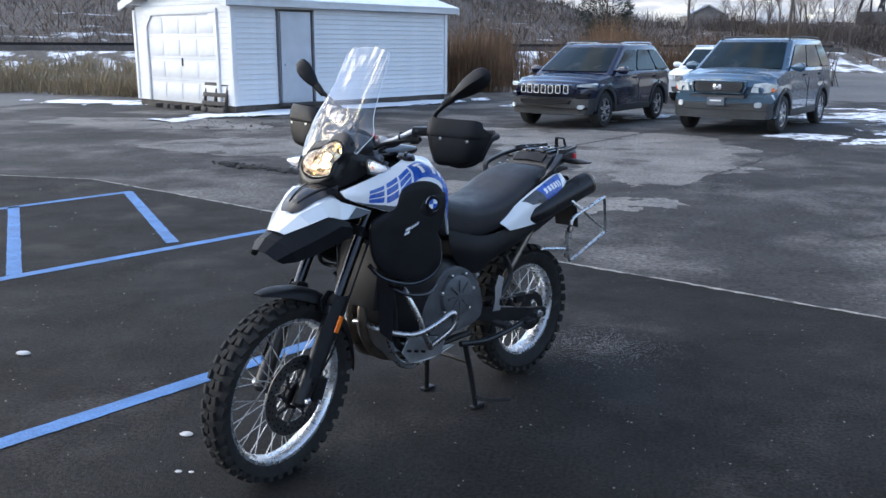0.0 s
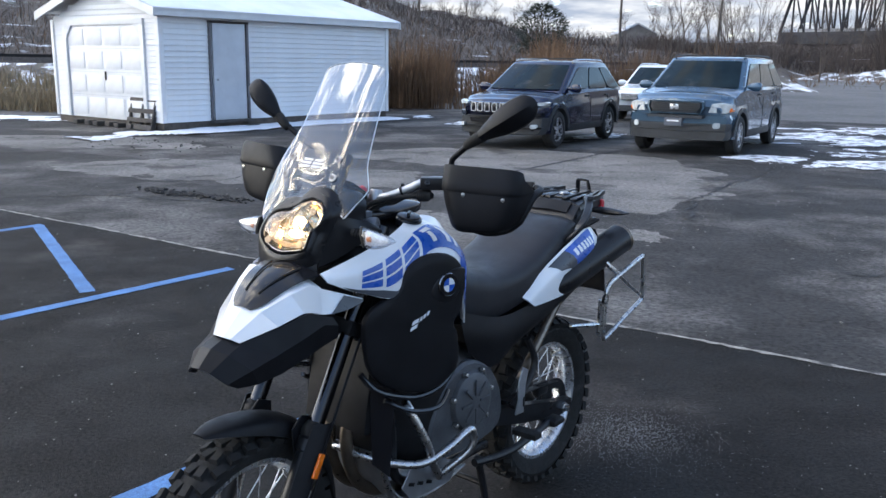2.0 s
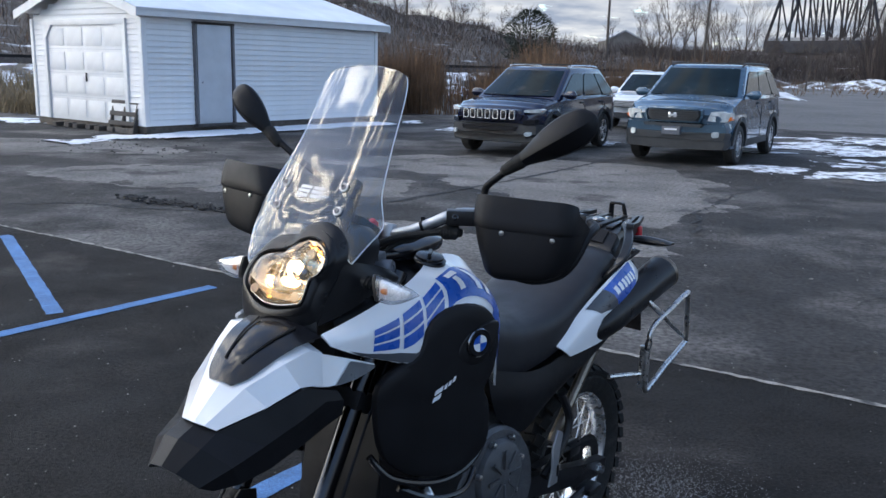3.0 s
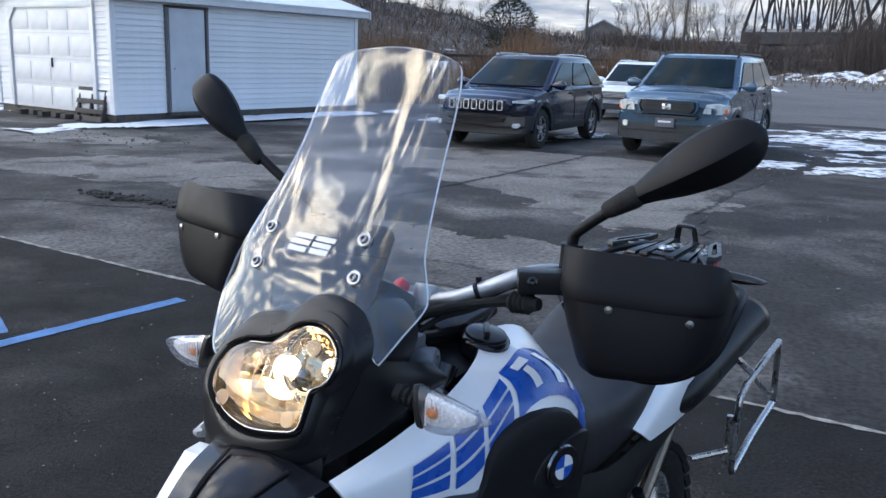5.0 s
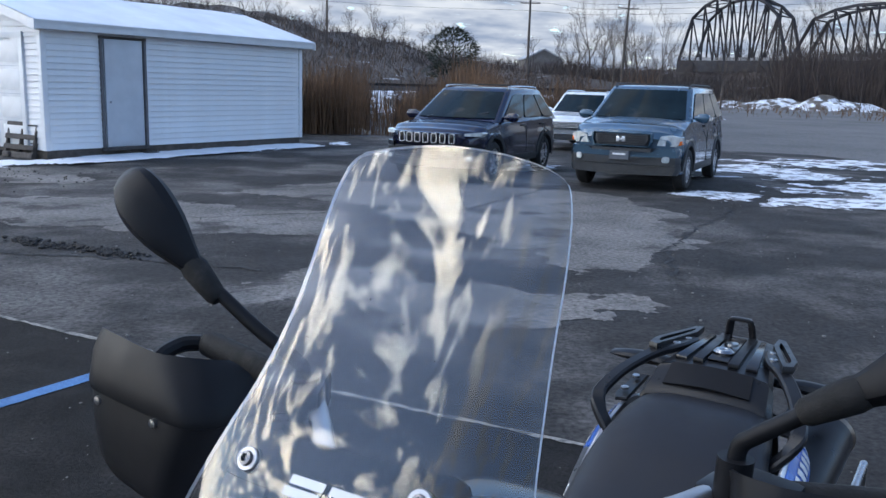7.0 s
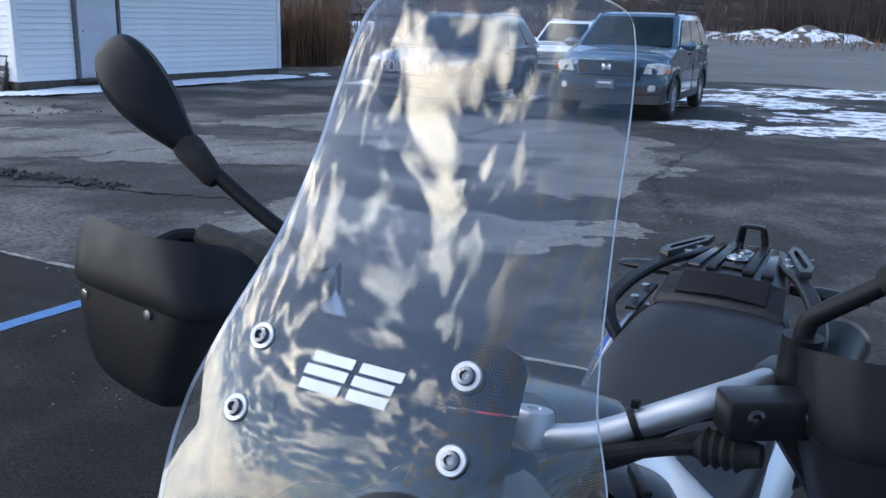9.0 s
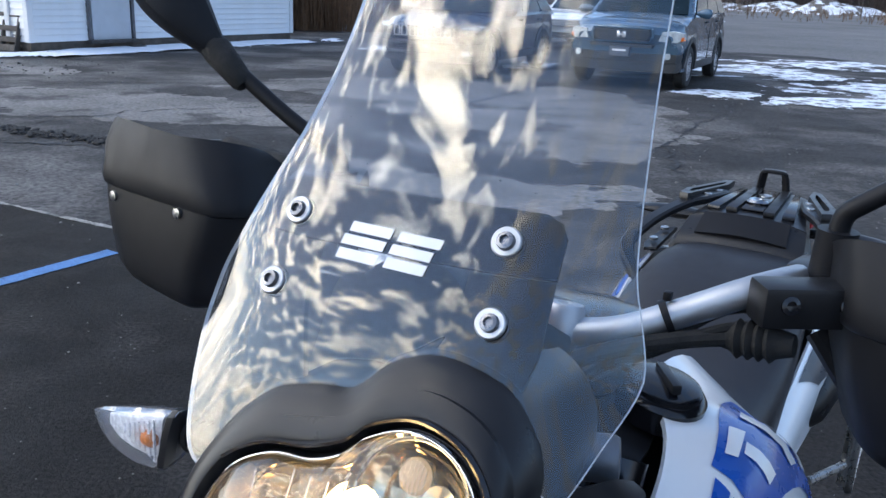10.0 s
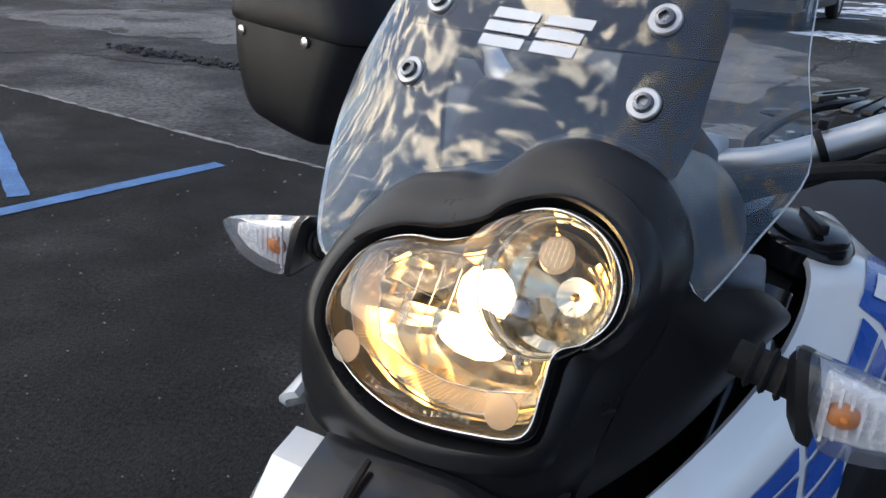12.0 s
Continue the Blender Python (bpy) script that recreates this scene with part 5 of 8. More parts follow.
face("number_plate", [(-0.17, 0.455), (0.17, 0.455), (0.17, 0.605), (-0.17, 0.605)], PLATE, 2.275, 0.08, lab="dark number plate holder")
part("plate_bar", box((2.36, 0, 0.55 + LIFT), (0.006, 0.22, 0.03)), SILVER_DECAL, suv)
for y in (0.3, -0.3):
    part("roof_bar", box((-0.6 + y, 0, 1.80), (0.05, 1.35, 0.02), 0.006), CLADDING, suv)

# dark navy compact SUV
suv2, face, _ = car("navy_suv", pose(-0.475, 19.466, 0, 0, 0, -111.9), NAVY, "dark navy compact SUV with chrome grille slots", -2.28, 2.28, 0.925, [(-2.28, 0.98), (-2.0, 1.09), (0.75, 1.06), (0.98, 1.04), (1.75, 0.97), (2.08, 0.89), (2.28, 0.78)], 0.30, (1.35, -1.35), 0.355, (1.10, 0.22, -1.55, -2.20), 1.605, True, 2, 5)
face("lower_bumper", [(-0.86, 0.28), (0.86, 0.28), (0.92, 0.40), (0.92, 0.60), (0.60, 0.62), (-0.60, 0.62), (-0.92, 0.60), (-0.92, 0.40)], CLADDING, 2.215, 0.085, lab="black lower bumper")
face("bumper_band", [(-0.84, 0.385), (0.84, 0.385), (0.88, 0.43), (-0.88, 0.43)], SATIN_BLACK, 2.25, 0.085)
face("air_slot", [(-0.55, 0.49), (0.55, 0.49), (0.58, 0.57), (-0.58, 0.57)], GLOSS_BLACK, 2.245, 0.085)
g = face("grille_band", [(-0.60, 0.685), (0.60, 0.685), (0.64, 0.75), (0.60, 0.875), (-0.60, 0.875), (-0.64, 0.75)], NAVY, 2.215, 0.08)
for k in range(7):
    y = (k - 3) * 0.158
    x = 2.296 - 0.34 * (abs(y) / 0.925) ** 3
    slot = [(0.056, -0.055), (0.046, -0.082), (0.0, -0.088), (-0.046, -0.082), (-0.056, -0.055), (-0.056, 0.055), (-0.046, 0.082), (0.0, 0.088), (0.046, 0.082), (0.056, 0.055)]
    outer = [Vector((x - 0.02, y + p, 0.778 + q)) for p, q in slot]
    lip = [Vector((x + 0.012, y + p, 0.778 + q)) for p, q in slot]
    inner = [Vector((x + 0.012, y + p * 0.76, 0.778 + q * 0.84)) for p, q in slot]
    well = [Vector((x - 0.02, y + p * 0.76, 0.778 + q * 0.84)) for p, q in slot]
    part("grille_slot", skin(bmesh.new(), [outer, lip, inner, well], True, False), CAR_TRIM, g, "chrome-rimmed grille slot")
    part("slot_mesh", box((x - 0.006, y, 0.778), (0.012, 0.080, 0.140), 0.005), GLOSS_BLACK, g)
for o in sides([(0.66, 0.825), (0.90, 0.815), (0.94, 0.87), (0.90, 0.895), (0.66, 0.868)]):
    face("running_lamp", o, CAR_LAMP, 2.205, 0.085, lab="slim running lamp")
for o in sides([(0.66, 0.60), (0.86, 0.62), (0.86, 0.70), (0.68, 0.69)]):
    face("headlamp", o, GLOSS_BLACK, 2.235, 0.085)
for o in sides([(0.72, 0.40), (0.79, 0.40), (0.81, 0.44), (0.79, 0.48), (0.72, 0.48), (0.70, 0.44)]):
    face("fog_lamp", o, CAR_LAMP, 2.275, 0.075, sm=2)
for x in (0.0, -0.9):
    part("roof_bar", box((x, 0, 1.70), (0.05, 1.30, 0.022), 0.006), CLADDING, suv2)

# white wagon behind them
wagon, face, _ = car("white_wagon", pose(2.55, 28.3, 0, 0, 0, -112), WHITE_CAR, "white wagon parked behind the two SUVs", -2.2, 2.2, 0.86, [(-2.2, 0.95), (-2.0, 1.02), (0.7, 1.0), (0.95, 0.98), (1.8, 0.90), (2.08, 0.82), (2.2, 0.68)], 0.28, (1.28, -1.28), 0.32, (1.05, 0.30, -1.75, -2.1), 1.54, False, 2, 5)
face("lower_grille", [(-0.55, 0.30), (0.55, 0.30), (0.60, 0.45), (-0.60, 0.45)], CLADDING, 2.13, 0.085)
face("grille", [(-0.46, 0.60), (0.46, 0.60), (0.48, 0.78), (-0.48, 0.78)], CLADDING, 2.13, 0.085, lab="grey barred grille")
for z in (0.63, 0.67, 0.71, 0.75):
    face("grille_slat", [(-0.46, z), (0.46, z), (0.46, z + 0.018), (-0.46, z + 0.018)], CAR_TRIM, 2.14, 0.09)
for o in sides([(0.50, 0.62), (0.76, 0.63), (0.80, 0.80), (0.52, 0.78)]):
    face("headlamp", o, CAR_LAMP, 2.11, 0.085, lab="clear headlamp")

# ---- the motorcycle: x ahead, y to its left, z up, from the ground under the rear axle ----
BIKE = pose(0.28, 4.22, 0, 0, 0, -118.6)
bike = empty("motorcycle", BIKE, "white, blue and black adventure motorcycle on its centre stand", "motorcycle")
STEER = Matrix.Translation((1.02, 0, 1.13)) @ Matrix.Rotation(radians(10), 4, Vector((-0.469, 0, 0.883))) @ Matrix.Translation((-1.02, 0, -1.13))
BARS = STEER @ Matrix.Translation((0.95, 0, 1.27)) @ Matrix.Rotation(radians(2.2), 4, "X") @ Matrix.Translation((-0.95, 0, -1.27))


def both(name, bm, material, label="", m=None, parent=None):
    """A part and its mirror image on the other side."""
    other = flip(bm)
    made = []
    for b in (bm, other):
        if m:
            moved(b, m)
        made.append(part(name, b, material, parent or bike, label))
    return made


def surf(grid):
    """A smooth surface through a grid: a function of u along the rows and v across them, both 0 to 1."""
    def c1(p, t):
        k = len(p) - 1
        i = min(int(t * k), k - 1)
        f = t * k - i
        a, b, c, d = Vector(p[max(i - 1, 0)]), Vector(p[i]), Vector(p[i + 1]), Vector(p[min(i + 2, k)])
        return 0.5 * (2 * b + (c - a) * f + (2 * a - 5 * b + 4 * c - d) * f * f + (3 * b - a - 3 * c + d) * f ** 3)

    def at(u, v, off=0.0):
        p = c1([c1(r, u) for r in grid], v)
        if off:
            e = 0.01
            du = c1([c1(r, min(u + e, 1)) for r in grid], v) - c1([c1(r, max(u - e, 0)) for r in grid], v)
            dv = c1([c1(r, u) for r in grid], min(v + e, 1)) - c1([c1(r, u) for r in grid], max(v - e, 0))
            p = p + du.cross(dv).normalized() * off
        return p
    return at


def decal(at, corners, off, n=10, m=4, bm=None, side=1):
    """A four-cornered film that follows a surface; corners are (u, v)."""
    bm = bm or bmesh.new()
    (a, b, c, d) = [Vector(q) for q in corners]
    g = []
    for j in range(m + 1):
        l, r = a.lerp(d, j / m), b.lerp(c, j / m)
        row = []
        for i in range(n + 1):
            q = l.lerp(r, i / n)
            p = at(q.x, q.y, off)
            row.append(bm.verts.new((p.x, p.y * side, p.z)))
        g.append(row)
    for j in range(m):
        for i in range(n):
            bm.faces.new((g[j][i], g[j][i + 1], g[j + 1][i + 1], g[j + 1][i]))
    return bm


# ---- wheels ----
def wheel(name, m, R, width, rim_r, hub_r, knobs, rows, block, n_spokes, label):
    """A spoked wheel about the y axis: hub, rim, spokes, tyre and tread blocks."""
    hub = part(name, lathe([(hub_r * 0.5, -0.058), (hub_r, -0.050), (hub_r, -0.034), (hub_r * 0.62, -0.026), (hub_r * 0.62, 0.026), (hub_r, 0.034), (hub_r, 0.050), (hub_r * 0.5, 0.058)], (0, 0, 0), (0, 1, 0), 28), DARK_METAL, bike, label)
    hub.matrix_basis = m
    h, w = R - rim_r, width / 2
    base = R - 0.013
    prof = [(rim_r - 0.004, -w * 0.62), (rim_r + h * 0.25, -w * 0.93), (rim_r + h * 0.55, -w), (base - 0.014, -w * 0.86), (base - 0.002, -w * 0.45), (base, 0)]
    prof = prof + [(r, -y) for r, y in prof[-2::-1]] + [(rim_r + 0.012, w * 0.45), (rim_r + 0.012, -w * 0.45)]
    part("tyre", ring(prof, (0, 0, 0), (0, 1, 0), 72), RUBBER, hub, "knobbly black rubber tyre")
    f = w * 0.62
    part("rim", ring([(rim_r + 0.005, -f - 0.004), (rim_r + 0.006, -f + 0.004), (rim_r - 0.008, -f + 0.008), (rim_r - 0.018, -f * 0.45), (rim_r - 0.022, 0), (rim_r - 0.018, f * 0.45), (rim_r - 0.008, f - 0.008), (rim_r + 0.006, f - 0.004), (rim_r + 0.005, f + 0.004), (rim_r - 0.010, f + 0.003), (rim_r - 0.024, f * 0.55), (rim_r - 0.029, 0), (rim_r - 0.024, -f * 0.55), (rim_r - 0.010, -f - 0.003)], (0, 0, 0), (0, 1, 0), 72), RIM_ALLOY, hub, "bright alloy rim")
    spoke = None
    for k in range(n_spokes):
        side = 1 if k % 2 else -1
        lean = 1 if (k // 2) % 2 else -1
        t = 2 * math.pi * k / n_spokes
        t0 = t + lean * radians(38)
        a = Vector((hub_r * 0.93 * math.cos(t0), side * 0.042, hub_r * 0.93 * math.sin(t0)))
        b = Vector(((rim_r - 0.026) * math.cos(t), side * 0.006, (rim_r - 0.026) * math.sin(t)))
        if spoke is None:
            s = part("spoke", tube([(0, 0, 0), (0, 0, 1)], 0.0021, 6, 1), STEEL, hub)
            spoke = s
        else:
            s = twin(spoke)
        q = (b - a).to_track_quat("Z", "Y")
        s.matrix_basis = Matrix.LocRotScale(a, q, Vector((1, 1, (b - a).length)))
    first = None
    for k in range(knobs):
        for y, slant in rows:
            t = 2 * math.pi * (k + (0.5 if abs(y) < 0.5 else 0.0)) / knobs
            yy = y * w
            lift = base - 0.004 - 0.020 * max(0, abs(y) - 0.4)
            if first is None:
                bm = bmesh.new()
                bx, by, bz = block
                lo = [bm.verts.new((sx * bx * 0.56, sy * by * 0.56, -0.004)) for sx, sy in ((-1, -1), (1, -1), (1, 1), (-1, 1))]
                hi = [bm.verts.new((sx * bx * 0.48, sy * by * 0.48, bz)) for sx, sy in ((-1, -1), (1, -1), (1, 1), (-1, 1))]
                bm.faces.new(hi)
                for i in range(4):
                    bm.faces.new((lo[i], lo[(i + 1) % 4], hi[(i + 1) % 4], hi[i]))
                o = first = part("tread_block", bm, RUBBER, hub, smooth=0)
            else:
                o = twin(first)
            o.matrix_basis = Matrix.Rotation(-t, 4, "Y") @ Matrix.Translation((lift, yy, 0)) @ Matrix.Rotation(radians(90), 4, "Y") @ Matrix.Rotation(radians(-70 * max(0, abs(y) - 0.45) * (1 if y > 0 else -1)), 4, "X") @ Matrix.Rotation(radians(slant), 4, "Z")
    return hub


FRONT = Matrix.Translation((0, 0.015, 0)) @ STEER
front = wheel("front_wheel", FRONT @ Matrix.Translation((1.484, 0, 0.354)), 0.360, 0.100, 0.285, 0.042, 40, [(-0.82, 12), (-0.28, -10), (0.28, 10), (0.82, -12)], (0.032, 0.021, 0.014), 36, "wire-spoked front wheel with bright rim")
rear = wheel("rear_wheel", Matrix.Translation((-0.006, 0, 0.336)), 0.332, 0.134, 0.231, 0.055, 34, [(-0.84, 12), (-0.3, -10), (0.3, 10), (0.84, -12)], (0.036, 0.028, 0.015), 36, "wire-spoked rear wheel with bright rim")


def disc(parent, y, r_out, r_in, holes):
    part("brake_disc", ring([(r_out, y - 0.0025), (r_out, y + 0.0025), (r_in, y + 0.0025), (r_in, y - 0.0025)], (0, 0, 0), (0, 1, 0), 64), ROTOR, parent, "drilled steel brake disc")
    bm = ring([(0.052, y - 0.006), (0.052, y + 0.006), (0.040, y + 0.006), (0.040, y - 0.006)], (0, 0, 0), (0, 1, 0), 32)
    for k in range(8):
        t = 2 * math.pi * k / 8
        d = Vector((math.cos(t), 0, math.sin(t)))
        e = Vector((math.cos(t + 0.35), 0, math.sin(t + 0.35)))
        tube([d * 0.048 + Vector((0, y, 0)), e * (r_in + 0.004) + Vector((0, y, 0))], 0.006, 6, 1, bm=bm)
    part("disc_carrier", bm, DARK_METAL, parent)
    for k in range(8):
        t = 2 * math.pi * k / 8 + 0.35
        part("disc_rivet", lathe([(0.007, -0.004), (0.007, 0.004), (0.004, 0.005)], ((r_in + 0.008) * math.cos(t), y, (r_in + 0.008) * math.sin(t)), (0, 1, 0), 10), STEEL, parent)
    bm = bmesh.new()
    for k in range(holes):
        t = 2 * math.pi * k / holes
        r = r_in + 0.016 + (r_out - r_in - 0.024) * ((k * 7) % 5) / 4
        lathe([(0.004, -0.0035), (0.004, 0.0035)], (r * math.cos(t), y, r * math.sin(t)), (0, 1, 0), 8, bm)
    part("disc_holes", bm, BLACK_PLASTIC, parent)


disc(front, 0.072, 0.156, 0.102, 60)
disc(rear, -0.082, 0.118, 0.080, 48)
part("sprocket", ring([(0.098, 0.079), (0.098, 0.085), (0.058, 0.085), (0.058, 0.079)], (0, 0, 0), (0, 1, 0), 47), DARK_METAL, rear)

# ---- fork ----
UP = Vector((-0.469, 0, 0.883))


def leg(d, y):
    """A point d metres up the fork from the axle."""
    return Vector((1.484, y, 0.345)) + UP * d


for side in (1, -1):
    y = side * 0.102
    part("fork_tube", moved(lathe([(0.0215, 0), (0.0215, 0.66)], leg(0.30, y), UP, 24), FRONT), FORK_CHROME, bike, "chrome fork tube")
    slider = part("fork_slider", moved(lathe([(0.018, -0.03), (0.030, -0.015), (0.031, 0.06), (0.028, 0.12), (0.029, 0.33), (0.034, 0.335), (0.034, 0.365), (0.026, 0.375)], leg(0, y), UP, 24), FRONT), SATIN_BLACK, bike, "black fork slider")
    part("fork_seal", moved(lathe([(0.033, 0), (0.035, 0.02), (0.030, 0.03), (0.024, 0.04)], leg(0.372, y), UP, 24), FRONT), RUBBER, slider)
    part("axle_nut", moved(lathe([(0.016, -0.012), (0.016, 0.012), (0.010, 0.016)], leg(0, y + side * 0.026), (0, side, 0), 6), FRONT), STEEL, slider)
    part("fork_guard", moved(sheet([[leg(0.42, y + side * 0.012) + Vector((0.036, 0, 0)), leg(0.42, y + side * 0.038), leg(0.42, y + side * 0.025) - Vector((0.034, 0, 0))], [leg(0.22, y + side * 0.012) + Vector((0.040, 0, 0)), leg(0.22, y + side * 0.040), leg(0.22, y + side * 0.025) - Vector((0.034, 0, 0))], [leg(0.10, y + side * 0.02) + Vector((0.030, 0, 0)), leg(0.10, y + side * 0.040), leg(0.10, y + side * 0.03) - Vector((0.024, 0, 0))]], 0.003 * side), FRONT), BLACK_PLASTIC, bike)
    part("fork_reflector", moved(box(leg(0.308, y + side * 0.047), (0.022, 0.008, 0.066), 0.003, Matrix.Rotation(radians(-28), 3, "Y")), FRONT), ORANGE, bike, "orange side reflector")
for d, t in ((0.66, 0.045), (0.90, 0.032)):
    c = leg(d, 0)
    bm = box(c - Vector((0.022, 0, 0)), (0.085, 0.25, t), 0.012, Matrix.Rotation(radians(-28), 3, "Y"))
    part("fork_clamp", moved(bm, FRONT), DARK_METAL if d < 0.8 else ALLOY, bike)
caliper = part("brake_caliper", moved(box((1.385, 0.083, 0.352), (0.062, 0.058, 0.105), 0.012, Matrix.Rotation(radians(-22), 3, "Y")), FRONT), SATIN_BLACK, bike, "black front brake caliper")
for dz in (-0.045, 0.045):
    part("bolt", moved(lathe([(0.008, 0), (0.008, 0.008), (0.005, 0.010)], (1.378 - dz * 0.4, 0.112, 0.352 + dz), (0, 1, 0), 8), FRONT), STEEL, caliper)
part("brake_hose", moved(tube([(1.378, 0.10, 0.41), (1.33, 0.125, 0.52), (1.28, 0.13, 0.66), (1.17, 0.125, 0.86), (1.08, 0.12, 1.00)], 0.0045, 8), FRONT), BLACK_PLASTIC, bike)

# front mudguard, following the tyre
rows = []
for k, (deg, r, hw, drop) in enumerate([(73, 0.444, 0.020, 0.006), (82, 0.432, 0.050, 0.022), (97, 0.416, 0.064, 0.042), (114, 0.406, 0.066, 0.052), (132, 0.398, 0.066, 0.055), (152, 0.392, 0.064, 0.050), (172, 0.392, 0.058, 0.036), (184, 0.396, 0.050, 0.024)]):
    a = radians(deg)
    d = Vector((math.cos(a), 0, math.sin(a)))
    c = Vector((1.484, 0, 0.345))
    rows.append([c + d * (r - drop) + Vector((0, -hw, 0)), c + d * (r - drop * 0.25) + Vector((0, -hw * 0.72, 0)), c + d * r, c + d * (r - drop * 0.25) + Vector((0, hw * 0.72, 0)), c + d * (r - drop) + Vector((0, hw, 0))])
part("front_mudguard", moved(sheet(rows, 0.004, 4, 3), FRONT), BLACK_PLASTIC, bike, "black front mudguard over the tyre")
both("mudguard_bracket", plate([(-0.05, -0.05), (0.03, -0.06), (0.05, 0.03), (0.01, 0.06), (-0.04, 0.04)], leg(0.37, 0.073), (1, 0, 0), (0, 0, 1), 0.006, 0.002), BLACK_PLASTIC, m=FRONT)

# ---- beak: white over black ----
def mirrored(rows):
    """Rows from the middle out to the left, carried over to the right."""
    return [[(x, -y, z) for x, y, z in r[:0:-1]] + r for r in rows]


far_rows = [
    [(1.526, 0.0, 0.986), (1.522, 0.022, 0.984), (1.512, 0.042, 0.977)],
    [(1.452, 0.0, 1.048), (1.449, 0.050, 1.040), (1.436, 0.094, 1.010)],
    [(1.385, 0.0, 1.094), (1.378, 0.086, 1.078), (1.352, 0.119, 1.030)],
    [(1.320, 0.0, 1.112), (1.310, 0.110, 1.098), (1.312, 0.138, 1.022)],
    [(1.280, 0.0, 1.110), (1.262, 0.128, 1.084), (1.272, 0.152, 1.002)]]
near_rows = far_rows[:2] + [
    [(1.385, 0.0, 1.094), (1.378, 0.084, 1.075), (1.356, 0.108, 1.026)],
    [(1.320, 0.0, 1.112), (1.310, 0.094, 1.086), (1.316, 0.112, 1.018)],
    [(1.280, 0.0, 1.110), (1.278, 0.098, 1.072), (1.292, 0.116, 1.008)]]
beak_rows = [[(x, -y, z) for x, y, z in f[:0:-1]] + n for f, n in zip(far_rows, near_rows)]
part("beak_panel", moved(sheet(beak_rows, 0.004, 1, 1), STEER), WHITE_PAINT, bike, "white beak panel", 18)
wing = sheet([[(1.300, 0.094, 1.078), (1.262, 0.104, 1.064), (1.212, 0.128, 1.046), (1.164, 0.152, 1.028)], [(1.313, 0.108, 1.014), (1.280, 0.120, 1.006), (1.225, 0.142, 1.010), (1.168, 0.154, 1.022)]], -0.005, 2, 2)
both("beak_wing", wing, WHITE_PAINT, "white side wing of the beak", STEER)
tri = sheet([[(1.222, 0.1310, 1.046), (1.195, 0.1440, 1.037), (1.168, 0.1560, 1.027)], [(1.268, 0.1290, 1.006), (1.220, 0.1475, 1.011), (1.170, 0.1575, 1.0225)]], -0.001, 2, 2)
both("grey_film", tri, GREY_DECAL, "", STEER)
part("beak_inset", moved(sheet(mirrored([
    [(1.462, 0.0, 1.047), (1.460, 0.026, 1.043)],
    [(1.444, 0.0, 1.062), (1.438, 0.046, 1.054)],
    [(1.408, 0.0, 1.087), (1.398, 0.062, 1.076)],
    [(1.350, 0.0, 1.110), (1.340, 0.078, 1.098)],
    [(1.286, 0.012, 1.124), (1.276, 0.092, 1.104)]]), 0.003, 3, 3), STEER), GLOSS_BLACK, bike, "gloss black inset in the beak", 18)
for side in (1, -1):
    part("inset_rib", moved(tube([(1.425, side * 0.020, 1.076), (1.365, side * 0.034, 1.104), (1.300, side * 0.046, 1.118)], 0.0025, 6), STEER), SATIN_BLACK, bike)
part("beak_base", moved(sheet(mirrored([
    [(1.602, 0.0, 0.930), (1.598, 0.030, 0.924), (1.574, 0.062, 0.896), (1.545, 0.070, 0.880)],
    [(1.562, 0.0, 0.968), (1.552, 0.044, 0.958), (1.524, 0.094, 0.925), (1.505, 0.096, 0.884)],
    [(1.524, 0.0, 0.980), (1.510, 0.043, 0.973), (1.455, 0.110, 0.945), (1.440, 0.112, 0.893)],
    [(1.430, 0.0, 0.990), (1.434, 0.092, 1.006), (1.370, 0.130, 0.972), (1.355, 0.126, 0.915)],
    [(1.350, 0.0, 0.990), (1.350, 0.117, 1.026), (1.310, 0.138, 0.990), (1.300, 0.132, 0.930)],
    [(1.300, 0.0, 0.970), (1.270, 0.136, 0.999), (1.255, 0.142, 0.975), (1.240, 0.132, 0.935)]]), 0.006, 1, 1), STEER), BLACK_PLASTIC, bike, "black angular underside of the beak", 18)

# ---- headlamp and cowl ----
LAMP = Vector((1.245, 0, 1.21))
LU = Vector((-0.469, 0, 0.883))
LN = Vector((0.883, 0, 0.469))
LENS_LINE = [(-0.080, 1.176), (-0.081, 1.197), (-0.067, 1.221), (-0.040, 1.235), (-0.010, 1.239), (0.012, 1.248), (0.026, 1.261), (0.053, 1.271), (0.084, 1.266), (0.105, 1.249), (0.108, 1.228), (0.098, 1.213), (0.083, 1.203), (0.083, 1.184), (0.081, 1.160), (0.049, 1.150), (0.005, 1.144), (-0.034, 1.149), (-0.064, 1.162)]


def lamp_ring(scale, depth, n=5, mid=(0.012, 1.205), grow=0.0):
    """The lamp's outline, scaled about its middle and set back along the lamp's axis."""
    out = []
    for p in curve3([(y, z, 0) for y, z in LENS_LINE], n, True):
        d = Vector((p.x - mid[0], (p.y - mid[1]) / 0.883))
        d = d * scale + d.normalized() * grow
        out.append(LAMP + Vector((0, mid[0] + d.x, 0)) + LU * ((mid[1] - 1.21) / 0.883 + d.y) + LN * depth)
    return out


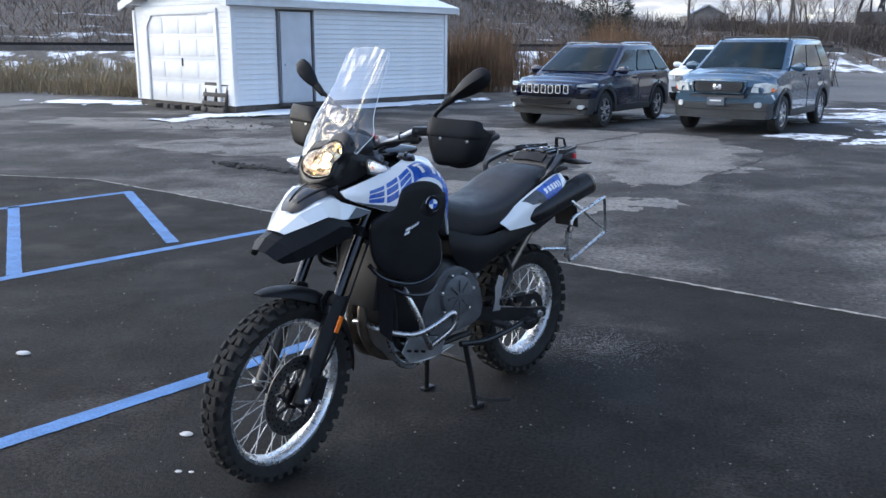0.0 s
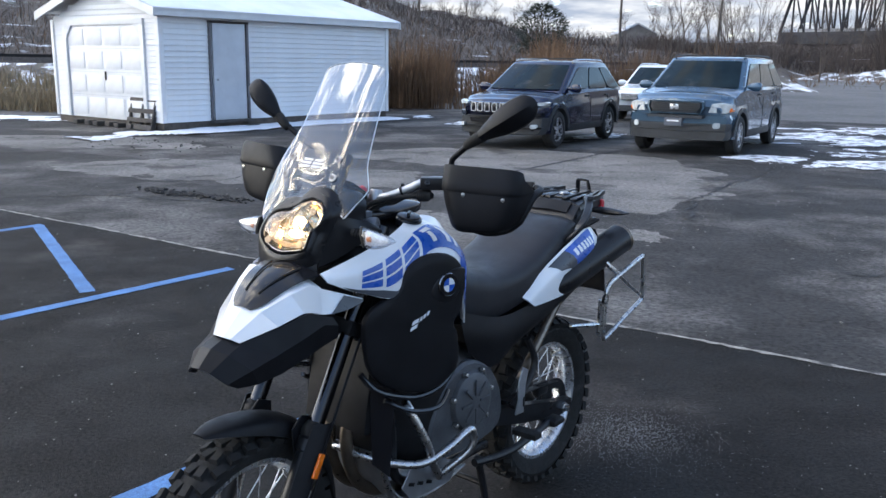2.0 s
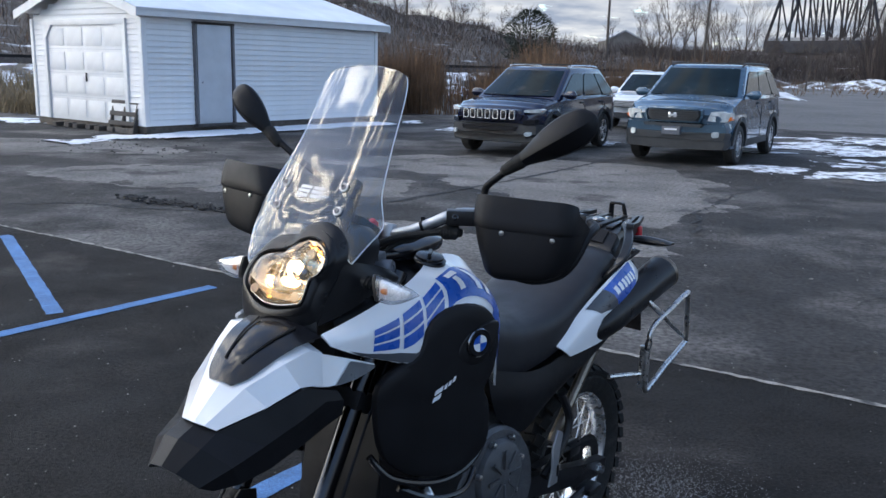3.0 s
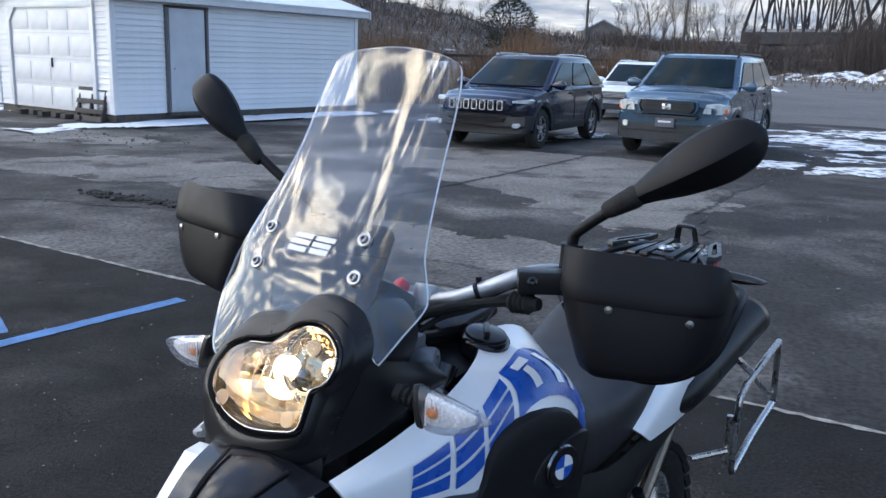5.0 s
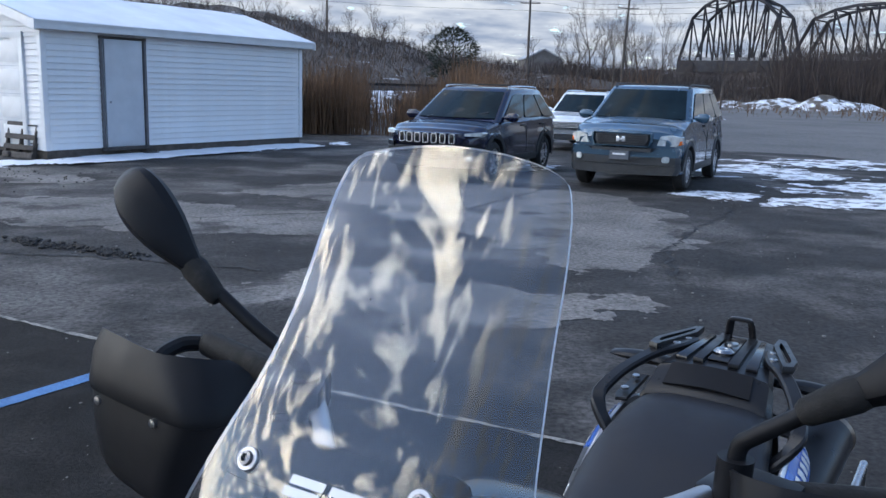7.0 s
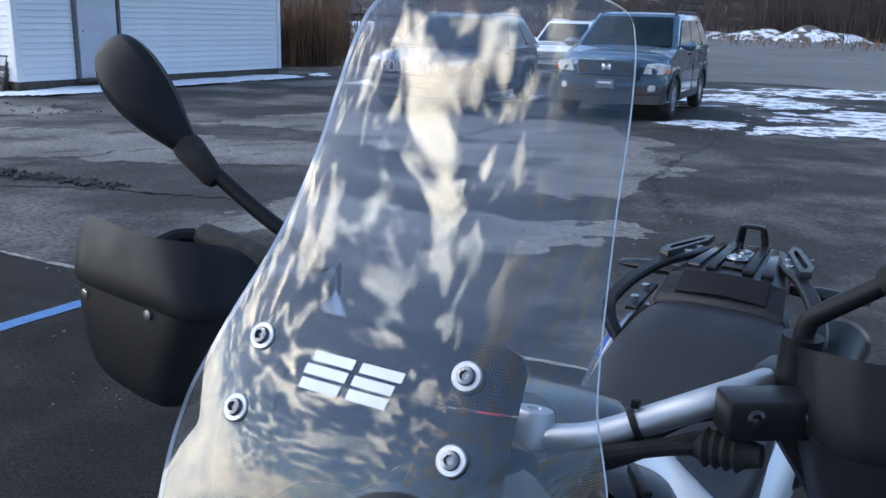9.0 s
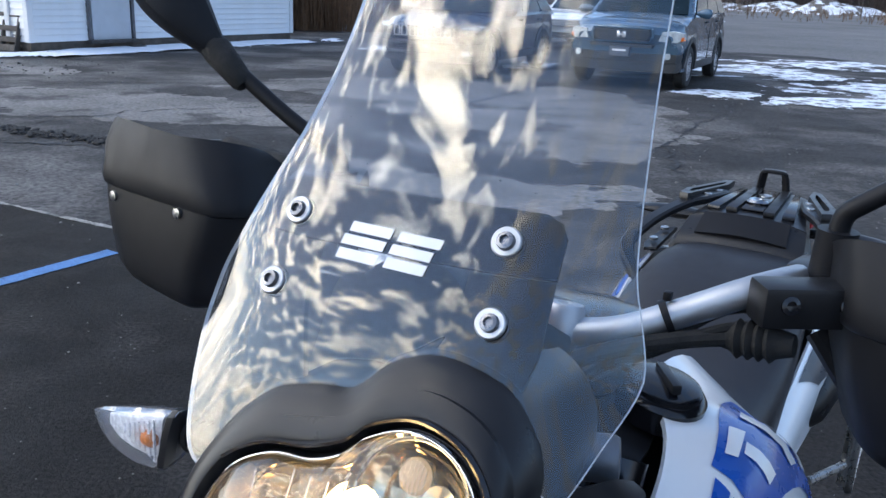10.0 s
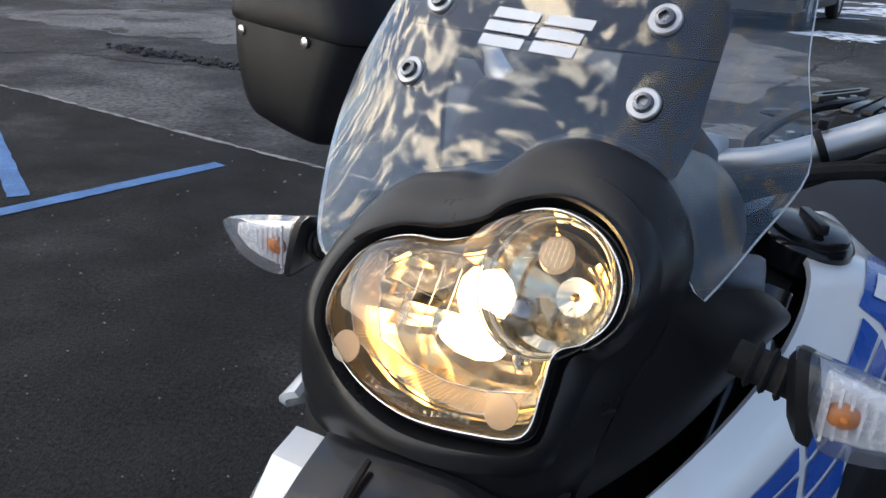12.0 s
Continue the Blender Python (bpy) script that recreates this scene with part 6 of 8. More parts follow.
headlamp = part("headlamp", skin(bmesh.new(), [lamp_ring(0.30, -0.100), lamp_ring(0.70, -0.085), lamp_ring(0.97, -0.035), lamp_ring(1.0, -0.006), lamp_ring(1.035, -0.006), lamp_ring(1.035, -0.04), lamp_ring(0.8, -0.11)], True, True), DARK_METAL, bike, "twin asymmetric headlamp, low beam lit")
dome = [lamp_ring(1.0, -0.004), lamp_ring(0.97, 0.006), lamp_ring(0.88, 0.014), lamp_ring(0.70, 0.021), lamp_ring(0.45, 0.025), lamp_ring(0.15, 0.026)]
lens = part("lens", skin(bmesh.new(), dome, True, False), LENS, headlamp, "clear lamp lens", 60)
lens.visible_shadow = False
part("lens_rim", skin(bmesh.new(), [lamp_ring(1.0, -0.004), lamp_ring(1.0, 0.0005), lamp_ring(1.0, 0.0005, grow=0.0009), lamp_ring(1.0, -0.004, grow=0.0009)], True, False), STEEL, headlamp)
# chrome tinted amber: the bulb's warm light is put into its colour
REFLECTOR = mat("lamp_reflector", (0.74, 0.63, 0.46), 0.10, 1.0, vary=0.1, scale=30, rvary=0.05)
# emission shared by the bulb and the modelled reflection of it
BULB_GLOW = glow("bulb_and_reflection_glow", (1.0, 0.66, 0.28), 16.0)


def lamp_at(y, z, depth):
    return LAMP + Vector((0, y, 0)) + LU * ((z - 1.21) / 0.883) + LN * depth


part("lamp_surround", skin(bmesh.new(), [lamp_ring(0.995, -0.004), lamp_ring(0.975, -0.016), lamp_ring(0.86, -0.022)], True, False), DARK_METAL, headlamp, "dark surround inside the lens", 40)
# main bowl: stepped facets, cut by upright and level lines
bowl = bmesh.new()
bowl_rings = [(0.90, -0.018), (0.86, -0.024), (0.74, -0.046), (0.73, -0.044), (0.55, -0.062), (0.54, -0.060), (0.34, -0.072), (0.33, -0.070), (0.12, -0.078), (0.03, -0.079)]
skin(bowl, [lamp_ring(k, d, 2) for k, d in bowl_rings], True, False)
part("reflector", bowl, REFLECTOR, headlamp, "bright stepped lamp reflector", 8)
# ribbed frosted band down the left and along the lower edge
OUTER = [(-0.067, 1.224), (-0.0736, 1.205), (-0.0705, 1.187), (-0.058, 1.170), (-0.030, 1.162), (0.0044, 1.157), (0.0376, 1.1576), (0.066, 1.164)]
INNER_LINE = [(-0.0593, 1.2214), (-0.0566, 1.2036), (-0.050, 1.187), (-0.0415, 1.1745), (-0.015, 1.1694), (0.015, 1.1675), (0.0426, 1.171), (0.0717, 1.1794)]


def lamp_line(pts, depth, k):
    return [lamp_at(a[0] + (b[0] - a[0]) * j / k, a[1] + (b[1] - a[1]) * j / k, depth) for a, b in zip(pts, pts[1:]) for j in range(k)] + [lamp_at(*pts[-1], depth)]


outer, inner = lamp_line(OUTER, -0.009, 10), lamp_line(INNER_LINE, -0.014, 10)
bm = bmesh.new()
ro, ri = [bm.verts.new(p) for p in outer], [bm.verts.new(p) for p in inner]
for k in range(len(ro) - 1):
    bm.faces.new((ro[k], ro[k + 1], ri[k + 1], ri[k]))
part("frosted_band", bm, FROST, headlamp, "ribbed frosted band in the lamp")
bm = bmesh.new()
for k in range(len(outer)):
    tube([outer[k] + LN * 0.0008, inner[k] + LN * 0.0008], 0.0006, 4, 1, bm=bm)
part("band_ribs", bm, LENS, headlamp)
part("band_edge", tube([p + LN * 0.001 for p in inner], 0.0006, 5, 1), STEEL, headlamp)
part("band_edge", tube([p + LN * 0.001 for p in outer], 0.0005, 5, 1), STEEL, headlamp)
# round upper lamp with its own bowl, rings and ribbed eye
c = lamp_at(0.061, 1.2335, 0)
part("reflector", ring([(0.042, -0.008), (0.0435, -0.005), (0.0385, -0.012), (0.037, -0.026), (0.030, -0.030), (0.0295, -0.036), (0.020, -0.044), (0.0195, -0.047), (0.003, -0.050), (0.003, -0.054), (0.036, -0.034)], c, LN, 26), REFLECTOR, headlamp, "round upper reflector bowl", 8)
for r, d in ((0.0435, -0.003), (0.0395, -0.009)):
    part("bezel_ring", ring([(r, -0.0007), (r + 0.0007, 0.0), (r, 0.0007), (r - 0.0007, 0.0)], c + LN * d, LN, 48), STEEL, headlamp)
part("bowl_edge", tube([lamp_at(0.061 + 0.046 * math.cos(t), 1.2335 + 0.0406 * math.sin(t), -0.006 - 0.010 * (t - 2.6)) for t in (2.6 + 0.17 * k for k in range(13))], 0.0012, 6, 1), CHROME, headlamp, "chrome edge between the two bowls")
part("parking_bulb", lathe([(0.0005, 0.010), (0.004, 0.007), (0.005, 0.0), (0.007, -0.004)], lamp_at(0.066, 1.222, -0.040), LN, 14), LENS, headlamp)
part("ribbed_eye", lathe([(0.0005, 0.002), (0.0095, 0.001), (0.0115, -0.002)], lamp_at(0.0605, 1.2498, -0.006), LN, 20), FROST, headlamp, "ribbed frosted eye in the lamp")
bm = bmesh.new()
for k in range(7):
    y = -0.009 + 0.003 * k
    h = math.sqrt(max(0.0, 0.0108 ** 2 - y * y))
    tube([lamp_at(0.0605 + y, 1.2498 - h * 0.88, -0.004), lamp_at(0.0605 + y, 1.2498 + h * 0.88, -0.004)], 0.0005, 4, 1, bm=bm)
part("eye_ribs", bm, LENS, headlamp)
# the bulb is oversized, so its glare is part of the ball
part("bulb", ball(lamp_at(0.0185, 1.2174, -0.020), 0.019, (0.9, 1.0, 1.1)), BULB_GLOW, headlamp, "glowing headlamp bulb")
# its reflection in the bowl is a second emitting ball, not mirrored light
part("bulb_reflection", ball(lamp_at(0.018, 1.193, -0.020), 0.0135, (0.7, 1.9, 0.85)), BULB_GLOW, headlamp, "reflection of the bulb in the lower bowl, made as a glowing ball")
part("bulb_shield", lathe([(0.009, 0.0), (0.010, 0.012), (0.006, 0.016), (0.001, 0.017)], lamp_at(0.040, 1.216, -0.034), LN, 18), CHROME, headlamp)
# highlight at the lamp's side, built in as a small bright alloy ball
part("side_glint", ball(lamp_at(0.057, 1.193, -0.014), 0.005, (0.7, 0.8, 1.9)), RIM_ALLOY, headlamp)
for y, z in ((-0.0557, 1.1646), (0.0643, 1.1666)):
    part("lens_dot", lathe([(0.0005, 0.0), (0.0105, 0.0), (0.0105, -0.002)], lamp_at(y, z, 0.0015), LN, 20), FROST, headlamp)
for k in range(3):
    y = -0.036 + k * 0.014
    part("lens_flute", tube([lamp_at(y, 1.182, -0.020), lamp_at(y + 0.005, 1.205, -0.016), lamp_at(y + 0.004, 1.228, -0.018)], 0.0005, 5, 4), STEEL, headlamp)
for k in range(2):
    z = 1.192 + 0.016 * k
    part("lens_flute", tube([lamp_at(-0.052, z + 0.002, -0.020), lamp_at(-0.030, z, -0.018), lamp_at(-0.008, z - 0.001, -0.018)], 0.0004, 5, 4), STEEL, headlamp)
# moulded characters along the lower rim, too small to read: plain bars
bm = bmesh.new()
for k in range(17):
    if k in (4, 9):
        continue
    f = k / 16
    y, z = -0.030 + 0.078 * f, 1.1555 - 0.007 * math.sin(math.pi * min(1, f * 1.15))
    box(lamp_at(y, z, 0.003), (0.0006, 0.0024, 0.0034), 0, Matrix.Rotation(radians(-28), 3, "Y"), bm)
part("moulded_marks", bm, LENS, headlamp)
lamp_light = new("headlamp_light", bpy.data.lights.new("headlamp_light", "POINT"))
lamp_light.data.energy, lamp_light.data.color, lamp_light.data.shadow_soft_size = 0.05, (1.0, 0.58, 0.22), 0.006
lamp_light.matrix_world = BIKE @ Matrix.Translation((1.222, 0.002, 1.196))

# clear screen: more upright at the foot, wrapped back at the sides
MIDDLE = [(1.16, 1.238), (1.20, 1.222), (1.24, 1.206), (1.27, 1.193), (1.30, 1.181), (1.33, 1.167), (1.375, 1.140), (1.45, 1.092), (1.60, 0.995), (1.65, 0.962)]


def edge(tab, x):
    for (a, p), (b, q) in zip(tab, tab[1:]):
        if x <= b:
            return p + (q - p) * max(0, (x - a) / (b - a))
    return tab[-1][1]


def screen_x(y, z):
    s = y + 0.011
    k = min(1, max(0.3, 0.3 + 0.7 * (z - 1.21) / 0.09))
    mid = sum(edge(MIDDLE, z + d) for d in (-0.03, -0.015, 0, 0.015, 0.03)) / 5
    return mid - 0.07 * s - 0.05 * k * abs(s / 0.172) ** 3.6


# black cowl: from the lens out to the foot of the screen, the sides and the chin
COWL_EDGE = [(1.243, -0.124, 1.155), (1.228, -0.119, 1.195), (1.210, -0.101, 1.230), (1.196, -0.070, 1.263), (1.188, -0.030, 1.276), (1.185, -0.008, 1.278), (1.175, 0.018, 1.300), (1.166, 0.050, 1.309), (1.163, 0.090, 1.299), (1.164, 0.114, 1.277), (1.174, 0.128, 1.250), (1.194, 0.127, 1.215), (1.212, 0.119, 1.185), (1.230, 0.111, 1.155), (1.247, 0.100, 1.116), (1.270, 0.055, 1.096), (1.282, 0.0, 1.092), (1.278, -0.050, 1.090), (1.258, -0.108, 1.094)]


def cowl_ring(t, lift, back=0.0):
    a = lamp_ring(1.0, 0.000, grow=0.011)
    b = curve3(COWL_EDGE, 5, True)
    return [p.lerp(q, t) + LN * lift - Vector((back, 0, 0)) for p, q in zip(a, b)]


cowl_rings = [lamp_ring(1.0, -0.004, grow=0.0015), lamp_ring(1.0, -0.014, grow=0.005), lamp_ring(1.0, -0.004, grow=0.0085), cowl_ring(0.0, 0.0), cowl_ring(0.12, 0.0035), cowl_ring(0.36, 0.0055), cowl_ring(0.37, 0.0005), cowl_ring(0.41, 0.0008), cowl_ring(0.66, 0.004), cowl_ring(0.84, 0.002), cowl_ring(1.0, -0.004), cowl_ring(1.02, -0.012, 0.004), cowl_ring(0.98, -0.015, 0.05), cowl_ring(0.6, -0.015, 0.10)]
part("headlamp_cowl", skin(bmesh.new(), cowl_rings, True, False), SATIN_BLACK, bike, "black cowl round the headlamp", 42)
# a gloss lip that shades the notch over the main lens
lip = [lamp_ring(1.0, 0.004, grow=0.0075), lamp_ring(1.0, 0.006, grow=0.0095), lamp_ring(1.0, 0.003, grow=0.0115)]
part("cowl_lip", skin(bmesh.new(), [[r[k % 95] for k in range(10, 58)] for r in lip], False, False), GLOSS_BLACK, bike)
for y, z in ((-0.052, 1.258), (0.040, 1.292), (0.082, 1.285)):
    part("cowl_slot", box((screen_x(y, z) + 0.004, y, z - 0.004), (0.004, 0.013, 0.008), 0.0015, Matrix.Rotation(radians(-30), 3, "Y")), BLACK_PLASTIC, bike)
side_fairing = sheet([[(1.194, 0.126, 1.236), (1.150, 0.136, 1.227), (1.10, 0.143, 1.213), (1.062, 0.147, 1.194)], [(1.206, 0.124, 1.205), (1.160, 0.139, 1.205), (1.105, 0.152, 1.199), (1.056, 0.155, 1.184)], [(1.224, 0.114, 1.168), (1.175, 0.137, 1.176), (1.112, 0.152, 1.180), (1.058, 0.154, 1.176)], [(1.244, 0.102, 1.106), (1.18, 0.130, 1.132), (1.115, 0.146, 1.161), (1.064, 0.148, 1.169)]], -0.005, 5, 5)
both("side_fairing", side_fairing, SATIN_BLACK, "black side fairing behind the headlamp")
for k in range(3):
    z = 1.168 - 0.018 * k
    part("fairing_louvre", tube([(1.226 + 0.006 * k, 0.1135 - 0.004 * k, z), (1.246 + 0.005 * k, 0.098 - 0.002 * k, z - 0.003)], 0.0025, 6, 1), SATIN_BLACK, bike)
part("chin_panel", sheet([[(1.250, -0.112, 1.100), (1.278, -0.055, 1.097), (1.284, 0.0, 1.098), (1.272, 0.055, 1.102), (1.245, 0.102, 1.118)], [(1.258, -0.108, 1.082), (1.290, -0.055, 1.078), (1.298, 0.0, 1.079), (1.284, 0.055, 1.084), (1.248, 0.104, 1.094)], [(1.262, -0.100, 1.070), (1.318, -0.052, 1.074), (1.330, 0.0, 1.075), (1.312, 0.055, 1.078), (1.254, 0.102, 1.076)]], -0.006, 4, 4), SATIN_BLACK, bike)
dash = box((1.085, -0.005, 1.255), (0.09, 0.18, 0.10), 0.02, Matrix.Rotation(radians(-30), 3, "Y"))
part("instrument_housing", dash, BLACK_PLASTIC, bike, "black instrument housing behind the screen")
part("speedometer_back", lathe([(0.058, -0.03), (0.060, 0.0), (0.054, 0.012), (0.030, 0.018), (0.001, 0.019)], (1.110, -0.018, 1.285), (0.86, 0, 0.5), 36), BLACK_PLASTIC, bike, "rounded black back of the speedometer")

# ---- windscreen ----
FOOT = [(-0.114, 1.197), (-0.108, 1.213), (-0.101, 1.226), (-0.084, 1.247), (-0.056, 1.262), (-0.030, 1.269), (-0.010, 1.270), (0.005, 1.283), (0.023, 1.294), (0.044, 1.299), (0.063, 1.299), (0.083, 1.293), (0.099, 1.283), (0.112, 1.270), (0.121, 1.255), (0.129, 1.238), (0.138, 1.232)]
HEAD = [(-0.107, 1.594), (-0.104, 1.602), (-0.095, 1.610), (-0.070, 1.617), (-0.030, 1.622), (0.0, 1.623), (0.040, 1.620), (0.075, 1.613), (0.095, 1.605), (0.104, 1.598), (0.108, 1.590)]
SIDE_A = [(-0.114, 1.197), (-0.126, 1.203), (-0.135, 1.217), (-0.144, 1.240), (-0.155, 1.270), (-0.162, 1.295), (-0.159, 1.315), (-0.146, 1.345), (-0.130, 1.385), (-0.116, 1.420), (-0.107, 1.460), (-0.105, 1.50), (-0.108, 1.54), (-0.110, 1.575), (-0.107, 1.594)]
SIDE_B = [(0.138, 1.232), (0.142, 1.240), (0.147, 1.252), (0.153, 1.268), (0.159, 1.283), (0.162, 1.297), (0.160, 1.312), (0.154, 1.333), (0.146, 1.358), (0.140, 1.390), (0.134, 1.430), (0.127, 1.480), (0.121, 1.53), (0.114, 1.57), (0.108, 1.590)]


def by_length(tab, n):
    """Points at even steps along a smooth line."""
    c = curve3([(a, b, 0) for a, b in tab], 6)
    d = [0.0]
    for a, b in zip(c, c[1:]):
        d.append(d[-1] + (b - a).length)
    out = []
    for i in range(n + 1):
        t = d[-1] * i / n
        k = next((k for k in range(1, len(d)) if d[k] >= t - 1e-9), len(d) - 1)
        out.append(c[k - 1].lerp(c[k], (t - d[k - 1]) / max(1e-9, d[k] - d[k - 1])))
    return out


bm = bmesh.new()
nu, nv = 48, 52
foot, head, side_a, side_b = by_length(FOOT, nu), by_length(HEAD, nu), by_length(SIDE_A, nv), by_length(SIDE_B, nv)
front_face, back_face = [], []
for j in range(nv + 1):
    fr, bk = [], []
    v = j / nv
    for i in range(nu + 1):
        u = i / nu
        p = foot[i] * (1 - v) + head[i] * v + side_a[j] * (1 - u) + side_b[j] * u - (foot[0] * (1 - u) * (1 - v) + foot[nu] * u * (1 - v) + head[0] * (1 - u) * v + head[nu] * u * v)
        x = screen_x(p.x, p.y)
        fr.append(bm.verts.new((x, p.x, p.y)))
        bk.append(bm.verts.new((x - 0.0036, p.x, p.y - 0.002)))
    front_face.append(fr)
    back_face.append(bk)
for g, rev in ((front_face, False), (back_face, True)):
    for j in range(nv):
        for i in range(nu):
            q = (g[j][i], g[j][i + 1], g[j + 1][i + 1], g[j + 1][i])
            bm.faces.new(q[::-1] if rev else q).material_index = 2 if rev else 0
rim = [(0, i) for i in range(nu + 1)] + [(j, nu) for j in range(1, nv + 1)] + [(nv, i) for i in range(nu - 1, -1, -1)] + [(j, 0) for j in range(nv - 1, 0, -1)]
for (j, i), (k, l) in zip(rim, rim[1:] + rim[:1]):
    f = bm.faces.new((front_face[j][i], back_face[j][i], back_face[k][l], front_face[k][l]))
    f.material_index = 1
EDGE = mat("polished_screen_edge", (0.88, 0.91, 0.93), 0.25, vary=0.1, scale=40)
screen = part("windscreen", bm, [CLEAR_SCREEN, EDGE, CLEAR_BACK], bike, "tall clear windscreen reflecting a cloudy sky", 40)
screen.visible_shadow = False
DARK_STEEL = mat("dark_bolt_steel", (0.20, 0.20, 0.21), 0.3, 1.0, vary=0.15, scale=60)
for y, z in ((0.069, 1.374), (-0.090, 1.371), (0.074, 1.328), (-0.093, 1.325)):
    p = Vector((screen_x(y, z), y, z))
    nrm = Vector((0.838, 0.06 + 0.55 * y, 0.545)).normalized()
    b = part("screen_bolt", lathe([(0.0062, -0.010), (0.0062, 0.0040), (0.0056, 0.0055), (0.0034, 0.0060), (0.0030, 0.0030), (0.0002, 0.0030)], p, nrm, 24), DARK_STEEL, screen, "dark steel bolt with pale washer")
    part("washer", ring([(0.0102, -0.001), (0.0102, 0.0016), (0.0094, 0.0024), (0.0064, 0.0024), (0.0064, -0.001)], p, nrm, 28), ALLOY, screen, "pale alloy washer")
    part("grommet", ring([(0.0110, -0.014), (0.0110, -0.0012), (0.0090, -0.0012), (0.0090, -0.014)], p, nrm, 24), RUBBER, screen)
# printed emblem on the screen, as plain slanted bars
def on_screen(y, z, off=0.0012):
    return Vector((screen_x(y, z) + off * 0.84, y, z + off * 0.54))


for y0, y1, z0, z1 in ((-0.0455, -0.013, 1.3650, 1.3712), (-0.0475, -0.014, 1.3568, 1.3630), (-0.0465, -0.015, 1.3480, 1.3545), (-0.0075, 0.025, 1.3640, 1.3700), (-0.009, 0.022, 1.3560, 1.3620), (-0.0085, 0.022, 1.3475, 1.3540)):
    bm = bmesh.new()
    n = 5
    lo = [bm.verts.new(on_screen(y0 + (y1 - y0) * i / n - 0.001 + (z0 - 1.345) * 0.2, z0 - 0.0008 * i / n)) for i in range(n + 1)]
    hi = [bm.verts.new(on_screen(y0 + (y1 - y0) * i / n - 0.001 + (z1 - 1.345) * 0.2, z1 - 0.0008 * i / n)) for i in range(n + 1)]
    for i in range(n):
        bm.faces.new((lo[i], lo[i + 1], hi[i + 1], hi[i]))
    part("emblem_bar", bm, SILVER_DECAL, screen, smooth=0)


# black bracket behind the screen: a bar over two legs, following the screen's curve
def bracket_piece(rows, bm):
    """A plate 12 mm behind the screen; rows are (z, y from, y to)."""
    fine = []
    for (za, a0, a1), (zb, b0, b1) in zip(rows, rows[1:]):
        fine += [(za + (zb - za) * k / 4, a0 + (b0 - a0) * k / 4, a1 + (b1 - a1) * k / 4) for k in range(4)]
    fine.append(rows[-1])
    return sheet([[Vector((screen_x(y0 + (y1 - y0) * i / 6, z) - 0.012, y0 + (y1 - y0) * i / 6, z)) for i in range(7)] for z, y0, y1 in fine], 0.005, 1, 1, bm=bm)


bracket = bracket_piece([(1.389, -0.104, 0.086), (1.384, -0.110, 0.096), (1.376, -0.112, 0.101), (1.352, -0.114, 0.102)], None)
bracket_piece([(1.351, 0.048, 0.102), (1.330, 0.049, 0.103), (1.310, 0.044, 0.104), (1.290, 0.034, 0.100), (1.272, 0.028, 0.094)], bracket)
bracket_piece([(1.351, -0.114, -0.066), (1.330, -0.115, -0.067), (1.310, -0.112, -0.064), (1.280, -0.106, -0.054), (1.262, -0.098, -0.048)], bracket)
part("screen_bracket", bracket, BLACK_PLASTIC, bike, "black bracket behind the screen")

# ---- indicators ----
INDICATOR_LENS = glass("clear_indicator_lens", (0.97, 0.98, 1.0), 0.12, 3.0, 0.06, 0.95, 0.20)
INNER = mat("indicator_reflector", (0.85, 0.85, 0.86), 0.25, 0.25, vary=0.15, scale=90)
AMBER_CORE = mat("amber_core", (0.60, 0.20, 0.05), 0.3, vary=0.3, scale=120)


